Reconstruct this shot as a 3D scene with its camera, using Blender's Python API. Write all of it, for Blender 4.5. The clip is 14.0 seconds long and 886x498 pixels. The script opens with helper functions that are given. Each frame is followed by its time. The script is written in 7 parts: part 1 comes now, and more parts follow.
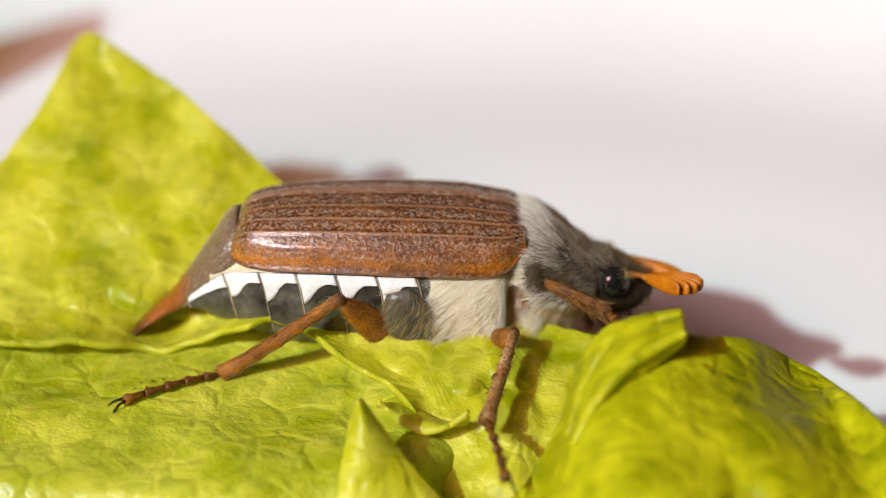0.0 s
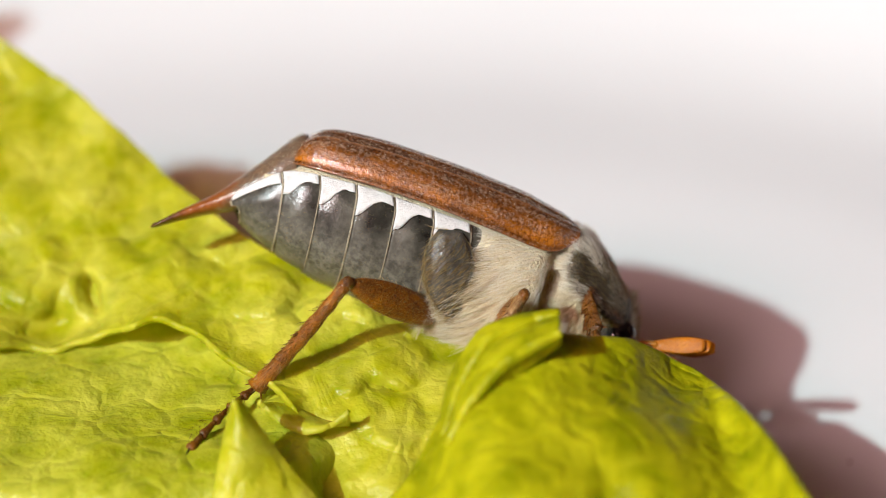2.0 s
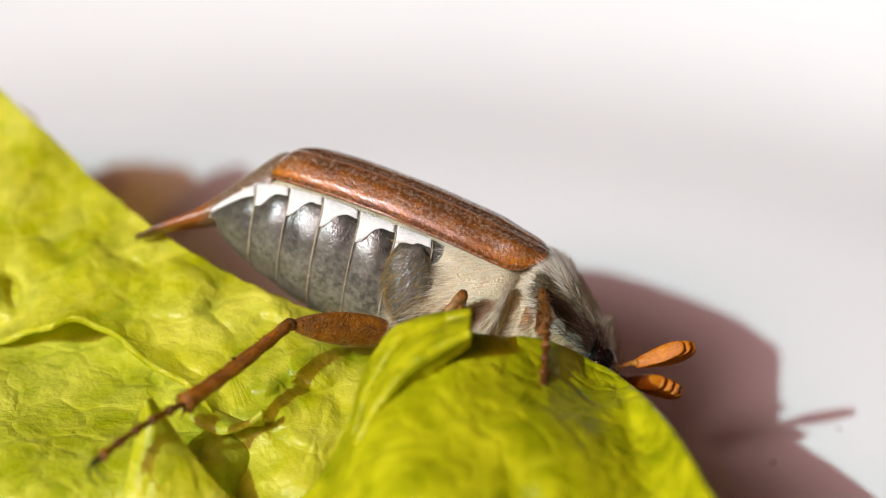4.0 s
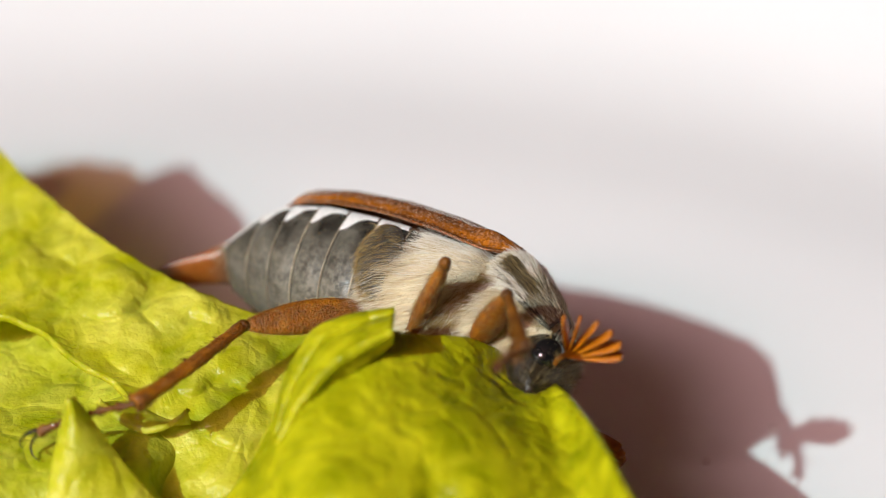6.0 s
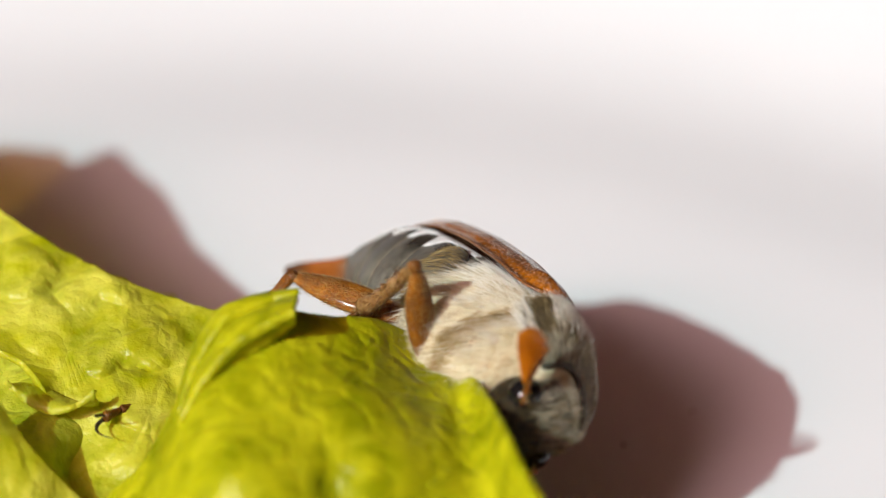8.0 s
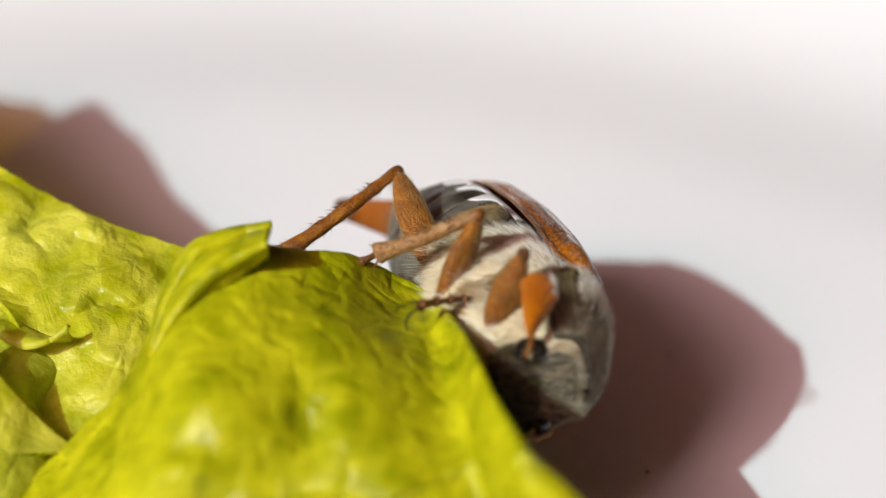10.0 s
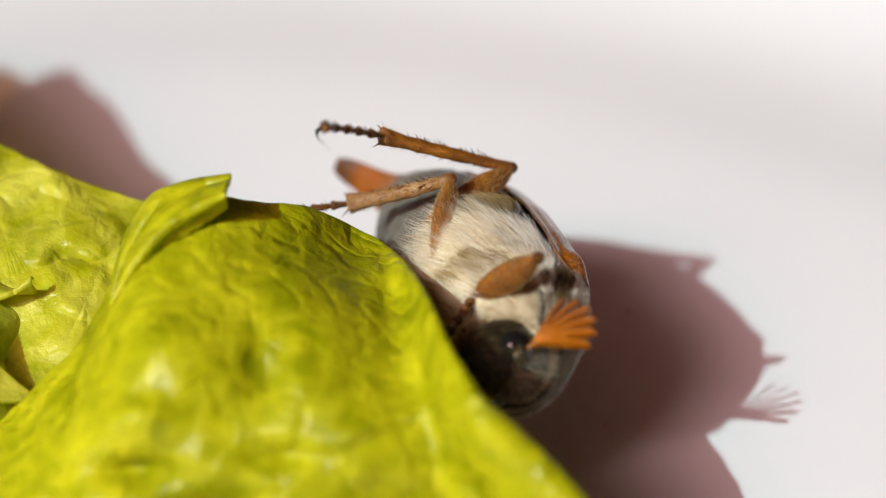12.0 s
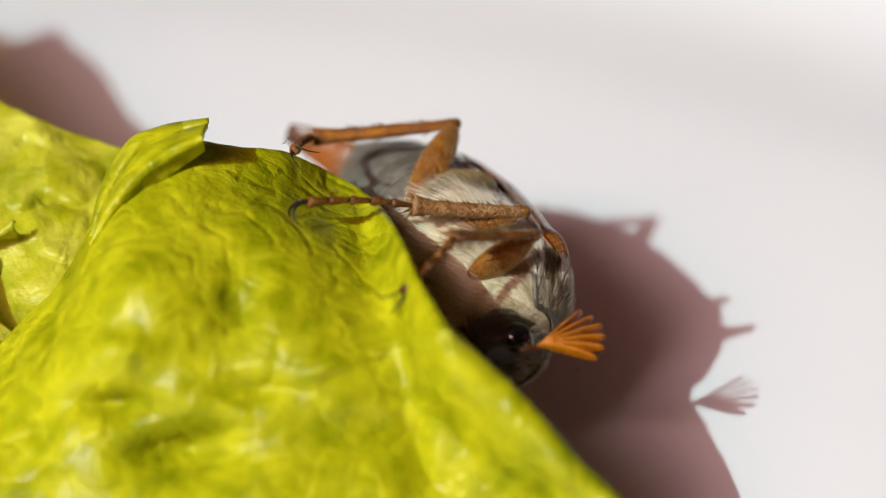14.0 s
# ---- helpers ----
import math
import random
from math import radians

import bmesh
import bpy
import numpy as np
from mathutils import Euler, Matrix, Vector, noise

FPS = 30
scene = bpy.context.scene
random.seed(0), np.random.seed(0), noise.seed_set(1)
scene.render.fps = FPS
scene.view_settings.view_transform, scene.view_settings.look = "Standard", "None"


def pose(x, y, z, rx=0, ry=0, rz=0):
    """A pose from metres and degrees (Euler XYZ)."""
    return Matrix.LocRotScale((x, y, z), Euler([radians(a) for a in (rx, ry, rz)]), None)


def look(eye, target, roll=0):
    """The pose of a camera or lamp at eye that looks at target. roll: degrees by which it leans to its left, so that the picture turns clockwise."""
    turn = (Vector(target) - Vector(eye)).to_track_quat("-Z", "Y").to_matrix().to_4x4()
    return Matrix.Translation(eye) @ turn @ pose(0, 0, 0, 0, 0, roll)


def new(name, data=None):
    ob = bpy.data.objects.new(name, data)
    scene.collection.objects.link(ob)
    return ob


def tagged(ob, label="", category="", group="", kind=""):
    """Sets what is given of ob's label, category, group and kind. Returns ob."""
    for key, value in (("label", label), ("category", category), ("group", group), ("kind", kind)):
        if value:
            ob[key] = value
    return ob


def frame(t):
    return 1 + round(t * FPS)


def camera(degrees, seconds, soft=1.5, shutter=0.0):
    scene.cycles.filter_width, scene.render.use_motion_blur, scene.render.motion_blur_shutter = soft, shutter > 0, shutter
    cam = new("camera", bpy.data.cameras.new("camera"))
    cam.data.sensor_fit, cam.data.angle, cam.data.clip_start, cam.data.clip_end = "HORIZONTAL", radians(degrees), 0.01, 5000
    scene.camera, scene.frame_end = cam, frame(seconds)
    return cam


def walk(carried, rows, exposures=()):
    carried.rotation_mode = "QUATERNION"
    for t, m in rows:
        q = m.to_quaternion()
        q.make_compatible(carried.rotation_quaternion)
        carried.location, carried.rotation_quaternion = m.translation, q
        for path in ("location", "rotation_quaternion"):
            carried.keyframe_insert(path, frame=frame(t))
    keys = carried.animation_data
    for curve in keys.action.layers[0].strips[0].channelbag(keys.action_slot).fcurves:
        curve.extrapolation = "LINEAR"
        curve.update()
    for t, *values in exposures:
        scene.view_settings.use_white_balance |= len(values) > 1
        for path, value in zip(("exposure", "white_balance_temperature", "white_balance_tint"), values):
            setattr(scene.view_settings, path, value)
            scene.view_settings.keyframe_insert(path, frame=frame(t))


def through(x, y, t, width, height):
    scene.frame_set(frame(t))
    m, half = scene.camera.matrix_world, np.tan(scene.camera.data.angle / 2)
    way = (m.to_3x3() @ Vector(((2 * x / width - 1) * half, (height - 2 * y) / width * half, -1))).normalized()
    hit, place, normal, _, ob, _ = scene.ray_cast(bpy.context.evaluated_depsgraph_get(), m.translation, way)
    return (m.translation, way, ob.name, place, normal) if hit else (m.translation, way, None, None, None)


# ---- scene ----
cam = camera(20, 14.0, soft=1.0, shutter=0.4)
cam.data.dof.use_dof = True
cam.data.dof.focus_distance = 0.1402
cam.data.dof.aperture_fstop = 20.0
mm = 0.001
PATH = [
    (0, pose(0.00000, -0.11788, 0.07366, 58, 0, 0)),
    (0.5, pose(0.00187, -0.11788, 0.07366, 58, 0, 0)),
    (1, pose(0.00287, -0.11788, 0.07366, 58, 0, 0)),
    (1.5, pose(0.00484, -0.11788, 0.07366, 58, 0, 0)),
    (2, pose(0.00653, -0.11788, 0.07366, 58, 0, 0)),
    (2.5, pose(0.00816, -0.11788, 0.07366, 58, 0, 0)),
    (3, pose(0.00853, -0.11788, 0.07366, 58, 0, 0)),
    (3.5, pose(0.01006, -0.11788, 0.07366, 58, 0, 0)),
    (3.7, pose(0.01053, -0.11788, 0.07366, 58, 0, 0)),
    (5.8, pose(0.01516, -0.11791, 0.07361, 58, 0, 0)),
    (6, pose(0.01531, -0.11791, 0.07361, 58, 0, 0)),
    (6.5, pose(0.01609, -0.11793, 0.07358, 58, 0, 0)),
    (7, pose(0.01847, -0.11793, 0.07358, 58, 0, 0)),
    (7.5, pose(0.01972, -0.11801, 0.07345, 58, 0, 0)),
    (8, pose(0.02041, -0.11846, 0.07273, 58, 0, 0)),
    (8.2, pose(0.02081, -0.11884, 0.07212, 58, 0, 0)),
    (10.3, pose(0.02237, -0.12053, 0.06942, 58, 0, 0)),
    (10.5, pose(0.02287, -0.12069, 0.06915, 58, 0, 0)),
    (11, pose(0.02341, -0.12161, 0.06862, 58, 0, 0)),
    (11.5, pose(0.02363, -0.12225, 0.06854, 58, 0, 0)),
    (12, pose(0.02419, -0.12342, 0.06857, 58, 0, 0)),
    (12.5, pose(0.02425, -0.12470, 0.06841, 58, 0, 0)),
    (13, pose(0.02488, -0.12602, 0.06817, 58, 0, 0)),
    (13.5, pose(0.02566, -0.12700, 0.06775, 58, 0, 0)),
    (14, pose(0.02569, -0.12763, 0.06748, 58, 0, 0))]
walk(cam, PATH)

# ---- light: low sun over the viewer's left shoulder, warm surroundings ----
world = bpy.data.worlds.new("sky")
scene.world = world
world.use_nodes = True
wn, wl = world.node_tree.nodes, world.node_tree.links
wn.clear()
sky = wn.new("ShaderNodeTexSky")
sky.sky_type, sky.sun_disc = "NISHITA", False
sky.sun_elevation, sky.sun_rotation = radians(38), radians(225)
sky.dust_density = 7.0
warm = wn.new("ShaderNodeMix")
warm.data_type, warm.blend_type = "RGBA", "MULTIPLY"
warm.inputs[0].default_value = 1.0
warm.inputs[7].default_value = (0.95, 0.49, 0.38, 1)
back = wn.new("ShaderNodeBackground")
back.inputs["Strength"].default_value = 0.05
wo = wn.new("ShaderNodeOutputWorld")
wl.new(sky.outputs[0], warm.inputs[6])
wl.new(warm.outputs[2], back.inputs["Color"])
wl.new(back.outputs[0], wo.inputs["Surface"])

sun = new("sun", bpy.data.lights.new("sun", "SUN"))
sun.data.energy, sun.data.angle, sun.data.color = 3.92, radians(0.55), (0.735, 1.0, 1.0)
sun.matrix_world = look((-0.557, -0.557, 0.616), (0, 0, 0))
scene.view_settings.exposure = 0.0

# soft pink fill lamp added behind the viewer; its source is unseen
pink_fill = new("pink_fill_light", bpy.data.lights.new("pink_fill_light", "AREA"))
pink_fill.data.shape, pink_fill.data.size, pink_fill.data.size_y = "RECTANGLE", 0.56, 0.56
pink_fill.data.energy, pink_fill.data.color = 31.0, (1.0, 0.63, 0.66)
pink_fill.matrix_world = look((-0.80, -0.97, 1.05), (-0.80, 0.0, 1.05))


# ---- materials ----
def material(name):
    mat = bpy.data.materials.new(name)
    mat.use_nodes = True
    n, l = mat.node_tree.nodes, mat.node_tree.links
    n.clear()
    out = n.new("ShaderNodeOutputMaterial")
    bsdf = n.new("ShaderNodeBsdfPrincipled")
    l.new(bsdf.outputs[0], out.inputs["Surface"])
    return mat, n, l, bsdf, out


def coords(n):
    return n.new("ShaderNodeTexCoord").outputs["Object"]


def noise_tex(n, l, co, scale, detail=4, rough=0.55, distort=0.0):
    t = n.new("ShaderNodeTexNoise")
    t.inputs["Scale"].default_value = scale
    t.inputs["Detail"].default_value = detail
    t.inputs["Roughness"].default_value = rough
    t.inputs["Distortion"].default_value = distort
    l.new(co, t.inputs["Vector"])
    return t.outputs["Fac"]


def ramp(n, l, fac, stops):
    r = n.new("ShaderNodeValToRGB")
    e = r.color_ramp.elements
    while len(e) < len(stops):
        e.new(0.5)
    for k, (p, c) in zip(e, stops):
        k.position, k.color = p, (*c, 1)
    l.new(fac, r.inputs[0])
    return r.outputs[0]


def mixed(n, l, fac, a, b, how="MIX"):
    m = n.new("ShaderNodeMix")
    m.data_type, m.blend_type = "RGBA", how
    for sock, v in ((m.inputs[0], fac), (m.inputs[6], a), (m.inputs[7], b)):
        if isinstance(v, (int, float)):
            sock.default_value = v
        elif isinstance(v, tuple):
            sock.default_value = (*v, 1)
        else:
            l.new(v, sock)
    return m.outputs[2]


def maths(n, l, op, a, b=0.0):
    m = n.new("ShaderNodeMath")
    m.operation = op
    for sock, v in ((m.inputs[0], a), (m.inputs[1], b)):
        if isinstance(v, (int, float)):
            sock.default_value = v
        else:
            l.new(v, sock)
    return m.outputs[0]


def bumped(n, l, bsdf, height, dist, strength=1.0):
    b = n.new("ShaderNodeBump")
    b.inputs["Distance"].default_value = dist
    b.inputs["Strength"].default_value = strength
    l.new(height, b.inputs["Height"])
    l.new(b.outputs[0], bsdf.inputs["Normal"])
    return b.outputs[0]


def shell_material(name, dark, mid, light, rough=0.3, scale=900, bump=0.00008, spec=0.5, coat=0.0):
    mat, n, l, b, _ = material(name)
    co = coords(n)
    f = noise_tex(n, l, co, scale, 5, 0.6)
    g = noise_tex(n, l, co, scale * 6, 3, 0.6)
    col = ramp(n, l, f, [(0.3, dark), (0.5, mid), (0.72, light)])
    col = mixed(n, l, 0.35, col, ramp(n, l, g, [(0.35, dark), (0.65, light)]))
    l.new(col, b.inputs["Base Color"])
    b.inputs["Roughness"].default_value = rough
    b.inputs["Specular IOR Level"].default_value = spec
    b.inputs["Coat Weight"].default_value, b.inputs["Coat Roughness"].default_value = coat, 0.12
    bumped(n, l, b, g, bump)
    return mat


def elytra_material():
    mat, n, l, b, _ = material("elytra_shell")
    co = coords(n)
    uv = n.new("ShaderNodeUVMap")
    sep = n.new("ShaderNodeSeparateXYZ")
    l.new(uv.outputs[0], sep.inputs[0])
    f = noise_tex(n, l, co, 850, 5, 0.65)
    dust = noise_tex(n, l, co, 4600, 3, 0.7)
    pits = noise_tex(n, l, co, 7600, 2, 0.6)
    base = ramp(n, l, f, [(0.3, (0.045, 0.011, 0.0015)), (0.50, (0.115, 0.032, 0.004)), (0.72, (0.22, 0.072, 0.010))])
    # amber flank, strongest at the shoulder and at the hind corner
    flank = ramp(n, l, sep.outputs[1], [(0.0, (0, 0, 0)), (0.62, (0.03, 0.03, 0.03)), (0.74, (0.28, 0.28, 0.28)), (0.84, (0.5, 0.5, 0.5)), (0.90, (1, 1, 1)), (0.925, (1, 1, 1)), (0.955, (0.1, 0.1, 0.1)), (1.0, (0.4, 0.4, 0.4))])
    along = ramp(n, l, sep.outputs[0], [(0.0, (1, 1, 1)), (0.22, (0.95, 0.95, 0.95)), (0.42, (0.6, 0.6, 0.6)), (0.66, (0.3, 0.3, 0.3)), (0.82, (0.9, 0.9, 0.9)), (0.97, (0.7, 0.7, 0.7))])
    amber = maths(n, l, "MULTIPLY", maths(n, l, "MULTIPLY", flank, along), ramp(n, l, f, [(0.3, (0.4, 0.4, 0.4)), (0.6, (1, 1, 1))]))
    base = mixed(n, l, amber, base, (0.50, 0.155, 0.004))
    # pale scales lie in broad bands between the ribs, plus painted sky sheen above
    wave = maths(n, l, "SINE", maths(n, l, "SUBTRACT", maths(n, l, "MULTIPLY", sep.outputs[1], 34.9), 2.6))
    lay = maths(n, l, "MULTIPLY", ramp(n, l, dust, [(0.42, (0, 0, 0)), (0.60, (1, 1, 1))]), 0.62)
    lay = maths(n, l, "MULTIPLY", lay, maths(n, l, "ADD", maths(n, l, "MULTIPLY", wave, 0.28), 0.48))
    lay = maths(n, l, "MULTIPLY", lay, maths(n, l, "SUBTRACT", 1.0, maths(n, l, "MULTIPLY", amber, 0.9)))
    # more pale colour towards the top, painting in the sheen of the sky
    lay = maths(n, l, "MULTIPLY", lay, maths(n, l, "SUBTRACT", 1.45, maths(n, l, "MULTIPLY", sep.outputs[1], 0.75)))
    base = mixed(n, l, lay, base, (0.50, 0.36, 0.25))
    # dark punctures and thin pale rib lines
    base = mixed(n, l, 0.75, base, ramp(n, l, pits, [(0.36, (0.28, 0.22, 0.2)), (0.50, (1, 1, 1))]), "MULTIPLY")
    line = ramp(n, l, maths(n, l, "PINGPONG", maths(n, l, "ADD", sep.outputs[1], 0.16), 0.09), [(0.0, (1, 1, 1)), (0.010, (0.9, 0.9, 0.9)), (0.020, (0, 0, 0))])
    line = maths(n, l, "MULTIPLY", line, ramp(n, l, sep.outputs[1], [(0.56, (0.6, 0.6, 0.6)), (0.60, (0, 0, 0))]))
    furrow = ramp(n, l, maths(n, l, "PINGPONG", maths(n, l, "ADD", sep.outputs[1], 0.16), 0.09), [(0.018, (1, 1, 1)), (0.028, (0.3, 0.3, 0.3)), (0.046, (1, 1, 1))])
    base = mixed(n, l, ramp(n, l, sep.outputs[1], [(0.60, (0.38, 0.38, 0.38)), (0.68, (0, 0, 0))]), base, furrow, "MULTIPLY")
    base = mixed(n, l, line, base, (0.36, 0.19, 0.10))
    l.new(base, b.inputs["Base Color"])
    l.new(maths(n, l, "ADD", maths(n, l, "MULTIPLY", dust, 0.3), 0.1), b.inputs["Roughness"])
    b.inputs["Specular IOR Level"].default_value = 0.4
    b.inputs["Coat Weight"].default_value = 0.9
    b.inputs["Coat Roughness"].default_value = 0.06
    bumped(n, l, b, maths(n, l, "ADD", dust, maths(n, l, "MULTIPLY", noise_tex(n, l, co, 2300, 2), 0.4)), 0.00008, 1.0)
    fine = n.new("ShaderNodeBump")
    fine.inputs["Distance"].default_value, fine.inputs["Strength"].default_value = 0.00003, 1.0
    l.new(dust, fine.inputs["Height"])
    l.new(fine.outputs[0], b.inputs["Coat Normal"])
    return mat


def leaf_material(name, deep, main, pale, through=0.3, wet=0.35, clear=0.0):
    mat, n, l, b, out = material(name)
    co = coords(n)
    big = noise_tex(n, l, co, 170, 3, 0.5)
    fine = noise_tex(n, l, co, 900, 4, 0.6)
    vor = n.new("ShaderNodeTexVoronoi")
    vor.feature = "DISTANCE_TO_EDGE"
    vor.inputs["Scale"].default_value = 260
    warp = n.new("ShaderNodeVectorMath")
    warp.operation = "ADD"
    wob = n.new("ShaderNodeTexNoise")
    wob.inputs["Scale"].default_value = 300
    l.new(co, wob.inputs["Vector"])
    sc = n.new("ShaderNodeVectorMath")
    sc.operation = "SCALE"
    sc.inputs[3].default_value = 0.004
    l.new(wob.outputs["Color"], sc.inputs[0])
    l.new(co, warp.inputs[0])
    l.new(sc.outputs[0], warp.inputs[1])
    l.new(warp.outputs[0], vor.inputs["Vector"])
    vein = ramp(n, l, vor.outputs["Distance"], [(0.0, (1, 1, 1)), (0.12, (0, 0, 0))])
    col = ramp(n, l, big, [(0.30, deep), (0.47, main), (0.66, pale)])
    mid = noise_tex(n, l, co, 420, 3, 0.55, 0.6)
    col = mixed(n, l, 0.4, col, ramp(n, l, mid, [(0.34, deep), (0.5, main), (0.66, pale)]))
    col = mixed(n, l, maths(n, l, "MULTIPLY", vein, 0.25), col, pale)
    col = mixed(n, l, 0.25, col, ramp(n, l, fine, [(0.35, deep), (0.65, pale)]))
    l.new(col, b.inputs["Base Color"])
    l.new(ramp(n, l, mid, [(0.35, (0.26, 0.26, 0.26)), (0.65, (0.44, 0.44, 0.44))]), b.inputs["Roughness"])
    b.inputs["Specular IOR Level"].default_value = wet
    h = maths(n, l, "ADD", maths(n, l, "MULTIPLY", fine, 0.6), maths(n, l, "MULTIPLY", noise_tex(n, l, co, 4200, 2), 0.15))
    h = maths(n, l, "SUBTRACT", h, maths(n, l, "MULTIPLY", vein, 0.25))
    h = maths(n, l, "ADD", h, maths(n, l, "MULTIPLY", mid, 0.9))
    nrm = bumped(n, l, b, h, 0.0005, 0.6)
    tr = n.new("ShaderNodeBsdfTranslucent")
    l.new(mixed(n, l, 0.7, col, (0.52, 0.74, 0.004)), tr.inputs["Color"])
    l.new(nrm, tr.inputs["Normal"])
    ms = n.new("ShaderNodeMixShader")
    ms.inputs[0].default_value = through
    l.new(b.outputs[0], ms.inputs[1])
    l.new(tr.outputs[0], ms.inputs[2])
    thin = n.new("ShaderNodeBsdfTransparent")
    thin.inputs["Color"].default_value = (1.0, 0.62, 0.06, 1)
    ms2 = n.new("ShaderNodeMixShader")
    ms2.inputs[0].default_value = clear
    l.new(ms.outputs[0], ms2.inputs[1])
    l.new(thin.outputs[0], ms2.inputs[2])
    l.new(ms2.outputs[0], out.inputs["Surface"])
    return mat


def ceramic_material():
    mat, n, l, b, _ = material("white_glazed_ceramic")
    co = coords(n)
    f = noise_tex(n, l, co, 14, 4, 0.6)
    l.new(ramp(n, l, f, [(0.3, (0.76, 0.755, 0.76)), (0.7, (0.82, 0.81, 0.81))]), b.inputs["Base Color"])
    b.inputs["Roughness"].default_value = 0.12
    bumped(n, l, b, noise_tex(n, l, co, 60, 2), 0.0001, 0.3)
    return mat


def hair_material(name, root, tip, soft=0.45):
    mat, n, l, b, out = material(name)
    r = n.new("ShaderNodeNewGeometry").outputs["Random Per Island"]
    col = ramp(n, l, r, [(0.0, root), (1.0, tip)])
    l.new(col, b.inputs["Base Color"])
    b.inputs["Roughness"].default_value = 0.5
    b.inputs["Specular IOR Level"].default_value = 0.3
    tr = n.new("ShaderNodeBsdfTranslucent")
    l.new(col, tr.inputs["Color"])
    ms = n.new("ShaderNodeMixShader")
    ms.inputs[0].default_value = soft
    l.new(b.outputs[0], ms.inputs[1])
    l.new(tr.outputs[0], ms.inputs[2])
    l.new(ms.outputs[0], out.inputs["Surface"])
    return mat


CERAMIC = ceramic_material()
LEAF = leaf_material("lettuce", (0.11, 0.15, 0.001), (0.40, 0.39, 0.001), (0.74, 0.68, 0.012), 0.3, 0.28)
VEIN = leaf_material("pale_vein", (0.42, 0.46, 0.004), (0.58, 0.58, 0.01), (0.74, 0.72, 0.08))
LEAF_BACK = leaf_material("lettuce_pale", (0.23, 0.31, 0.001), (0.68, 0.65, 0.002), (0.94, 0.88, 0.12), 0.42, 0.4, 0.15)
LEAF_THIN = leaf_material("lettuce_thin", (0.20, 0.29, 0.001), (0.62, 0.60, 0.002), (0.90, 0.84, 0.10), 0.42, 0.4, 0.45)
LEAF_FOLD = leaf_material("lettuce_wet", (0.20, 0.26, 0.001), (0.52, 0.52, 0.003), (0.84, 0.80, 0.10), 0.36, 0.55)
ELYTRA = elytra_material()
GREY = shell_material("grey_black_chitin", (0.012, 0.011, 0.010), (0.045, 0.042, 0.036), (0.13, 0.12, 0.10), 0.28, 700)


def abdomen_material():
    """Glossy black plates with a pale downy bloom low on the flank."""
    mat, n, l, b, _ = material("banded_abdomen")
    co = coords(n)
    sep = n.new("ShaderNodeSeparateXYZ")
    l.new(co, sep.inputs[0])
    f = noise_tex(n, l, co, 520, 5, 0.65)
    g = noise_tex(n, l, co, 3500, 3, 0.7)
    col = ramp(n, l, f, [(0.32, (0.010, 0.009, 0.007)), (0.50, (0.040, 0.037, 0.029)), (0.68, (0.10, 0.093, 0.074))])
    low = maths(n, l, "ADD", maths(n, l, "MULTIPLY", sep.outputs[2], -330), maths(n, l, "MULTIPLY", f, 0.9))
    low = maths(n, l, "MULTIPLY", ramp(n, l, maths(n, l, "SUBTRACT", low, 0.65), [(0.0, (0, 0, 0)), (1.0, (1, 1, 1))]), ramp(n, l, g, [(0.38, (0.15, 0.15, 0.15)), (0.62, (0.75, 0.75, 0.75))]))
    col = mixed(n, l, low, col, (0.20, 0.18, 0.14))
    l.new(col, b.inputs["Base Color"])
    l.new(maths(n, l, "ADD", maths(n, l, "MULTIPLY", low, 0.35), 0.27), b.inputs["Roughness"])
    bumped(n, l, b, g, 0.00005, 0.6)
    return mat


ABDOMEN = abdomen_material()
BLACK = shell_material("black_chitin", (0.006, 0.004, 0.002), (0.014, 0.010, 0.005), (0.035, 0.026, 0.013), 0.32, 900, 0.0001, 0.3)
SHIELD = shell_material("grey_brown_chitin", (0.025, 0.021, 0.014), (0.06, 0.05, 0.036), (0.11, 0.095, 0.068), 0.45, 900, 0.00012, 0.2)
CHALK = shell_material("chalky_white_scales", (0.62, 0.61, 0.59), (0.78, 0.77, 0.75), (0.85, 0.84, 0.82), 0.8, 2500, 0.0001, 0.2)
CREAM = shell_material("cream_down", (0.48, 0.38, 0.21), (0.68, 0.58, 0.38), (0.82, 0.76, 0.58), 0.8, 1200, 0.0002, 0.1)
EDGE = shell_material("pale_membrane", (0.16, 0.125, 0.075), (0.28, 0.23, 0.15), (0.42, 0.36, 0.25), 0.5, 1500)
AMBER = shell_material("amber_chitin", (0.05, 0.012, 0.0005), (0.21, 0.060, 0.001), (0.46, 0.165, 0.004), 0.38, 1100, 0.00016, 0.4, 0.2)
BROWN = shell_material("dark_brown_chitin", (0.025, 0.007, 0.001), (0.10, 0.030, 0.002), (0.24, 0.085, 0.004), 0.38, 900, 0.00016, 0.35, 0.15)
DUSTY = shell_material("dusted_brown_chitin", (0.08, 0.025, 0.002), (0.25, 0.10, 0.012), (0.52, 0.33, 0.16), 0.42, 700, 0.00016)
ORANGE = shell_material("orange_horn", (0.26, 0.065, 0.001), (0.40, 0.115, 0.002), (0.52, 0.17, 0.004), 0.36, 900, 0.0001, 0.35)
EYE = shell_material("glossy_black_eye", (0.004, 0.004, 0.004), (0.006, 0.006, 0.006), (0.01, 0.01, 0.01), 0.06, 900, 0.0)
FUR = hair_material("pale_fur", (0.72, 0.61, 0.40), (0.90, 0.84, 0.67))
FUR_WHITE = hair_material("white_fur", (0.86, 0.81, 0.70), (0.93, 0.91, 0.85))
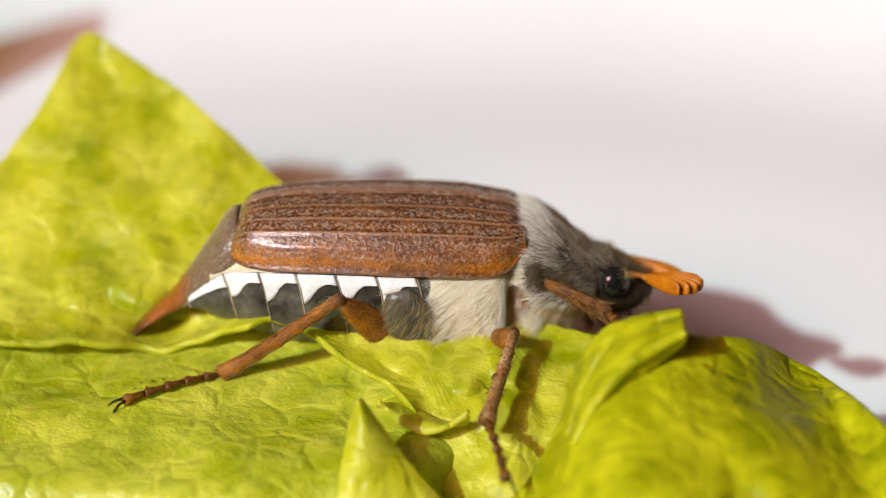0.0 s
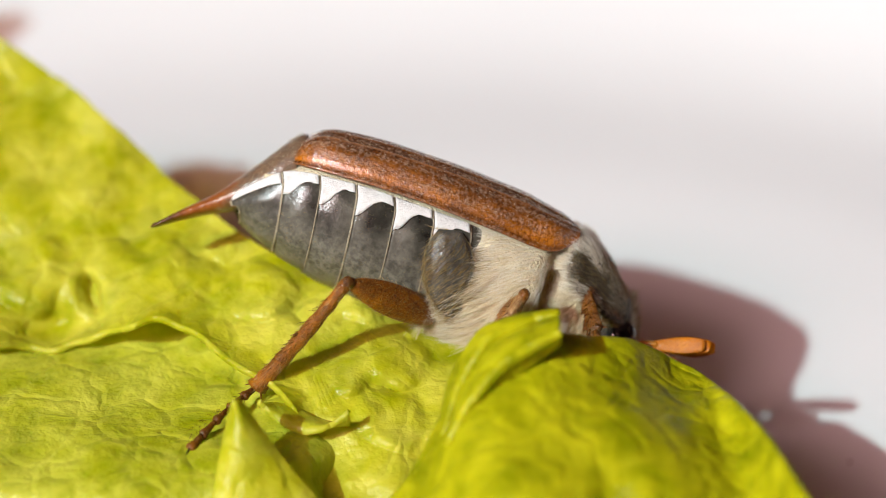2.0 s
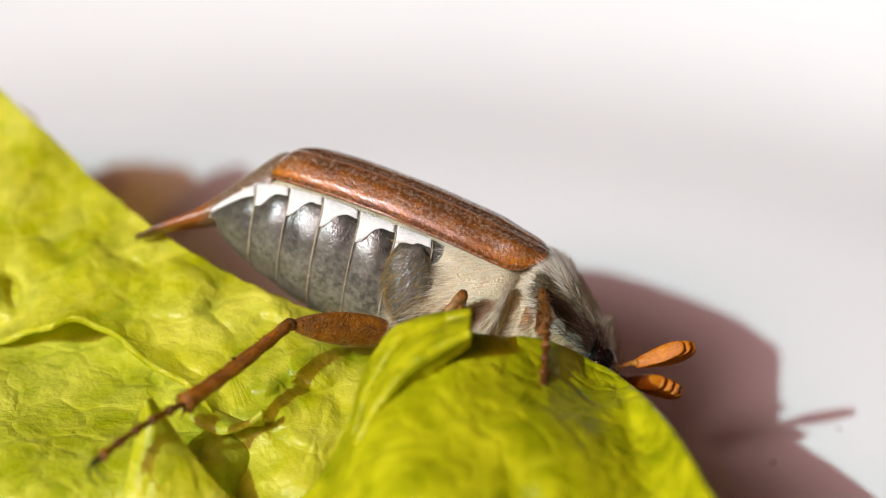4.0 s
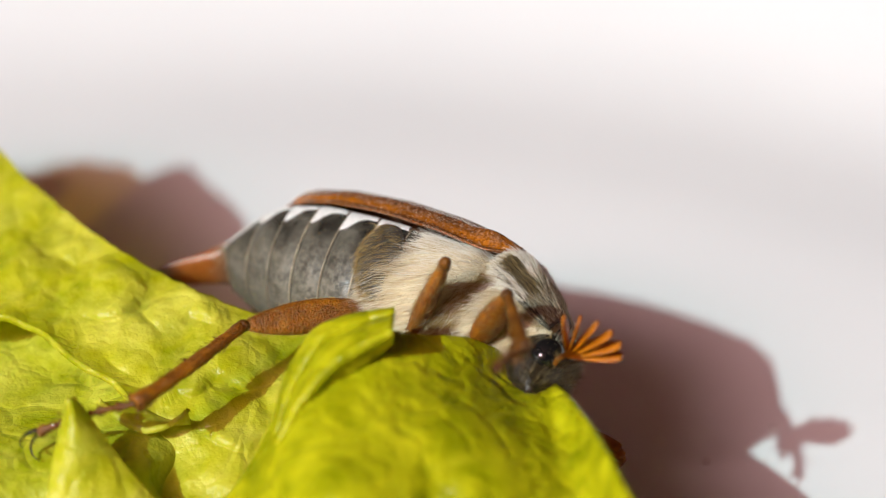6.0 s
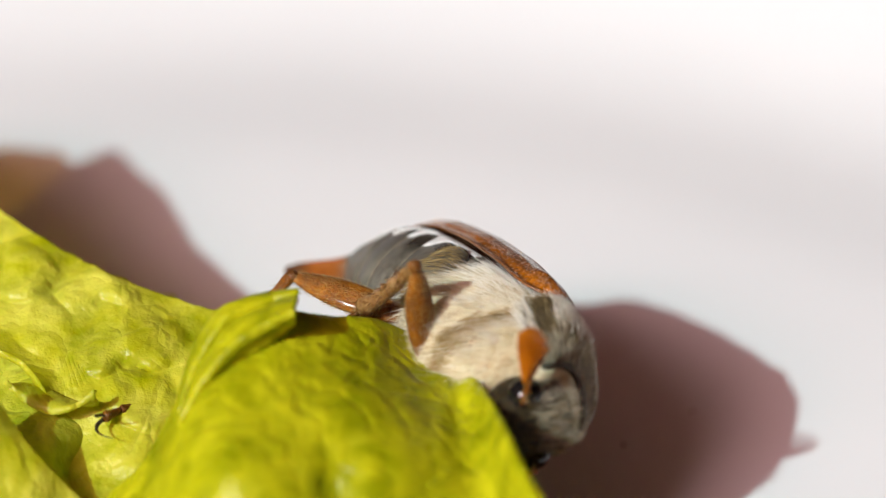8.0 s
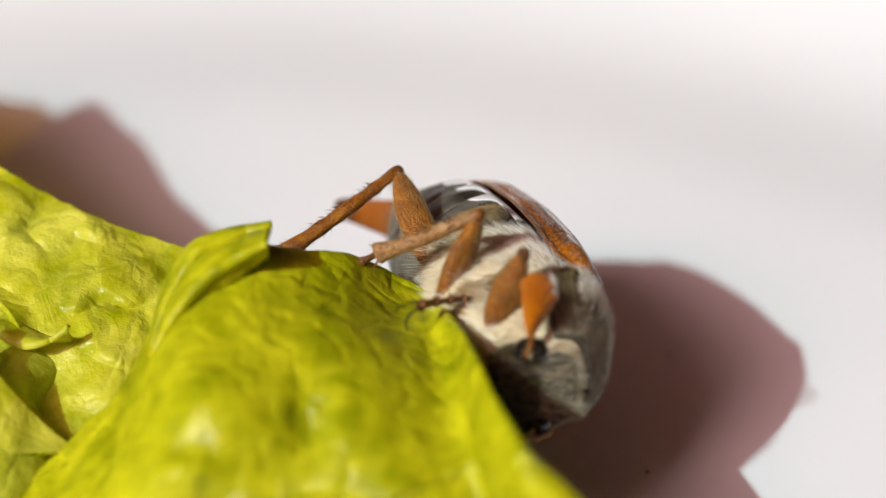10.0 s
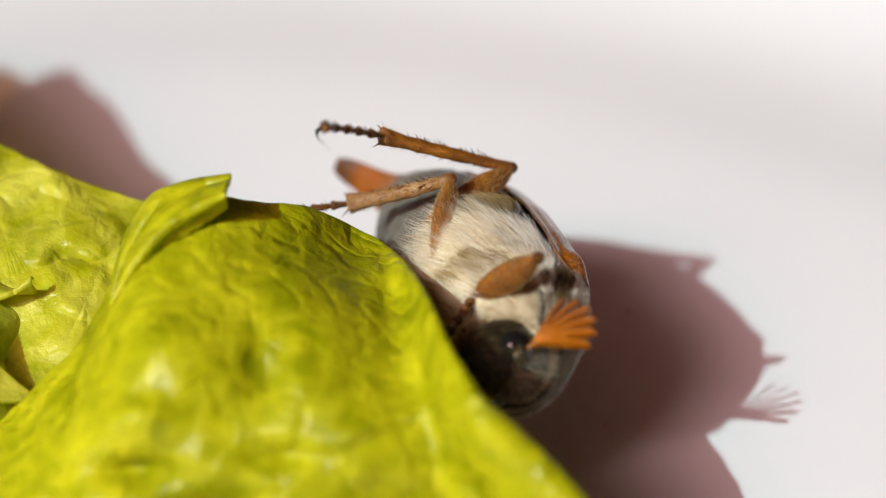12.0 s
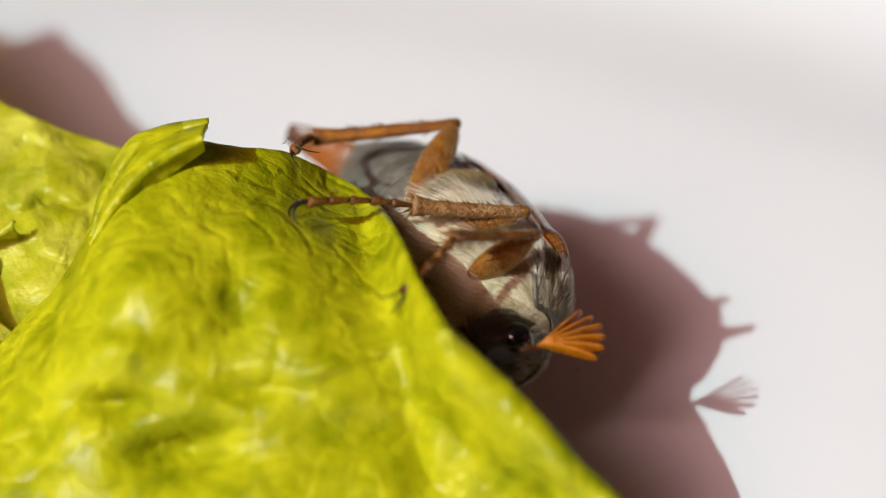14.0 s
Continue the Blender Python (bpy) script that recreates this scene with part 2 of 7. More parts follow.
FUR_TAN = hair_material("tan_fur", (0.22, 0.15, 0.06), (0.52, 0.40, 0.20))
FUR_DIM = hair_material("olive_fur", (0.10, 0.07, 0.026), (0.30, 0.22, 0.09))
FUR_GREY = hair_material("grey_fur", (0.36, 0.31, 0.22), (0.80, 0.73, 0.56))
FUR_GOLD = hair_material("golden_fur", (0.34, 0.22, 0.07), (0.60, 0.46, 0.21))
BRISTLE = hair_material("brown_bristles", (0.05, 0.018, 0.006), (0.16, 0.06, 0.015))


# ---- mesh helpers; all shapes are written in millimetres ----
def at(x, y, z, rx=0, ry=0, rz=0):
    return pose(x * mm, y * mm, z * mm, rx, ry, rz)


def part(name, bm, mat, parent=None, label="", smooth=True):
    me = bpy.data.meshes.new(name)
    bmesh.ops.recalc_face_normals(bm, faces=bm.faces)
    bmesh.ops.scale(bm, vec=(mm, mm, mm), verts=bm.verts)
    for f in bm.faces:
        f.smooth = smooth
    bm.to_mesh(me)
    bm.free()
    for m in mat if isinstance(mat, (list, tuple)) else [mat]:
        me.materials.append(m)
    ob = new(name, me)
    ob.parent = parent
    return tagged(ob, label)


def smoothstep(a, b, x):
    t = min(1, max(0, (x - a) / (b - a)))
    return t * t * (3 - 2 * t)


def curve_at(x, pts):
    """A smooth curve through a few (x, value) stations."""
    if x <= pts[0][0]:
        return pts[0][1]
    for (x0, y0), (x1, y1) in zip(pts, pts[1:]):
        if x <= x1:
            return y0 + (y1 - y0) * (x - x0) / (x1 - x0)
    return pts[-1][1]


def soft_at(x, pts, w=0.6):
    return sum(curve_at(x + d * w, pts) * k for d, k in ((-1, 0.2), (-0.5, 0.2), (0, 0.2), (0.5, 0.2), (1, 0.2)))


def grid(rows, closed=False):
    """A bmesh through rows of points; closed: each row is a ring."""
    bm = bmesh.new()
    vs = [[bm.verts.new(p) for p in r] for r in rows]
    for a, b in zip(vs, vs[1:]):
        k = len(a)
        for i in range(k if closed else k - 1):
            j = (i + 1) % k
            bm.faces.new((a[i], a[j], b[j], b[i]))
    return bm, vs


def capped(rows):
    bm, vs = grid(rows, True)
    for ring in (vs[0], vs[-1]):
        c = Vector((0, 0, 0))
        for v in ring:
            c += v.co
        m = bm.verts.new(c / len(ring))
        for i in range(len(ring)):
            bm.faces.new((ring[i], ring[(i + 1) % len(ring)], m))
    return bm


def ring_x(x, cy, cz, ry_, rz_up, rz_dn, seg=28, power=1.0):
    out = []
    for i in range(seg):
        a = 2 * math.pi * i / seg
        c, s = math.cos(a), math.sin(a)
        c = math.copysign(abs(c) ** power, c)
        s2 = math.copysign(abs(s) ** power, s)
        out.append((x, cy + ry_ * c, cz + (rz_up if s > 0 else rz_dn) * s2))
    return out


def hairs(bm, spots, width=0.05):
    """Bent tapering hairs: spots of (root, way, length, bend)."""
    for p, w, length, bend in spots:
        side = w.cross(Vector((random.uniform(-1, 1), random.uniform(-1, 1), random.uniform(-1, 1))))
        if side.length < 1e-6:
            continue
        side = side.normalized() * width * 0.5
        mid = p + w * length * 0.55 + bend * length * 0.15
        end = p + w * length + bend * length * 0.5
        a, b = bm.verts.new(p - side), bm.verts.new(p + side)
        c, d = bm.verts.new(mid + side * 0.7), bm.verts.new(mid - side * 0.7)
        e = bm.verts.new(end)
        bm.faces.new((a, b, c, d))
        bm.faces.new((d, c, e))


def inward(ob, axis):
    """Solidify offset that thickens a shell towards its axis."""
    total = sum(p.area * (p.normal.y * p.center.y + p.normal.z * (p.center.z - axis * mm)) for p in ob.data.polygons)
    return -1 if total > 0 else 1


def furred(ob, name, count, length, lie, lift, mat, parent, where=None, width=0.05, label="", axis=None, clump=0.8, comb=0.35):
    """Hair rooted on a part's surface, lying along lie and lifted by the normal."""
    me = ob.data
    tris = [p for p in me.polygons if where is None or where(p.center / mm, p.normal)]
    if not tris:
        return None
    areas = np.array([p.area for p in tris])
    picks = np.random.choice(len(tris), count, p=areas / areas.sum())
    spots = []
    lie = Vector(lie)
    for k in picks:
        p = tris[k]
        vs = [me.vertices[i].co for i in p.vertices]
        u, v = random.random(), random.random()
        if len(vs) == 4:
            q = vs[0].lerp(vs[1], u).lerp(vs[3].lerp(vs[2], u), v)
        else:
            if u + v > 1:
                u, v = 1 - u, 1 - v
            q = vs[0] + (vs[1] - vs[0]) * u + (vs[2] - vs[0]) * v
        lock = noise.noise_vector(q / mm * clump) * comb + noise.noise_vector(q / mm * clump * 2.7) * comb * 0.5
        jit = lock + Vector((random.gauss(0, 0.09), random.gauss(0, 0.09), random.gauss(0, 0.09)))
        out = p.normal.copy()
        if axis is not None and out.y * p.center.y + out.z * (p.center.z - axis * mm) < 0:
            out = -out
        flat = lie - out * lie.dot(out)
        flat = flat.normalized() * lie.length if flat.length > 1e-4 else lie
        jit -= out * min(0.0, jit.dot(out))
        w = (out * lift + flat + jit).normalized()
        spots.append((q / mm - out * 0.03, w, length * random.uniform(0.6, 1.25), flat * 0.6 - out * 0.15 + jit))
    bm = bmesh.new()
    hairs(bm, spots, width)
    me2 = bpy.data.meshes.new(name)
    bmesh.ops.scale(bm, vec=(mm, mm, mm), verts=bm.verts)
    bm.to_mesh(me2)
    bm.free()
    me2.materials.append(mat)
    f = new(name, me2)
    f.parent = parent
    return tagged(f, label, kind="stuff")


# ---- the plate and the table ----
PLATE_Z = -19.3
PLATE_C = (-5.0, -52.0)


def build_plate():
    prof = [(0, 0), (60, 0), (92, 0), (100, -0.45), (107, -1.15), (113, -1.3), (118, -1.0), (123, -0.3), (129, 1.0), (136, 2.6), (144, 4.4), (152, 5.9),
            (154, 6.0), (155, 5.5), (154, 4.8), (144, 2.4), (130, -1.0), (120, -3.2), (108, -3.2), (90, -3.4), (88, -5.5), (85, -5.5), (84, -3.4), (0, -3.4)]
    seg = 160
    bm = bmesh.new()
    rings = []
    for r, z in prof:
        if r == 0:
            rings.append([bm.verts.new((PLATE_C[0], PLATE_C[1], PLATE_Z + z))])
        else:
            rings.append([bm.verts.new((PLATE_C[0] + r * math.cos(2 * math.pi * i / seg), PLATE_C[1] + r * math.sin(2 * math.pi * i / seg), PLATE_Z + z)) for i in range(seg)])
    for a, b in zip(rings, rings[1:]):
        for i in range(seg):
            j = (i + 1) % seg
            if len(a) == 1:
                bm.faces.new((a[0], b[i], b[j]))
            elif len(b) == 1:
                bm.faces.new((a[i], a[j], b[0]))
            else:
                bm.faces.new((a[i], a[j], b[j], b[i]))
    ob = part("plate", bm, CERAMIC)
    return tagged(ob, "glossy white glazed ceramic dinner plate under the leaves", "plate")


plate = build_plate()


def build_table():
    mat, n, l, b, _ = material("pale_table")
    f = noise_tex(n, l, coords(n), 6, 5)
    l.new(ramp(n, l, f, [(0.3, (0.60, 0.52, 0.47)), (0.7, (0.72, 0.64, 0.58))]), b.inputs["Base Color"])
    b.inputs["Roughness"].default_value = 0.6
    bm = bmesh.new()
    bmesh.ops.create_cube(bm, size=1.0)
    bmesh.ops.scale(bm, vec=(1500, 900, 28), verts=bm.verts)
    bmesh.ops.bevel(bm, geom=bm.edges[:], offset=4, segments=3, affect="EDGES")
    bmesh.ops.translate(bm, vec=(0, 0, PLATE_Z - 5.5 - 14), verts=bm.verts)
    ob = part("table_top", bm, mat, smooth=False)
    return tagged(ob, "pale matt table top under the plate", "table", kind="structure")


def slab(name, lo, hi, mat):
    """A plain box between two corners in metres."""
    bm = bmesh.new()
    bmesh.ops.create_cube(bm, size=1.0)
    size = [1000 * (b - a) for a, b in zip(lo, hi)]
    mid = [500 * (a + b) for a, b in zip(lo, hi)]
    bmesh.ops.scale(bm, vec=size, verts=bm.verts)
    bmesh.ops.translate(bm, vec=mid, verts=bm.verts)
    return tagged(part(name, bm, mat, smooth=False), kind="structure")


def build_unseen_room(table):
    """Plain unseen walls added round the table; the light comes through one wide opening behind the viewer."""
    mat, n, l, b, _ = material("unseen_room_plaster")
    f = noise_tex(n, l, coords(n), 3, 5)
    l.new(ramp(n, l, f, [(0.3, (0.20, 0.125, 0.10)), (0.7, (0.27, 0.17, 0.135))]), b.inputs["Base Color"])
    b.inputs["Roughness"].default_value = 0.85
    # closed shell, added to block sky light from the other sides
    x0, x1, y0, y1, z0, z1, th = -2.0, 2.0, -0.95, 2.6, -0.80, 1.75, 0.12
    slab("unseen_floor", (x0, y0, z0 - th), (x1, y1, z0), mat)
    slab("unseen_ceiling", (x0, y0, z1), (x1, y1, z1 + th), mat)
    slab("unseen_wall_west", (x0 - th, y0, z0), (x0, y1, z1), mat)
    slab("unseen_wall_east", (x1, y0, z0), (x1 + th, y1, z1), mat)
    slab("unseen_wall_north", (x0, y1, z0), (x1, y1 + th, z1), mat)
    wx0, wx1, wz0, wz1 = -1.45, 0.0, 0.30, 1.50
    slab("unseen_wall_south_low", (x0, y0 - th, z0), (x1, y0, wz0), mat)
    slab("unseen_wall_south_high", (x0, y0 - th, wz1), (x1, y0, z1), mat)
    slab("unseen_wall_south_left", (x0, y0 - th, wz0), (wx0, y0, wz1), mat)
    slab("unseen_wall_south_right", (wx1, y0 - th, wz0), (x1, y0, wz1), mat)
    for x in (-0.68, 0.68):
        for y in (-0.38, 0.38):
            slab("table_leg", (x - 0.03, y - 0.03, z0), (x + 0.03, y + 0.03, -0.0528), mat).parent = table


build_unseen_room(build_table())

# ---- lettuce leaves; they lie on a slope, so their shapes are written in axes tilted by 32 degrees ----
TILT = radians(32)


def tilt(a, b, d):
    """Across a, up the slope b, away d."""
    return Vector((a, b * math.sin(TILT) + d * math.cos(TILT), b * math.cos(TILT) - d * math.sin(TILT)))


def rough(a, b, s, seed=0.0):
    return noise.noise(Vector((a / s + seed, b / s - seed, seed * 1.7)))


def crinkle(a, b, seed=0.0):
    """Puckered blisters between veins."""
    r = 1 - abs(noise.noise(Vector((a / 3.2 + seed, b / 3.2, seed))))
    q = 1 - abs(noise.noise(Vector((a / 1.5, b / 1.5 + seed, seed + 4))))
    return 0.5 * r * r + 0.16 * q * q


def leaf_sheet(name, rows, mat, label, thick=0.35):
    bm, _ = grid(rows)
    ob = part(name, bm, mat)
    mod = ob.modifiers.new("thickness", "SOLIDIFY")
    mod.thickness, mod.offset = thick * mm, 0
    return tagged(ob, label, "lettuce leaf", group="lettuce leaves on the plate")


BACK_EDGE = [(-48, -3), (-45, 6), (-41, 11.5), (-35, 13.0), (-31, 13.0), (-29.5, 12.2), (-28.6, 6.5), (-27.6, 4.6), (-24.8, 9.0), (-23.4, 13.2), (-22.4, 13.9), (-21.2, 13.2), (-19, 11.6), (-16.2, 9.8),
             (-13.4, 7.2), (-9.9, 4.0), (-6, 1.2), (-2, -1.2), (3, -3.4), (7, -4.6), (11, -5.6), (16, -8.5), (20, -13)]


BACK_LOW = [(-48, -6), (-21, -5.4), (-16.5, -6.0), (-12.5, -4.9), (-9.7, -3.9), (-8, -4.6), (-6.6, -5.5), (-4.4, -6.9), (-2, -8.2), (-1.2, -9.6), (-0.2, -13), (0.8, -17), (20, -17)]


# puckered swellings of the back leaf: across, up, half sizes, height
BLISTERS = [(-11.4, -2.2, 4.2, 2.0, 1.5), (-4.6, -2.6, 2.2, 1.5, 1.0), (-2.2, -5.4, 1.9, 1.3, 0.9), (0.6, -3.4, 2.2, 0.9, 0.8), (1.2, -7.0, 1.5, 1.1, 0.8),
            (-17.5, -1.6, 1.9, 1.8, 1.3), (4.2, -6.4, 1.6, 1.2, 0.9), (3.6, -9.6, 1.6, 1.2, 0.8), (-21, -2.4, 1.5, 1.6, 1.0), (-6.6, 0.2, 1.6, 1.0, 0.6)]


def back_depth(a, b, low):
    d = 5.6 + 2.4 * smoothstep(4, 14, -a) + (b + 4) * (1.02 if b > -4 else 0.8)
    if b > -4:
        d -= 0.020 * (b + 4) ** 2
    d += 1.3 * rough(a, b, 7, 1) + 0.7 * rough(a, b, 3.2, 5)
    amp = 1 - 0.8 * smoothstep(-1, 5, b)
    d -= crinkle(a * 0.7, b * 0.7, 2.3) * 0.9 * amp
    wa, wb = a + 1.5 * rough(a, b, 2.4, 61), b + 1.1 * rough(a, b, 2.0, 67)
    for ca, cb, sa, sb, h in BLISTERS:
        d -= 0.65 * h * smoothstep(1.7, 0.2, ((wa - ca) / sa) ** 2 + ((wb - cb) / sb) ** 2)
    d += 3.0 * math.exp(-((a + 14.2 + 0.3 * (b + 2.5)) / 0.55) ** 2 - ((b + 2.6) / 1.1) ** 2)
    # a hollow under the tail
    d += 2.6 * math.exp(-((a + 16.5) / 3.4) ** 2 - ((b + 5.0) / 1.7) ** 2)
    # the lower rim curls towards the viewer
    return d - 1.6 * math.exp(-(b - low) / 0.9) * (1 - smoothstep(-2, 0, a))


def vein(pts, depth, r0, r1, parent):
    """A raised vein through a few (across, up) points of a leaf."""
    path = []
    for (a0, b0), (a1, b1) in zip(pts, pts[1:]):
        for k in range(14):
            t = k / 14
            path.append((a0 + (a1 - a0) * t, b0 + (b1 - b0) * t))
    n = len(path)
    sm = [tuple(sum(path[min(n - 1, max(0, i + o))][c] for o in range(-5, 6)) / 11 for c in (0, 1)) for i in range(n)]
    rows = []
    for i, (a, b) in enumerate(sm):
        r = 0.8 * (r0 + (r1 - r0) * i / (n - 1))
        a2, b2 = sm[min(n - 1, i + 1)]
        a1, b1 = sm[max(0, i - 1)]
        w = Vector((-(b2 - b1), a2 - a1)).normalized()
        d = depth(a, b)
        rows.append([tilt(a + w.x * r * math.cos(q), b + w.y * r * math.cos(q), d + 0.02 + 0.45 * r * math.sin(q)) for q in [2 * math.pi * m / 8 for m in range(8)]])
    part("vein", capped(rows), VEIN, parent, "pale raised leaf vein")


def grid_vein(rows, pts, r0, r1, parent):
    """A raised vein through a few (u, v) points of a leaf's own sheet."""
    nv, nu = len(rows) - 1, len(rows[0]) - 1
    path = []
    for (u0, v0), (u1, v1) in zip(pts, pts[1:]):
        for k in range(12):
            t = k / 12
            path.append(((u0 + (u1 - u0) * t) * nu, (v0 + (v1 - v0) * t) * nv))
    n = len(path)
    sm = [tuple(sum(path[min(n - 1, max(0, i + o))][c] for o in range(-5, 6)) / 11 for c in (0, 1)) for i in range(n)]
    line = []
    for i, j in sm:
        i0, j0 = min(nu - 1, int(i)), min(nv - 1, int(j))
        lo = Vector(rows[j0][i0]).lerp(Vector(rows[j0][i0 + 1]), i - i0)
        hi = Vector(rows[j0 + 1][i0]).lerp(Vector(rows[j0 + 1][i0 + 1]), i - i0)
        line.append(lo.lerp(hi, j - j0))
    face = tilt(0, 0, -1)
    rings = []
    for k, p in enumerate(line):
        r = r0 + (r1 - r0) * k / (n - 1)
        w = (line[min(n - 1, k + 1)] - line[max(0, k - 1)]).cross(face).normalized()
        rings.append([tuple(p + face * 0.03 + w * r * math.cos(q) + face * 0.6 * r * math.sin(q)) for q in [2 * math.pi * m / 8 for m in range(8)]])
    part("vein", capped(rings), VEIN, parent, "pale raised leaf vein")


def back_leaf():
    rows = []
    na, nb = 260, 130
    for j in range(nb + 1):
        row = []
        for i in range(na + 1):
            a = -48 + 68 * i / na
            top = soft_at(a, BACK_EDGE, 0.5) + 0.12 * rough(a, 0, 0.8, 3)
            low = min(top - 2, soft_at(a, BACK_LOW, 0.6) + 0.25 * rough(a, 0, 1.6, 9))
            b = low + (top - low) * j / nb
            row.append(tilt(a, b, back_depth(a, b, low)))
        rows.append(row)
    ob = leaf_sheet("lettuce_leaf", rows, LEAF_BACK, "pale yellow-green crinkled lettuce leaf with a raised pointed lobe")
    deep = lambda a, b: back_depth(a, b, -30)
    vein([(-22, 12.4), (-19.5, 7), (-15.5, 2.5), (-10, -0.6), (-4, -3.4), (2, -6.2), (6, -8)], deep, 0.10, 0.26, ob)
    vein([(-18.2, 10), (-16.6, 6.5), (-15, 2.2)], deep, 0.05, 0.14, ob)
    vein([(-26.4, 5), (-22.5, 3.6), (-17.6, 4.4)], deep, 0.05, 0.14, ob)
    vein([(-1.5, -1.8), (-2.5, -2.6), (-4.2, -3.4)], deep, 0.05, 0.12, ob)
    vein([(5.5, -5.0), (3.4, -5.6), (0.6, -5.6)], deep, 0.05, 0.12, ob)
    return ob


LUMP_EDGE = [(-1, -18), (1, -16), (3, -14), (4.5, -12.6), (5.4, -11.2), (6.3, -9.4), (7.2, -7.8), (8.2, -6.3), (9.5, -5.2), (11.3, -4.6), (12.6, -4.6), (14.2, -4.8), (16.7, -5.0),
             (20.4, -6.7), (22.3, -8.3), (23.5, -10.0), (24.4, -12.2), (25.8, -14.3), (27.6, -16.0), (29.6, -17.8), (31.6, -20.1), (34.8, -23.4), (39.5, -27), (44, -31)]


def crest_depth(a):
    return soft_at(a, [(0, -5.5), (9, -5.2), (14, -3.8), (18, -1.4), (20, -0.2), (21.8, -1.2), (23.4, -10.5), (25.2, -17.5), (45, -18.5)], 0.9)


# hollows and swellings of the bulging leaf: across, up, half sizes, depth
DENTS = [(17.4, -7.2, 3.0, 1.2, 1.4), (21.5, -8.6, 1.8, 1.0, -1.2), (15.2, -13.9, 1.2, 1.5, 1.0), (16.2, -17.6, 1.8, 0.8, 1.2), (8.6, -18.4, 2.2, 0.9, 2.4),
         (12.0, -20.8, 3.2, 1.5, 2.6), (19.5, -11.0, 3.0, 1.6, -0.8), (10.5, -12.5, 2.4, 2.4, -1.0), (9.0, -15.6, 2.2, 0.8, -0.8), (22, -20, 4, 2, 1.4)]


def front_point(a0, s):
    top = soft_at(a0, LUMP_EDGE, 0.35) + 0.12 * rough(a0, 0, 1.2, 8)
    a = a0
    if s < 0:
        k = -s / 0.2
        b = top - 4.0 * k * k - 15.0 * k ** 3
        d = crest_depth(a0) + 3.0 * k ** 0.8 + 1.5 * k
        a = a0 - 1.5 * k * k
    else:
        drop = s * 24
        b = top - drop
        right = smoothstep(18, 24, a0)
        d = -7.0 + (crest_depth(a0) + 7.0) * math.exp(-(drop / 5.0) ** 2) - (8.5 + 1.0 * right) * (1 - math.exp(-drop / (6.0 + 3.0 * right))) - 0.10 * drop
        for ca, cb, sa, sb, h in DENTS:
            d += h * math.exp(-((a - ca) / sa) ** 2 - ((b - cb) / sb) ** 2)
        vb = -16.8 + 0.28 * (a - 18.6)
        d -= 0.55 * math.exp(-((b - vb) / 0.35) ** 2) * smoothstep(17, 20, a)
    fade = smoothstep(-0.15, 0.12, s)
    d -= fade * (1.1 * rough(a, b, 6.0, 11) + 0.35 * rough(a, b, 3.2, 13) + 0.06 * crinkle(a, b, 7.1))
    return a, b, d


def front_leaf():
    na, nb = 250, 140
    rows = [[tilt(*front_point(-1 + 45 * i / na, -0.2 + 1.2 * j / nb)) for i in range(na + 1)] for j in range(nb + 1)]
    ob = leaf_sheet("lettuce_leaf", rows, LEAF, "bright yellow-green lettuce leaf bulging forward with a rolled edge")
    # a pale raised vein runs over the bulge to its rim
    path = []
    for k in range(40):
        a = 17.6 + 9.2 * k / 39
        vb = -16.8 + 0.28 * (a - 18.6) + 0.2 * math.sin(a * 1.3)
        s = (soft_at(a, LUMP_EDGE, 0.35) - vb) / 24
        path.append((Vector(front_point(a, max(s, 0.01))), 0.06 + 0.16 * (k / 39) ** 2))
    rows = [[tilt(p.x, p.y + r * math.cos(q), p.z - 0.1 + 0.7 * r * math.sin(q)) for q in [2 * math.pi * m / 10 for m in range(10)]] for p, r in path]
    part("vein", capped(rows), VEIN, ob, "pale raised leaf vein")
    return ob


LEFT_DEPTH = [(-21, -9), (-14, -5), (-11, -2.8), (-9.5, 0.6), (-8, 3.4), (-6, 6.4), (-4, 8.4), (-2, 11)]


def left_leaf():
    rows = []
    na, nb = 190, 90
    for j in range(nb + 1):
        row = []
        for i in range(na + 1):
            a = -46 + 50 * i / na
            b = -1.5 - 19 * j / nb - 2.5 * smoothstep(-14, 2, a) * (1 - j / nb)
            d = soft_at(b, LEFT_DEPTH, 1.2)
            low = smoothstep(-5, -9, b) if b < -5 else 0
            d += 7 * smoothstep(-2.5, 4.0, a) + 2.2 * math.exp(-((a + 16.5) / 3.6) ** 2 - ((b + 5.2) / 1.8) ** 2)
            d -= 0.6 * rough(a, b, 6, 24) + (0.5 + 0.9 * low) * rough(a * 0.6, b * 1.6, 3.4, 25) + 0.16 * crinkle(a, b, 3.3)
            row.append(tilt(a, b, d))
        rows.append(row)
    ob = leaf_sheet("lettuce_leaf", rows, LEAF_FOLD, "smooth glossy yellow-green lettuce leaf fold")
    grid_vein(rows, [(0.05, 0.75), (0.3, 0.62), (0.55, 0.60), (0.8, 0.66)], 0.2, 0.08, ob)
    grid_vein(rows, [(0.40, 0.95), (0.5, 0.8), (0.62, 0.62)], 0.12, 0.05, ob)
    return ob


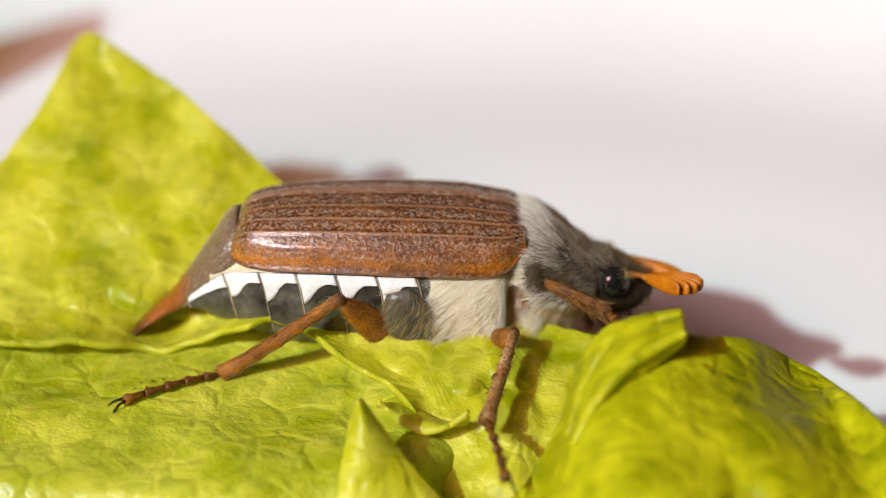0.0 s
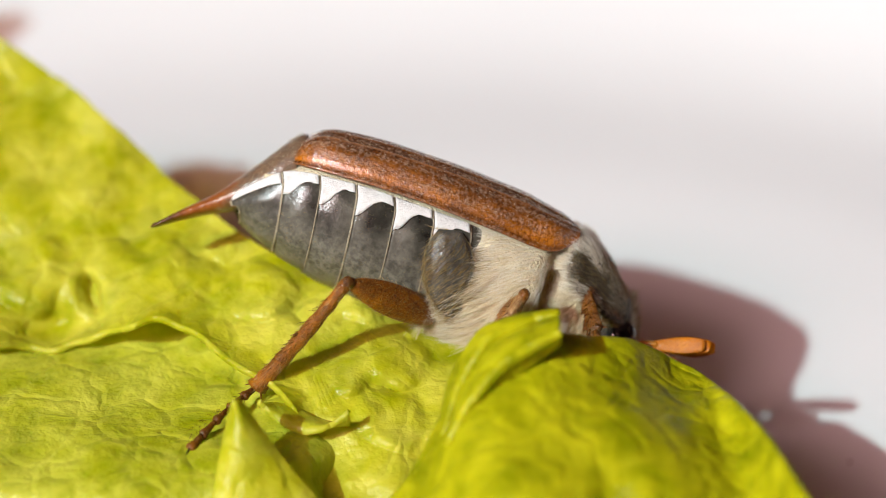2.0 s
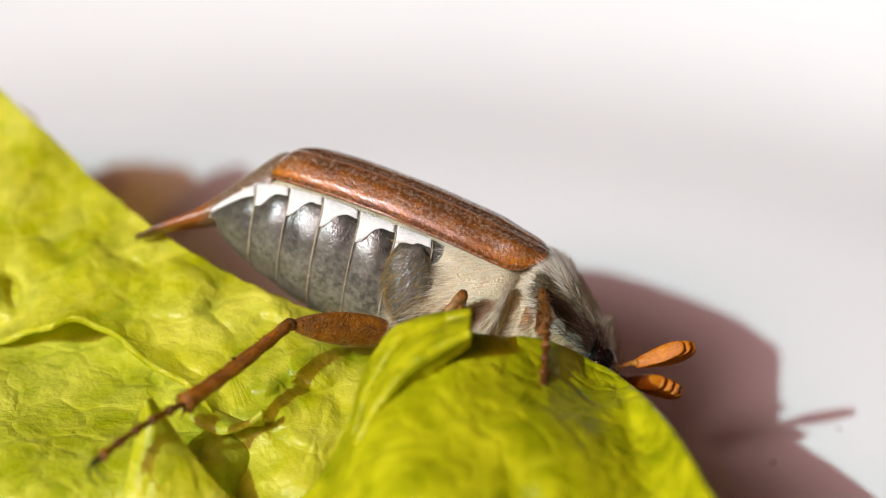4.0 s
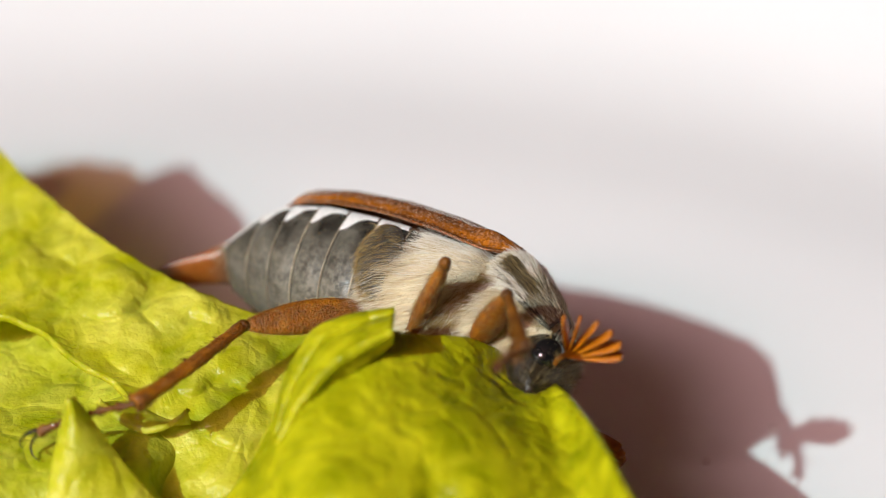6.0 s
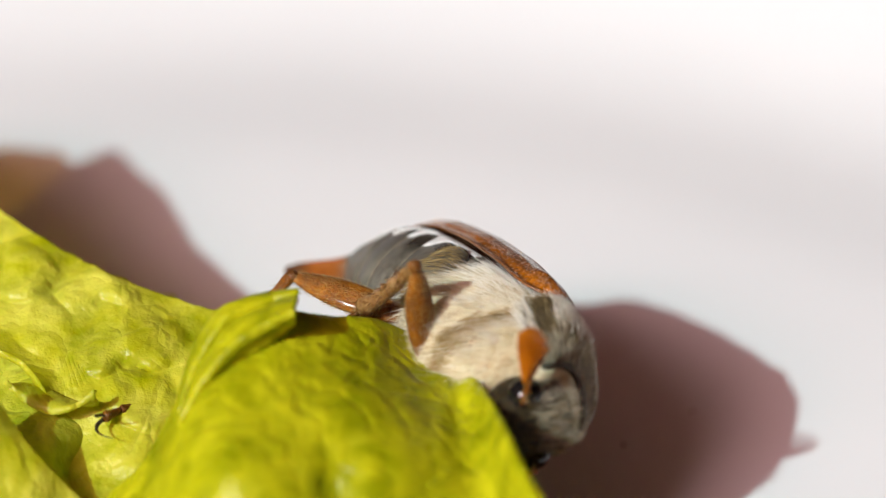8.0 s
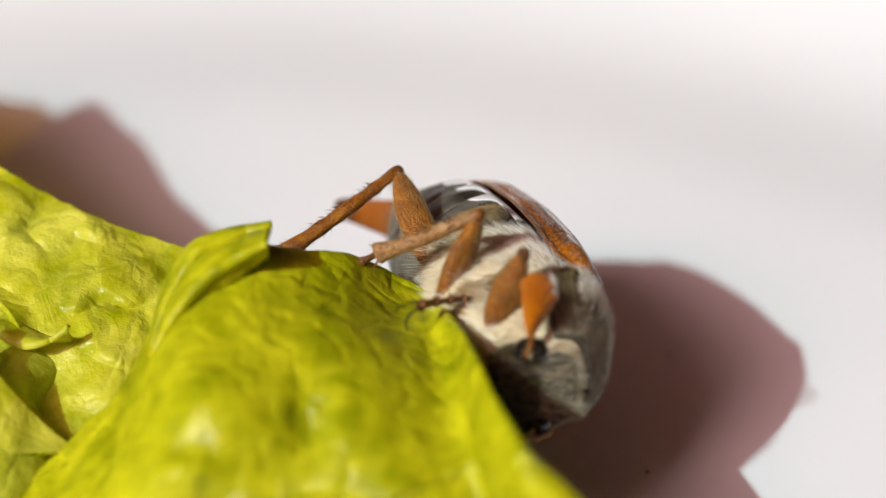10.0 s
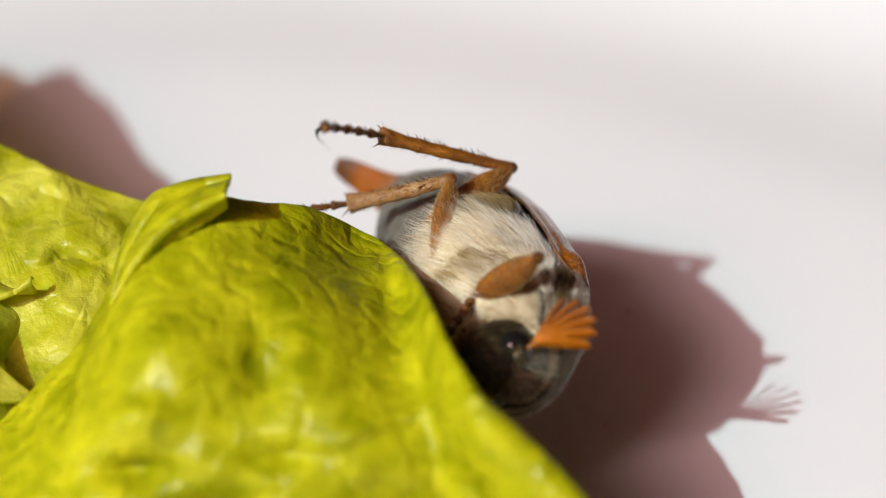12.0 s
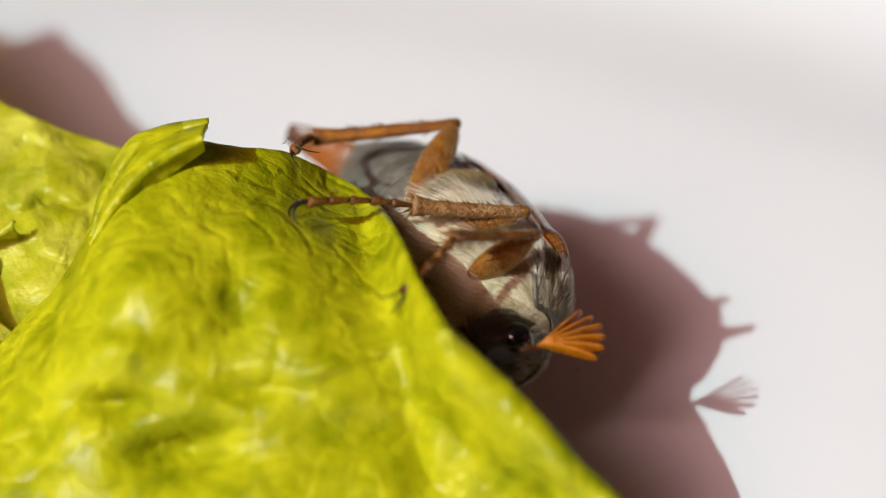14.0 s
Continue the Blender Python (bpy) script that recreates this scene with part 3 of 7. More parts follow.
def flap_leaf():
    """A small pointed flap that stands up before the hollow."""
    rows = []
    n = 46
    for j in range(n + 1):
        v = j / n
        row = []
        for i in range(n + 1):
            u = i / n
            left = -5.75 + 1.15 * v ** 1.6
            right = 2.6 - 7.05 * v ** 0.75
            a = left + (max(right, left + 0.05) - left) * u
            b = -15.5 + 7.5 * v
            d = -6.4 - 1.0 * math.sin(math.pi * u) + 1.5 * v + 0.35 * rough(a, b, 2, 31) + 1.8 * u * (1 - v)
            row.append(tilt(a, b, d))
        rows.append(row)
    ob = leaf_sheet("lettuce_leaf", rows, LEAF_BACK, "small pointed lettuce leaf flap standing upright", 0.3)
    grid_vein(rows, [(0.45, 0.02), (0.4, 0.5), (0.35, 0.95)], 0.14, 0.05, ob)
    return ob


FRILL_OUT = [(0, 6.2), (0.25, 7.0), (0.5, 8.5), (0.75, 10.6), (1, 12.9)]
FRILL_OUT_B = [(0, -10.2), (0.25, -6.6), (0.5, -4.25), (0.75, -3.55), (1, -3.25)]
FRILL_IN = [(0, 6.8), (0.25, 8.4), (0.5, 10.0), (0.75, 11.5), (1, 12.7)]
FRILL_IN_B = [(0, -10.5), (0.25, -8.6), (0.5, -7.0), (0.75, -5.8), (1, -4.9)]


def crest_leaf():
    """The curled frill on the crest of the bulging leaf."""
    rows = []
    n = 50
    for j in range(n + 1):
        v = j / n
        row = []
        for i in range(n + 1):
            u = i / n
            a0, b0 = soft_at(u, FRILL_IN, 0.06), soft_at(u, FRILL_IN_B, 0.06)
            a1, b1 = soft_at(u, FRILL_OUT, 0.06), soft_at(u, FRILL_OUT_B, 0.06)
            a, b = a0 + (a1 - a0) * v, b0 + (b1 - b0) * v
            pleat = math.exp(-((v - 0.55 - 0.25 * u) / 0.10) ** 2) - 0.8 * math.exp(-((v - 0.32) / 0.12) ** 2)
            d = -7.7 + 2.0 * v * v + 0.7 * pleat + 0.4 * rough(a, b, 1.6, 41) * v - 0.8 * math.sin(math.pi * v) + 0.9 * u
            row.append(tilt(a, b, d))
        rows.append(row)
    ob = leaf_sheet("lettuce_leaf", rows, LEAF, "curled frilly lettuce leaf edge with pleats", 0.3)
    grid_vein(rows, [(0.15, 0.1), (0.3, 0.5), (0.45, 0.95)], 0.1, 0.04, ob)
    grid_vein(rows, [(0.5, 0.1), (0.6, 0.5), (0.7, 0.95)], 0.1, 0.04, ob)
    return ob


def lip_leaf():
    """A small rolled lip below the rim of the back leaf."""
    rows = []
    n = 36
    for j in range(n + 1):
        v = j / n
        row = []
        for i in range(n + 1):
            u = i / n
            a = -3.6 + 5.0 * u
            low = -10.1 + 1.3 * (2 * u - 1) ** 2 + (0.5 if u < 0.5 else 0.0) * (1 - 2 * u)
            top = -8.7 - 0.9 * u + 0.25 * math.sin(6 * u)
            b = low + (top - low) * v
            d = -0.6 - 0.6 * u - 1.1 * math.sin(math.pi * (0.15 + 0.7 * v)) + 1.6 * v + 0.2 * rough(a, b, 1.2, 71)
            row.append(tilt(a, b, d))
        rows.append(row)
    ob = leaf_sheet("lettuce_leaf", rows, LEAF_BACK, "small rolled lip of a lettuce leaf", 0.3)
    grid_vein(rows, [(0.05, 0.5), (0.5, 0.45), (0.95, 0.5)], 0.07, 0.04, ob)
    return ob


def far_leaf():
    """A leaf lobe further left that throws its shade on the rim."""
    rows = []
    n = 40
    for j in range(n + 1):
        v = j / n
        row = []
        for i in range(n + 1):
            u = i / n
            x = -64 + 24 * u + 2 * rough(u * 9, v * 9, 3, 51)
            top = 3.5 * math.sin(math.pi * u) ** 0.7
            y = 34 + 12 * u + 6 * v
            z = PLATE_Z + 0.3 + (23 * math.sin(math.pi * min(1, u * 1.05)) ** 0.5 if 0 < u < 0.95 else 0.0) * v + top * 0.1
            row.append(Vector((x, y, z)))
        rows.append(row)
    ob = leaf_sheet("lettuce_leaf", rows, LEAF_THIN, "pale green lettuce leaf lobe standing on the plate")
    grid_vein(rows, [(0.5, 0.02), (0.48, 0.5), (0.5, 0.97)], 0.3, 0.1, ob)
    return ob


def rear_shade_leaf():
    """An unseen blunt lobe added behind the pointed one to throw the flat-topped shade."""
    rows = []
    na, nb = 50, 60
    for j in range(nb + 1):
        row = []
        for i in range(na + 1):
            a = -24.4 + 8.4 * i / na
            top = min(soft_at(a, BACK_EDGE, 0.5) - 1.1, 10.6 + 0.3 * rough(a, 0, 1.5, 81))
            b = -9.5 + (top + 9.5) * j / nb
            row.append(tilt(a, b, 17.6 + 0.95 * (b + 4) + 0.8 * rough(a, b, 4, 83) - crinkle(a, b, 8.8) * 0.6))
        rows.append(row)
    ob = leaf_sheet("lettuce_leaf", rows, LEAF_THIN, "unseen blunt pale green lettuce leaf lobe added behind the pointed leaf to cast shade")
    grid_vein(rows, [(0.5, 0.05), (0.48, 0.5), (0.5, 0.97)], 0.25, 0.1, ob)
    return ob


back_leaf()
rear_shade_leaf()
front_leaf()
left_leaf()
flap_leaf()
crest_leaf()
lip_leaf()
far_leaf()

# ---- lint and crumbs on the plate ----
def lint(x, y, turn):
    rows = []
    for k in range(12):
        t = k / 11
        c = Vector((1.1 * t, 0.18 * math.sin(3 * t), 0.05 + 0.12 * math.sin(math.pi * t)))
        rows.append([tuple(c + Vector((0, 0.03 * math.cos(q), 0.03 * math.sin(q)))) for q in [2 * math.pi * m / 6 for m in range(6)]])
    ob = part("lint", capped(rows), CHALK)
    ob.matrix_world = at(x, y, PLATE_Z, 0, 0, turn)
    return tagged(ob, "tiny white fibre of lint on the plate", "lint")


lint(32.5, -0.8, -12)


def crumb(x, y, r):
    bm = bmesh.new()
    bmesh.ops.create_icosphere(bm, subdivisions=2, radius=r)
    for v in bm.verts:
        v.co *= 1 + 0.35 * noise.noise(v.co * 9 + Vector((x, y, 0)))
    ob = part("crumb", bm, BROWN)
    ob.matrix_world = at(x, y, PLATE_Z + r * 0.7)
    return tagged(ob, "tiny brown speck of dirt on the plate", "speck", group="specks on the plate")


for spot in ((33.8, -2.6, 0.09), (31.5, 6.0, 0.11), (36.0, 9.5, 0.10)):
    crumb(*spot)

# ---- the beetle: nose along +x, its left side +y, back up ----
beetle = tagged(new("beetle"), "brown cockchafer beetle with white side patches climbing over lettuce", "beetle")
parts, fans = {}, {"right": [], "left": []}

EDGE_W = [(-9.75, 1.5), (-9.4, 2.5), (-8.6, 3.4), (-7, 4.1), (-5, 4.6), (-1, 5.0), (3, 5.0), (5.2, 4.75), (6.6, 4.4), (7.3, 3.9)]
EDGE_Z = [(-9.8, 1.35), (-8, 1.5), (-5, 1.65), (-2, 1.7), (3, 1.55), (5, 1.45), (6.2, 1.5), (6.9, 1.9), (7.4, 2.7)]
TOP_Z = [(-9.8, 1.75), (-9.55, 2.3), (-9.1, 3.1), (-8.5, 3.75), (-7.5, 4.1), (-6, 4.3), (-4.5, 4.42), (0, 4.5), (4, 4.35), (6.6, 3.9), (7.4, 3.45)]


def elytron(side):
    nx, na = 70, 56
    bm = bmesh.new()
    uvl = bm.loops.layers.uv.new("UVMap")
    vs = []
    for i in range(nx + 1):
        t = i / nx
        x = -9.85 + 17.25 * (0.5 - 0.5 * math.cos(math.pi * (0.04 + 0.96 * t)))
        w, ze, zt = soft_at(x, EDGE_W, 0.25), soft_at(x, EDGE_Z, 0.5), soft_at(x, TOP_Z, 0.25)
        ring = []
        for k in range(na + 1):
            u = k / na
            ang = radians(90 - 96 * u)
            y = 0.03 + w * max(0, math.cos(ang)) ** 0.82
            s = math.sin(ang)
            z = ze + (zt - ze) * math.copysign(abs(s) ** 0.85, s)
            rib = sum(math.exp(-((u - c) / 0.022) ** 2) for c in (0.03, 0.20, 0.38, 0.56)) * 0.09 * smoothstep(-9.6, -7.5, x)
            rib += 0.05 * math.exp(-((u - 0.74) / 0.05) ** 2) * smoothstep(-9.0, -6.0, x)
            rib -= 0.05 * math.exp(-((u - 0.93) / 0.025) ** 2)
            rib += 0.08 * math.exp(-((u - 0.985) / 0.02) ** 2)
            n = Vector((0, math.cos(ang), max(s, 0)))
            hump = 0.34 * math.exp(-((x - 5.9) / 1.0) ** 2 - ((u - 0.72) / 0.13) ** 2) + 0.2 * math.exp(-((x + 8.2) / 0.9) ** 2 - ((u - 0.6) / 0.2) ** 2)
            p = Vector((x, y, z)) + n * (rib + hump)
            ring.append(bm.verts.new((p.x, p.y * side, p.z)))
        vs.append(ring)
    for i in range(nx):
        for k in range(na):
            f = bm.faces.new((vs[i][k], vs[i][k + 1], vs[i + 1][k + 1], vs[i + 1][k]))
            for lp, (a, b) in zip(f.loops, ((i, k), (i, k + 1), (i + 1, k + 1), (i + 1, k))):
                lp[uvl].uv = (a / nx, b / na)
    ob = part("wing_case", bm, ELYTRA, beetle, "ribbed brown wing case with an orange rim")
    mod = ob.modifiers.new("thickness", "SOLIDIFY")
    mod.thickness, mod.offset = 0.18 * mm, inward(ob, 0.0)
    furred(ob, "short_hair", 1800, 0.22, (-1, 0, 0), 0.3, FUR, beetle, lambda c, nn: c.z > 2.3 or c.x < 3, width=0.012, axis=0.0)
    return ob


for sd in (-1, 1):
    elytron(sd)

AB_W = [(-12.6, 0.6), (-11.8, 1.45), (-10, 2.8), (-8, 3.8), (-5, 4.5), (-1, 4.8), (3, 4.8)]
AB_LO = [(-12.2, -1.9), (-11, -2.7), (-9, -3.5), (-6, -4.3), (-2, -4.8), (3, -5.1)]
CORE_TOP = [(-12.2, 0.2), (-11, 0.2), (-9.8, 0.8), (-9.0, 1.7), (-8.0, 2.6), (3, 3.0)]
AB_TOP = [(-12.6, -1.3), (-11.6, -0.1), (-10.6, 0.9), (-9.6, 1.75), (-8, 2.0), (-5, 2.2), (3, 2.2)]


def ab_point(x, u, swell=0.0):
    """On the abdomen at x; u runs from the side's top (0) under the belly to the other side (1)."""
    w, lo, tp = soft_at(x, AB_W, 0.5) + swell, soft_at(x, AB_LO, 0.5) - swell, soft_at(x, AB_TOP, 0.5)
    zc = tp - 1.9
    a = radians(20 - 220 * u)
    c, s = math.cos(a), math.sin(a)
    c = math.copysign(abs(c) ** 0.9, c)
    return Vector((x, -w * c, zc + ((tp - zc) * s * 1.2 if s > 0 else (zc - lo) * s)))


SEG_X = [2.5, 1.35, -0.9, -3.2, -5.45, -7.55, -9.6, -11.9]


def seam(x, u):
    """Segments bow forward towards the belly."""
    k = math.sin(math.pi * u)
    return x + 1.0 * k - 0.15


def abdomen():
    bm = capped([ring_x(x, 0, 0.1, soft_at(x, AB_W, 0.5) - 0.15, soft_at(x, CORE_TOP, 0.4) - 0.1, 0.0 - soft_at(x, AB_LO, 0.5), 40) for x in [-10.6 + 13.4 * i / 30 for i in range(31)]])
    part("abdomen_core", bm, CREAM, beetle)
    for i in range(7):
        x0, x1 = SEG_X[i], SEG_X[i + 1]
        rows = []
        for j in range(11):
            t = j / 10
            row = []
            for k in range(61):
                u = k / 60
                x = seam(x0 + (x1 - x0) * t, u)
                sw = 0.10 * math.sin(math.pi * min(1, t * 1.1) * 0.9) + 0.07 * t
                sw += 0.05 * rough(x * 2, u * 30, 2, i)
                if i == 0:
                    sw -= 0.5 * (1 - t)
                row.append(ab_point(x, u, sw))
            rows.append(row)
        last = rows[-1]
        rows.append([p + (Vector((p.x, 0, -1)) - p).normalized() * 0.16 + Vector((0.12, 0, 0)) for p in last])
        bm, _ = grid(rows)
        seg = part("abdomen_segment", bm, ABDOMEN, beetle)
        furred(seg, "short_hair", 1700 if i < 4 else 900, 0.22, (-1, 0, -0.2), 0.2, FUR_DIM if i < 5 else FUR_TAN, beetle, width=0.013, axis=-1.5)
        bm, _ = grid([[ab_point(seam(x1 + dx, k / 60), k / 60, sw) for k in range(61)] for dx, sw in ((0.05, 0.15), (0.02 , 0.165), (-0.03 - 0.02 * math.sin(9 * i), 0.15))])
        part("segment_edge", bm, EDGE, beetle)
    for side in (0, 1):
        for i in range(1, 7):
            x0, x1 = SEG_X[i], SEG_X[i + 1]
            bm = bmesh.new()
            nt, nk = 16, 10
            vs = []
            for j in range(nt + 1):
                t = j / nt
                depth = 0.055 + 0.085 * smoothstep(0.25, 1.0, t) + 0.006 * rough(t * 3, i, 1, 5) + 0.004 * random.random()
                if i == 6:
                    depth = 0.04 + 0.05 * (1 - t)
                line = []
                for k in range(nk + 1):
                    u = depth * k / nk
                    x = seam(x0 + (x1 - x0) * (0.03 + 0.93 * t), u)
                    p = ab_point(x, u if side == 0 else 1 - u, 0.21 - 0.03 * (k / nk) ** 3)
                    line.append(bm.verts.new(p))
                vs.append(line)
            for j in range(nt):
                for k in range(nk):
                    bm.faces.new((vs[j][k], vs[j + 1][k], vs[j + 1][k + 1], vs[j][k + 1]))
            ob = part("white_patch", bm, CHALK, beetle, "chalky white triangular side patch")
            mod = ob.modifiers.new("thickness", "SOLIDIFY")
            mod.thickness, mod.offset = 0.08 * mm, 0


abdomen()


def tail():
    rows = []
    for i in range(36):
        t = i / 35
        x = -9.0 - 6.7 * t
        top = soft_at(x, [(-15.7, -4.6), (-14.5, -3.3), (-13, -1.85), (-12, -0.5), (-11, 0.95), (-10, 2.5), (-9.5, 3.2), (-9.0, 3.4)], 0.25)
        low = soft_at(x, [(-15.7, -4.85), (-14.5, -3.95), (-13, -3.0), (-12.2, -2.6), (-11, -1.8), (-9.0, -0.8)], 0.25)
        w = soft_at(x, [(-15.7, 0.45), (-15.2, 0.75), (-14.5, 0.9), (-13, 1.15), (-12, 1.5), (-11, 2.0), (-10, 2.5), (-9.0, 2.6)], 0.25)
        rows.append(ring_x(x, 0, (top + low) / 2, w, (top - low) / 2, (top - low) / 2, 24, 0.85))
    bm = capped(rows)
    mat, n, l, b, _ = material("tail_plate")
    co = coords(n)
    sep = n.new("ShaderNodeSeparateXYZ")
    l.new(co, sep.inputs[0])
    f = maths(n, l, "ADD", sep.outputs[0], maths(n, l, "MULTIPLY", noise_tex(n, l, co, 900), 0.0012))
    f = maths(n, l, "ADD", maths(n, l, "MULTIPLY", f, 300), 4.3)
    col = ramp(n, l, f, [(0.0, (0.05, 0.012, 0.002)), (0.28, (0.26, 0.062, 0.003)), (0.75, (0.24, 0.062, 0.005)), (1.0, (0.13, 0.09, 0.06))])
    l.new(mixed(n, l, 0.22, col, ramp(n, l, noise_tex(n, l, co, 4000, 3), [(0.4, (0.06, 0.02, 0.005)), (0.6, (0.32, 0.15, 0.05))])), b.inputs["Base Color"])
    b.inputs["Roughness"].default_value = 0.3
    bumped(n, l, b, noise_tex(n, l, co, 3000, 3), 0.0001, 0.6)
    ob = part("tail_spike", bm, mat, beetle, "orange-brown pointed tail plate with a grey root")
    furred(ob, "short_hair", 3000, 0.32, (-1, 0, -0.6), 0.25, FUR_GREY, beetle, lambda c, nn: c.x > -12.3, 0.014)


tail()


def thorax():
    rows = []
    for i in range(44):
        x = 0.8 + 8.6 * i / 43
        w = soft_at(x, [(0.8, 4.4), (2.5, 4.9), (5, 4.8), (6.6, 4.5), (8.6, 3.2), (9.4, 2.4)], 0.4)
        lo = soft_at(x, [(0.8, -4.6), (2, -5.3), (5, -5.5), (7, -4.6), (8.6, -3.8), (9.4, -3.0)], 0.5)
        slot = 1 - 0.28 * math.exp(-((x - 6.9) / 0.65) ** 2)
        ring = []
        for p in ring_x(x, 0, -0.8, w * slot, 3.2, -lo - 0.8, 60, 0.7):
            q = Vector(p)
            fold = 0.22 * rough(q.x * 1.2 + 3 * q.z, q.z, 2.2, 77) + 0.35 * math.exp(-((q.x - 3.2 - 0.35 * q.z) / 0.8) ** 2 - ((q.z + 1.6) / 1.6) ** 2)
            ring.append((q.x, q.y * (1 + 0.12 * fold), q.z))
        rows.append(ring)
    bm = capped(rows)
    ob = part("thorax", bm, CREAM, beetle, "cream thorax thick with pale wool")
    streak = lambda c: rough(c.x * 1.3 - 1.0 * c.z, (c.z + 0.8 * c.x) * 0.35, 1.1, 21)
    gap = lambda c: abs(c.x - 6.9 - 0.1 * c.z) < 0.45
    furred(ob, "white_wool", 12000, 1.1, (-0.7, 0, -0.5), 0.15, FUR_WHITE, beetle, lambda c, nn: -2.0 + 1.6 * streak(c) < c.z and nn.z < 0.98 and not gap(c), 0.017, "short white wool below the wing case", comb=0.22)
    furred(ob, "tan_wool", 3500, 1.0, (-0.7, 0, -0.55), 0.15, FUR_TAN, beetle, lambda c, nn: c.z < 0.4 and 0.8 < c.x < 2.9 + 0.8 * streak(c), 0.019, "tan hair on the flank")
    furred(ob, "wool", 10000, 1.4, (-0.7, 0, -0.6), 0.18, FUR, beetle, lambda c, nn: c.z < -1.4 + 1.6 * streak(c) and not gap(c), 0.021, "long pale woolly hair", comb=0.25)
    furred(ob, "tuft", 1800, 1.5, (-0.6, 0, -0.7), 0.4, FUR_WHITE, beetle, lambda c, nn: nn.z < 0.5 and c.z < -1.6, 0.02, comb=0.4)
    furred(ob, "hollow_hair", 4000, 0.8, (-0.3, 0, -0.8), 0.2, FUR_GOLD, beetle, lambda c, nn: gap(c) and c.z < 0.8, 0.02)
    # woolly breast under the neck shield
    rows = []
    for i in range(20):
        x = 7.2 + 4.4 * i / 19
        w = soft_at(x, [(7.2, 3.5), (8.5, 3.6), (10, 2.9), (11.6, 2.0)], 0.4)
        lo = soft_at(x, [(7.2, -3.4), (8.5, -3.7), (10, -3.2), (11.6, -2.4)], 0.4)
        rows.append(ring_x(x, 0, -0.6, w, 1.2, -lo - 0.6, 36, 0.85))
    ob = part("breast", capped(rows), CREAM, beetle, "woolly breast under the neck shield")
    furred(ob, "wool", 3500, 1.0, (-0.5, 0, -0.7), 0.18, FUR, beetle, lambda c, nn: nn.z < 0.4, 0.02)
    # darker gold hair mixed in; paints the leaf's shade on the breast
    furred(ob, "shade_gold_wool", 3500, 1.0, (-0.5, 0, -0.7), 0.18, FUR_GOLD, beetle, lambda c, nn: nn.z < 0.4, 0.02)
    # hind hip plates, grey with golden hair
    for sd in (-1, 1):
        rows = []
        for i in range(15):
            t = i / 14
            k = math.sin(math.pi * (0.08 + 0.9 * t)) ** 0.6
            c = Vector((0.2 + 1.8 * t, sd * (5.0 - 1.0 * t), 0.3 - 4.5 * t))
            rows.append([tuple(c + Vector((1.5 * k * math.cos(a), sd * 0.75 * k * math.sin(a), 0.35 * k * math.cos(a)))) for a in [2 * math.pi * m / 18 for m in range(18)]])
        hip = part("hip_plate", capped(rows), GREY, beetle, "dark hip plate with golden hair")
        furred(hip, "golden_hair", 1500, 0.55, (-0.5, 0, -0.8), 0.15, FUR_DIM, beetle, None, 0.02)
        furred(hip, "golden_hair", 1900, 0.6, (-0.5, 0, -0.8), 0.2, FUR_GOLD, beetle, None, 0.02)


thorax()

PR_TOP = [(7.0, 3.45), (7.7, 3.6), (8.6, 3.3), (9.8, 2.5), (11, 1.5), (12, 0.6)]
PR_W = [(7.0, 4.2), (7.8, 4.55), (9, 4.2), (10.5, 3.3), (11.6, 2.5), (12, 2.2)]
PR_LO = [(7.0, 0.9), (7.8, 0.2), (9.0, -0.3), (10, -0.7), (11, -1.0), (12, -1.1)]


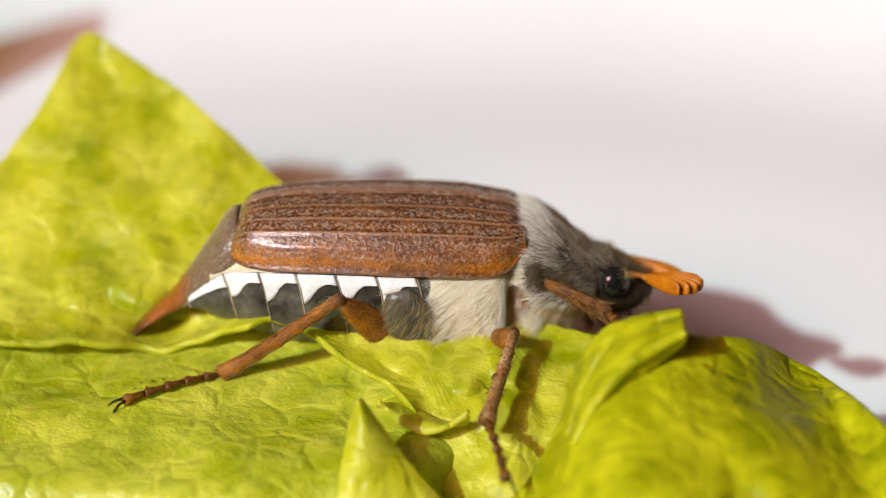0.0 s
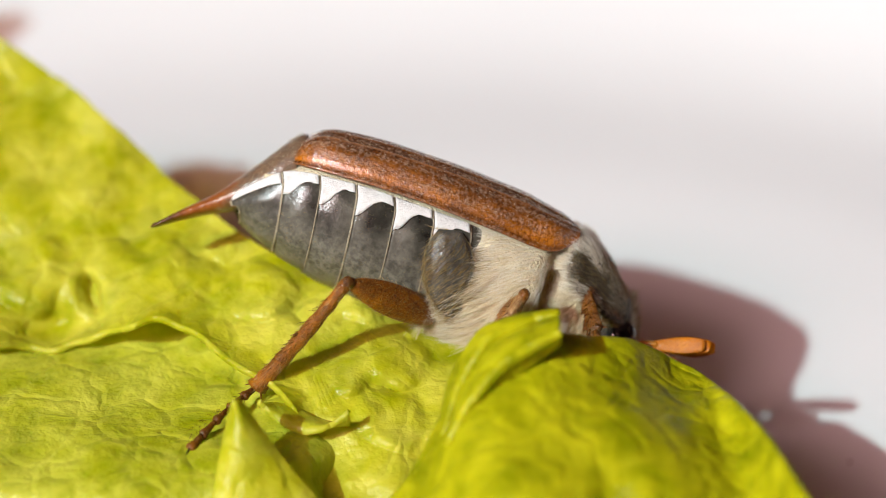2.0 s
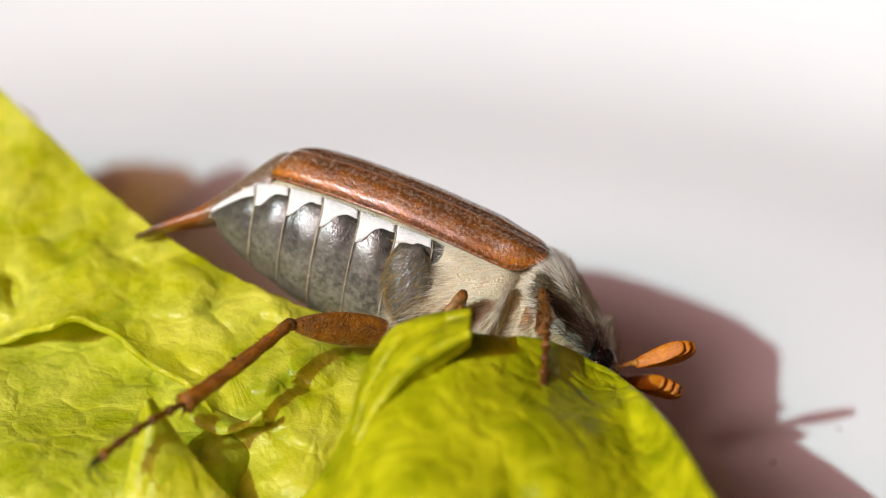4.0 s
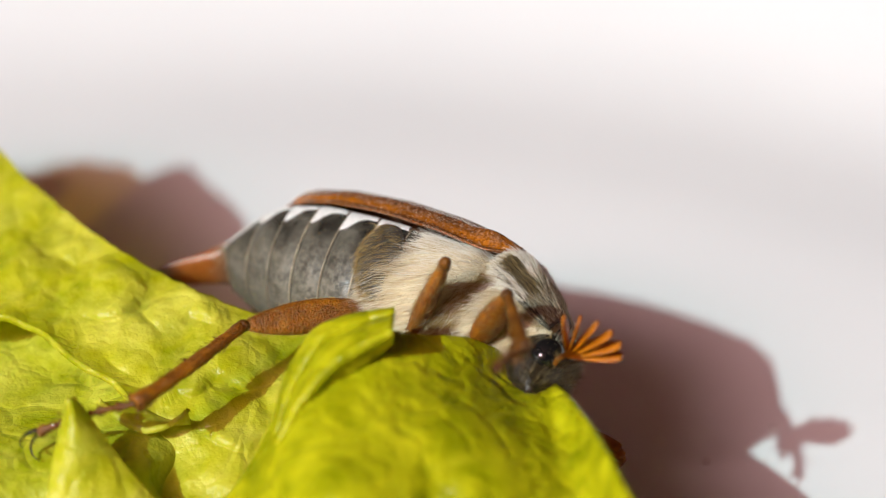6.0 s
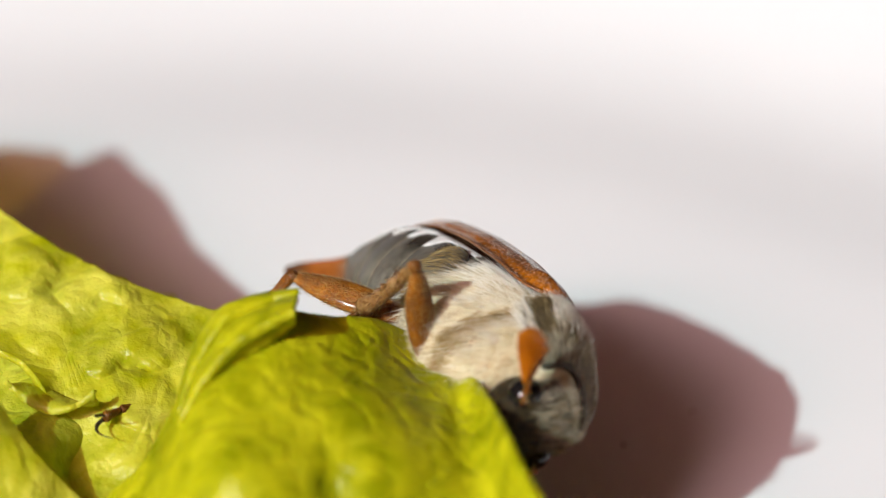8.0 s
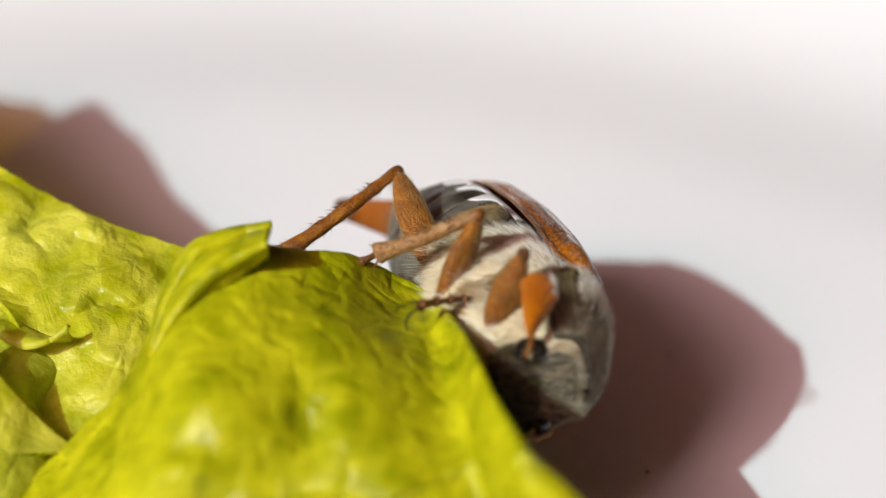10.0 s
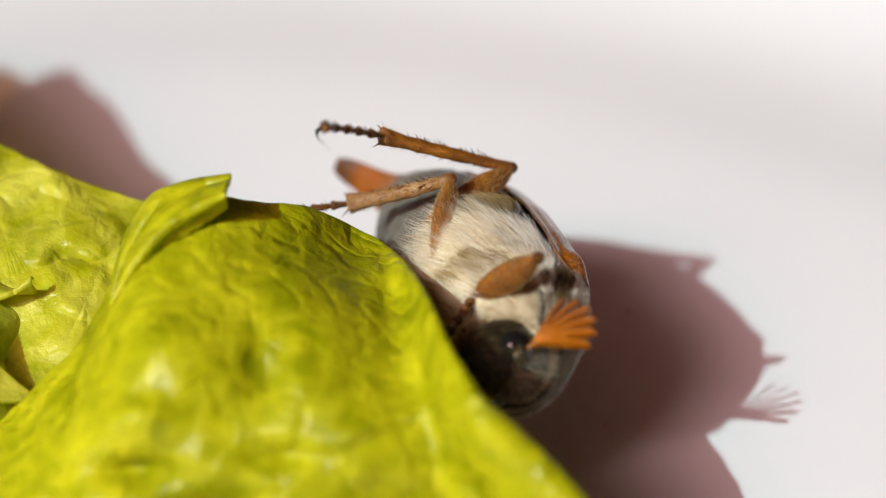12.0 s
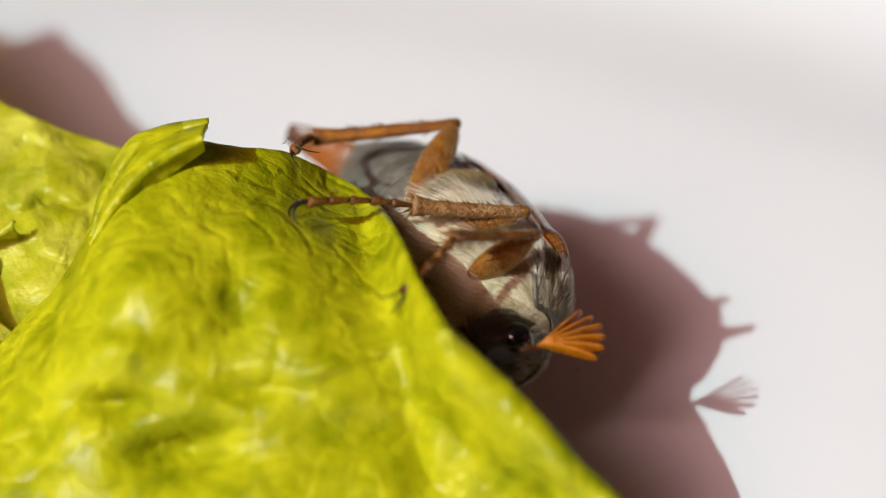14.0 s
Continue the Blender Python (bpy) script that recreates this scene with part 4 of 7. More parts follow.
def pronotum():
    rows = []
    for i in range(40):
        x = 7.0 + 4.7 * i / 39
        tp, lo = soft_at(x, PR_TOP, 0.3), soft_at(x, PR_LO, 0.3)
        w = soft_at(x, PR_W, 0.3) * (1 - 0.12 * math.exp(-((x - 7.0) / 0.18) ** 2))
        ring = []
        for k in range(61):
            a = radians(-14 + 208 * k / 60)
            c, s = math.cos(a), math.sin(a)
            rim = 0.16 * (math.exp(-((a - radians(-8)) / 0.09) ** 2) + math.exp(-((a - radians(188)) / 0.09) ** 2))
            # shallow bare dents on the flank
            dent = 0.25 * math.exp(-((x - 9.0) / 0.9) ** 2) * (math.exp(-((a - radians(16)) / 0.22) ** 2) + math.exp(-((a - radians(164)) / 0.22) ** 2))
            y = (w + rim - dent) * math.copysign(abs(c) ** 0.85, c)
            ring.append((x, y, lo + 0.25 + (tp - lo - 0.25) * (s ** 0.9 if s > 0 else s)))
        rows.append(ring)
    bm, _ = grid(rows)
    ob = part("neck_shield", bm, SHIELD, beetle, "grey-brown neck shield with cream hair and a bare flank")
    mod = ob.modifiers.new("thickness", "SOLIDIFY")
    mod.thickness, mod.offset = 0.2 * mm, inward(ob, 0.0)
    bare = lambda c: ((c.x - 9.0) / 1.6) ** 2 + ((c.z - 0.7 + 0.45 * (c.x - 9.0)) / 0.75) ** 2 < 0.9 + 0.5 * rough(c.x * 3, c.z * 3, 1, 3)
    furred(ob, "grey_wool", 7500, 0.6, (-1, 0, -0.15), 0.2, FUR_GREY, beetle, lambda c, nn: not bare(c), 0.020, "short grey-cream hair", axis=0.0)
    furred(ob, "brown_wool", 2200, 0.55, (-1, 0, -0.1), 0.25, FUR_TAN, beetle, lambda c, nn: c.x > 7.5 and c.z < 2.6, 0.018, axis=0.0)
    furred(ob, "cream_wool", 5000, 0.75, (-1, 0, -0.1), 0.3, FUR_WHITE, beetle, lambda c, nn: not bare(c) and c.x < 9.6 + 0.8 * rough(c.y * 2, c.z * 2, 1, 6) and (c.z > 1.0 - 0.5 * (c.x - 8) or c.x < 7.6 or c.z < 0.1), 0.024, axis=0.0)
    furred(ob, "dim_hair", 2200, 0.45, (-1, 0, -0.1), 0.2, FUR_DIM, beetle, lambda c, nn: bare(c), 0.012, axis=0.0)
    furred(ob, "collar_wool", 2500, 0.9, (-1, 0, 0.0), 0.4, FUR, beetle, lambda c, nn: c.x < 7.4, 0.02, axis=0.0)
    # little shield between the wing cases
    rows = [ring_x(7.2 - 1.9 * t, 0, 3.5 + 0.35 * t, 1.0 * (1 - t) ** 0.6 + 0.05, 0.22, 0.3, 14) for t in [j / 8 for j in range(9)]]
    sc = part("scutellum", capped(rows), BROWN, beetle)
    furred(sc, "grey_wool", 200, 0.5, (-1, 0, 0), 0.3, FUR, beetle, None, 0.04)


pronotum()


def head():
    # written from the neck joint at (11, 0, -0.3)
    rows = []
    for i in range(20):
        t = i / 19
        x = -0.3 + 3.6 * t
        w = soft_at(x, [(-0.3, 1.9), (0.6, 2.15), (1.6, 1.95), (2.4, 1.75), (3.0, 1.6), (3.3, 1.3)], 0.25)
        tp = soft_at(x, [(-0.3, 1.3), (1, 0.9), (2.4, 0.15), (3.3, -0.5)], 0.3)
        lo = soft_at(x, [(-0.3, -2.0), (1.4, -2.3), (2.6, -2.0), (3.3, -1.1)], 0.3)
        rows.append(ring_x(x, 0, (tp + lo) / 2, w, (tp - lo) / 2, (tp - lo) / 2, 30, 0.8))
    bent = Matrix.Rotation(radians(26), 3, "Y")
    rows = [[tuple(bent @ (Vector(p) * 1.16)) for p in r] for r in rows]
    h = part("head", capped(rows), BLACK, beetle, "black head with grey hair and a broad muzzle")
    h.location = Vector((11, 0, -0.3)) * mm
    parts["head"] = h
    furred(h, "face_hair", 3000, 0.7, (-0.2, 0, 0.3), 0.6, FUR_DIM, h, lambda c, nn: not (abs(c.y) > 1.5 and 0.2 < c.x < 2.0), 0.02)
    furred(h, "crown_wool", 2000, 0.7, (-0.7, 0, 0.5), 0.45, FUR_GREY, h, lambda c, nn: nn.z > 0.3 and c.x < 2.0, 0.022)
    # raised rim of the muzzle
    rows = []
    for k in range(25):
        a = radians(-80 + 160 * k / 24)
        p = Vector((2.55 + 0.85 * math.cos(a), 1.55 * math.sin(a), -0.25 - 0.35 * math.cos(a)))
        rows.append([tuple(p + Vector((0.11 * math.cos(b) * math.cos(a), 0.11 * math.cos(b) * math.sin(a), 0.14 * math.sin(b)))) for b in [2 * math.pi * m / 8 for m in range(8)]])
    rows = [[tuple(bent @ Vector(p)) for p in r] for r in rows]
    part("muzzle_rim", capped(rows), BROWN, h)
    for sd in (-1, 1):
        bm = bmesh.new()
        bmesh.ops.create_uvsphere(bm, u_segments=28, v_segments=18, radius=1.0)
        bmesh.ops.scale(bm, vec=(0.95, 0.8, 1.0), verts=bm.verts)
        bmesh.ops.translate(bm, vec=(1.2, sd * 1.95, -0.8), verts=bm.verts)
        part("eye", bm, EYE, h, "glossy black bulging eye")
        # ridge that cuts into the eye, with a pale brow of hair
        rows = [ring_x(0.9 + 1.2 * t, sd * (2.15 - 0.1 * t), -0.35 - 0.2 * t, 0.22, 0.13, 0.13, 10) for t in [j / 6 for j in range(7)]]
        brow = part("brow", capped(rows), CREAM, h)
        furred(brow, "brow_hair", 260, 0.5, (0.3, sd * 0.6, 0.2), 0.5, FUR_GOLD, h, None, 0.025)
        for x0, y0, ln in ((2.5, 0.9, 1.1), (2.1, 0.5, 0.8)):
            rows = []
            for k in range(9):
                t = k / 8
                r = 0.13 * (1 + 0.5 * math.sin(t * 9)) * (1 - 0.3 * t)
                c = bent @ Vector((x0 + 0.2 * ln * t, sd * y0, -1.7 - ln * t))
                rows.append([tuple(c + Vector((r * math.cos(b), r * math.sin(b), 0))) for b in [2 * math.pi * m / 8 for m in range(8)]])
            part("palp", capped(rows), BROWN, h)


head()


def tube(stations, seg=14):
    """Round limb along x: stations of (x, z offset, half height, half width)."""
    return [[(x, hw * math.cos(a), zo + hh * math.sin(a)) for a in [2 * math.pi * m / seg for m in range(seg)]] for x, zo, hh, hw in stations]


def limb_spines(length, count, size, lift, z=0.3, mat=BRISTLE, parent=None, name="spine", span=(0.15, 0.98)):
    spots = []
    for _ in range(count):
        a = random.uniform(0, 2 * math.pi)
        x = length * random.uniform(*span)
        w = Vector((lift, math.cos(a), math.sin(a))).normalized()
        spots.append((Vector((x, w.y * z * 0.8, w.z * z * 0.8)), w, size * random.uniform(0.6, 1.2), Vector((0.5, 0, 0))))
    bm = bmesh.new()
    hairs(bm, spots, 0.055)
    me = bpy.data.meshes.new(name)
    bmesh.ops.scale(bm, vec=(mm, mm, mm), verts=bm.verts)
    bm.to_mesh(me)
    bm.free()
    me.materials.append(mat)
    ob = new(name, me)
    ob.parent = parent
    tagged(ob, kind="stuff")


def spike(p, w, length, r):
    rows = []
    w = Vector(w).normalized()
    s1 = w.orthogonal().normalized()
    s2 = w.cross(s1)
    for k in range(5):
        t = k / 4
        c = Vector(p) + w * length * t
        q = r * (1 - 0.93 * t)
        rows.append([tuple(c + s1 * q * math.cos(b) + s2 * q * math.sin(b)) for b in [2 * math.pi * m / 6 for m in range(6)]])
    return rows


def joined(lists):
    bm = bmesh.new()
    for rows in lists:
        vs = [[bm.verts.new(p) for p in r] for r in rows]
        k = len(vs[0])
        for a, b in zip(vs, vs[1:]):
            for i in range(k):
                bm.faces.new((a[i], a[(i + 1) % k], b[(i + 1) % k], b[i]))
        bm.faces.new(vs[0])
        bm.faces.new(vs[-1])
    return bm


def leg(side, which):
    f, t, s = {"hind": (7.0, 8.4, 7.2), "mid": (5.8, 6.6, 7.0), "front": (4.8, 5.2, 5.4)}[which]
    fat = {"hind": 1.25, "mid": 1.05, "front": 1.1}[which]
    thigh = part("femur", capped(tube([(f * u, 0.0, 0.12 + fat * (0.62 * math.sin(math.pi * min(1, u * 0.92 + 0.1)) ** 0.7 + 0.06), 0.10 + 0.40 * math.sin(math.pi * min(1, u * 0.9 + 0.1)) ** 0.7) for u in [k / 16 for k in range(17)]])), AMBER, beetle, "amber thigh with fine pale hair")
    furred(thigh, "leg_hair", 1600, 0.42, (0.6, 0, -0.2), 0.3, FUR_GOLD, thigh, None, 0.016)
    knee = joined([[[(x, 0.30 * q * math.cos(a), 0.34 * q * math.sin(a)) for a in [2 * math.pi * m / 10 for m in range(10)]] for x, q in ((f - 0.4, 0.8), (f - 0.2, 1.05), (f, 1.1), (f + 0.2, 0.9), (f + 0.3, 0.4))]])
    part("knee", knee, BROWN, thigh, "dark brown knee")
    if which == "front":
        st = [(t * u, -0.06 * u, 0.24 + 0.34 * u, 0.20 + 0.06 * u) for u in [k / 10 for k in range(11)]] + [(t + 0.1, -0.1, 0.2, 0.1)]
    else:
        st = []
        for u in [k / 22 for k in range(23)]:
            r = 0.34 + 0.13 * u + 0.03 * math.sin(u * 37) + 0.16 * max(0, (u - 0.88) / 0.12) + 0.05 * math.exp(-((u - 0.45) / 0.04) ** 2)
            st.append((t * u, -0.10 * math.sin(math.pi * u), r, r * 0.85))
    shin = part("tibia", capped(tube(st)), DUSTY if which == "mid" else (BROWN if which == "front" else AMBER), beetle, "dusty brown shin" if which == "mid" else "")
    limb_spines(t, 150, 0.5, 0.7, 0.34, BRISTLE, shin, "bristles")
    furred(shin, "leg_hair", 500, 0.4, (0.7, 0, 0), 0.5, FUR_GOLD, shin, None, 0.014)
    spikes = [spike((t - 0.1, 0.2, -0.2), (0.7, 0.4, -0.6), 0.9, 0.09), spike((t - 0.1, -0.2, -0.2), (0.75, -0.4, -0.5), 0.8, 0.09),
              spike((t - 0.15, 0.1, 0.3), (0.6, 0.2, 0.6), 0.6, 0.09), spike((t - 0.15, -0.2, 0.25), (0.6, -0.4, 0.5), 0.55, 0.09)]
    if which == "front":
        spikes += [spike((t * 0.62, 0, -0.3), (0.5, 0, -0.9), 0.5, 0.26), spike((t * 0.82, 0, -0.36), (0.6, 0, -0.85), 0.7, 0.28), spike((t * 0.97, 0, -0.3), (0.85, 0, -0.6), 0.9, 0.3)]
    else:
        spikes += [spike((t * 0.5, 0.1, 0.25), (0.7, 0.2, 0.6), 0.45, 0.08), spike((t * 0.5, -0.2, 0.15), (0.7, -0.5, 0.4), 0.45, 0.08)]
    for rows in spikes:
        part("spur", joined([rows]), BROWN, shin)
    # five bead-like foot joints that arch down to two hooked claws
    beads, n = [], 5
    seg = s * 0.84 / n
    z = 0.0
    for k in range(n):
        x0 = k * seg
        drop = -0.16 * (k / n) ** 2 * 5
        nxt = -0.16 * ((k + 1) / n) ** 2 * 5
        big = 1.25 if k == n - 1 else 1.0
        beads.append([[(x0 + seg * u, r * big * math.cos(a), drop + (nxt - drop) * u + r * big * math.sin(a)) for a in [2 * math.pi * m / 10 for m in range(10)]] for u, r in ((0, 0.13), (0.15, 0.16), (0.6, 0.20), (0.86, 0.29), (0.98, 0.24), (1.02, 0.10))])
    foot = part("tarsus", joined(beads[:1]), BROWN, beetle, "beaded dark brown foot")
    for rows in beads[1:]:
        part("foot_joint", joined([rows]), BROWN, foot)
    claws = []
    for sd in (-1, 1):
        rows = []
        for k in range(9):
            u = k / 8
            a = radians(200 * u)
            c = Vector((s * 0.83 + 0.85 * math.sin(a * 0.8), sd * (0.12 + 0.6 * u), -0.75 - 0.75 * (1 - math.cos(a * 0.75))))
            r = 0.15 * (1 - 0.85 * u)
            rows.append([tuple(c + Vector((r * math.cos(b), 0.3 * r * math.sin(b), r * math.sin(b)))) for b in [2 * math.pi * m / 7 for m in range(7)]])
        claws.append(rows)
    for rows in claws:
        part("claw", joined([rows]), BLACK, foot, "hooked black claw")
    limb_spines(s * 0.8, 40, 0.35, 1.0, 0.22, BRISTLE, foot, "bristles")
    for nm, ob in (("femur", thigh), ("tibia", shin), ("tarsus", foot)):
        parts["%s_%s_%s" % (side, which, nm)] = ob


for side in ("right", "left"):
    for which in ("hind", "mid", "front"):
        leg(side, which)


def antenna(side):
    st = [(0, 0, 0.12, 0.12), (0.1, 0.03, 0.22, 0.22), (0.35, 0.08, 0.19, 0.18), (0.6, 0.1, 0.13, 0.13), (0.7, 0.1, 0.18, 0.18), (0.82, 0.1, 0.12, 0.12), (0.92, 0.1, 0.17, 0.17),
          (1.05, 0.1, 0.12, 0.12), (1.15, 0.08, 0.18, 0.18), (1.3, 0.04, 0.17, 0.17), (1.45, 0, 0.24, 0.26), (1.6, 0, 0.12, 0.12)]
    ob = part("antenna", capped(tube(st, 12)), AMBER, beetle, "amber antenna with a fan of flat leaflets")
    for i in range(6):
        ln = (3.0, 3.3, 3.5, 3.5, 3.4, 3.1)[i]
        rows = []
        for k in range(13):
            u = k / 12
            h = 0.16 + 0.42 * math.sin(math.pi * min(1, 0.08 + 0.85 * u)) ** 0.6 * (0.55 + 0.45 * u)
            if u > 0.92:
                h *= 0.75
            bow = (i - 2.5) * 0.07 * u * u
            rows.append([(ln * u, bow + 0.085 * math.cos(a), h * math.sin(a)) for a in [2 * math.pi * m / 12 for m in range(12)]])
        lf = part("leaflet", capped(rows), ORANGE, ob, "flat orange antenna leaflet")
        fans[side].append(lf)
    parts[side + "_antenna"] = ob


antenna("right")
antenna("left")

# ---- how the beetle and its limbs move ----
def motions():
    walk(beetle, [
        (0, at(-2.82, 5.62, -4.51, -10.6, 0.9, 0.8)),
        (0.5, at(-1.02, 6.04, -4.32, -13.2, 2.2, 5.2)),
        (1, at(0.38, 5.49, -4.58, -18.0, 1.2, 4.0)),
        (1.2, at(1.86, 5.73, -4.01, -22.5, 8.1, 4.4)),
        (1.5, at(4.07, 6.07, -3.14, -29.7, 18.2, 4.5)),
        (2, at(6.05, 6.14, -3.38, -39.3, 19.2, -6.8)),
        (2.5, at(6.36, 6.06, -3.73, -34.1, 16.7, -5.7)),
        (3, at(7.14, 6.24, -3.88, -42.3, 14.1, -14.3)),
        (3.5, at(8.46, 6.05, -4.17, -36.1, 16.2, -13.4)),
        (3.7, at(8.96, 5.90, -4.33, -38.0, 15.8, -14.4)),
        (4, at(9.47, 5.69, -4.58, -43.9, 14.1, -18.7)),
        (4.5, at(10.34, 5.34, -5.00, -53.2, 9.9, -25.1)),
        (5, at(11.20, 4.99, -5.42, -61.8, 4.7, -30.4)),
        (5.5, at(12.07, 4.65, -5.84, -69.9, -1.5, -34.6)),
        (5.8, at(12.58, 4.44, -6.10, -74.6, -5.5, -36.6)),
        (6, at(12.94, 4.39, -6.13, -78.4, -5.1, -36.6)),
        (6.2, at(13.31, 4.24, -5.91, -76.9, -3.5, -36.4)),
        (6.5, at(17.37, 3.48, -6.35, -76.4, -0.1, -43.6)),
        (7, at(20.48, 2.83, -6.71, -72.0, -5.2, -51.4)),
        (7.5, at(20.91, 2.12, -7.34, -83.8, -8.3, -60.1)),
        (8, at(21.92, 1.14, -7.57, -85.5, -11.3, -62.7)),
        (8.5, at(22.27, 0.97, -7.65, -86.3, -10.9, -63.6)),
        (9, at(23.11, 0.56, -7.83, -88.4, -10.1, -65.6)),
        (9.5, at(24.11, 0.07, -8.06, -90.9, -9.3, -68.1)),
        (10, at(24.95, -0.34, -8.24, -93.0, -8.7, -70.2)),
        (10.5, at(25.30, -0.51, -8.32, -93.9, -8.4, -71.0)),
        (11, at(26.00, -0.99, -8.69, -97.4, -14.1, -73.4)),
        (11.5, at(25.72, -1.79, -8.89, -100.4, -9.7, -68.5)),
        (11.8, at(25.82, -1.66, -9.75, -109.8, -12.4, -71.6)),
        (12, at(26.20, -1.72, -9.73, -113.8, -7.7, -73.4)),
        (12.2, at(26.15, -1.93, -10.25, -113.1, -4.5, -69.1)),
        (12.5, at(26.84, -2.40, -10.23, -107.4, -3.7, -69.7)),
        (12.8, at(26.71, -2.75, -10.52, -110.6, -3.4, -70.1)),
        (13, at(26.62, -2.98, -10.71, -112.6, -3.3, -70.4)),
        (13.5, at(26.27, -2.96, -10.82, -117.9, -2.1, -68.4)),
        (14, at(26.12, -2.96, -10.92, -116.8, -3.2, -66.7))])
    walk(parts["head"], [
        (0, at(10.96, 0.02, -0.25, 0.0, -26.5, 8.2)),
        (0.5, at(11.00, 0.00, -0.27, 0.0, -7.0, 8.4)),
        (1, at(10.99, 0.00, -0.30, 0.0, 0.9, -5.4)),
        (1.2, at(11.00, 0.00, -0.33, 0.0, 11.7, -2.3)),
        (1.5, at(11.02, 0.01, -0.37, 0.0, 27.8, 2.3)),
        (2, at(11.04, 0.04, -0.47, 0.0, 24.3, -2.9)),
        (2.5, at(11.03, 0.04, -0.46, 0.0, 20.7, 2.1)),
        (3, at(11.00, 0.01, -0.37, 0.0, 20.3, 10.1)),
        (3.5, at(11.16, 0.05, -0.43, 0.0, 13.6, 3.7)),
        (3.7, at(11.22, 0.06, -0.46, 0.0, 8.6, 5.0)),
        (4, at(11.19, 0.07, -0.46, 0.0, 11.7, 5.7)),
        (4.5, at(11.13, 0.07, -0.46, 0.0, 17.1, 6.9)),
        (5, at(11.08, 0.08, -0.47, 0.0, 22.4, 8.0)),
        (5.5, at(11.02, 0.08, -0.47, 0.0, 27.8, 9.1)),
        (5.8, at(10.99, 0.09, -0.47, 0.0, 30.9, 9.8)),
        (6, at(10.98, 0.27, -0.77, 0.0, 34.0, 10.3)),
        (6.2, at(10.97, 0.45, -1.06, 0.0, 39.7, 11.4)),
        (6.5, at(11.05, 0.50, -1.05, 0.0, 41.8, 1.0)),
        (7, at(11.07, 0.53, -1.03, 0.0, 44.3, -4.5)),
        (7.5, at(10.99, 0.50, -1.05, 0.0, 41.4, 3.7)),
        (8, at(11.06, 0.46, -1.07, 0.0, 42.8, 6.5)),
        (8.5, at(11.06, 0.45, -1.05, 0.0, 43.0, 4.9)),
        (9, at(11.06, 0.44, -1.00, 0.0, 43.4, 1.0)),
        (9.5, at(11.05, 0.42, -0.94, 0.0, 44.0, -3.6)),
        (10, at(11.05, 0.41, -0.89, 0.0, 44.5, -7.4)),
        (10.5, at(11.05, 0.40, -0.87, 0.0, 44.6, -9.1)),
        (11, at(11.01, 0.10, -0.46, 0.0, 40.7, 5.6)),
        (11.5, at(10.98, 0.36, -0.82, 0.0, 38.9, 4.1)),
        (11.8, at(10.95, 0.51, -1.04, 0.0, 31.6, 23.2)),
        (12, at(10.94, 0.45, -0.91, 0.0, 34.0, 21.8)),
        (12.2, at(10.94, 0.42, -0.84, 0.0, 32.8, 23.5)),
        (12.5, at(11.11, 0.50, -0.82, 0.0, 26.0, 15.5)),
        (12.8, at(11.08, 0.54, -0.93, 0.0, 26.0, 20.0)),
        (13, at(11.06, 0.57, -1.00, 0.0, 26.0, 23.0)),
        (13.5, at(11.04, 0.57, -0.99, 0.0, 21.9, 23.2)),
        (14, at(11.02, 0.57, -0.99, 0.0, 18.8, 25.4))])
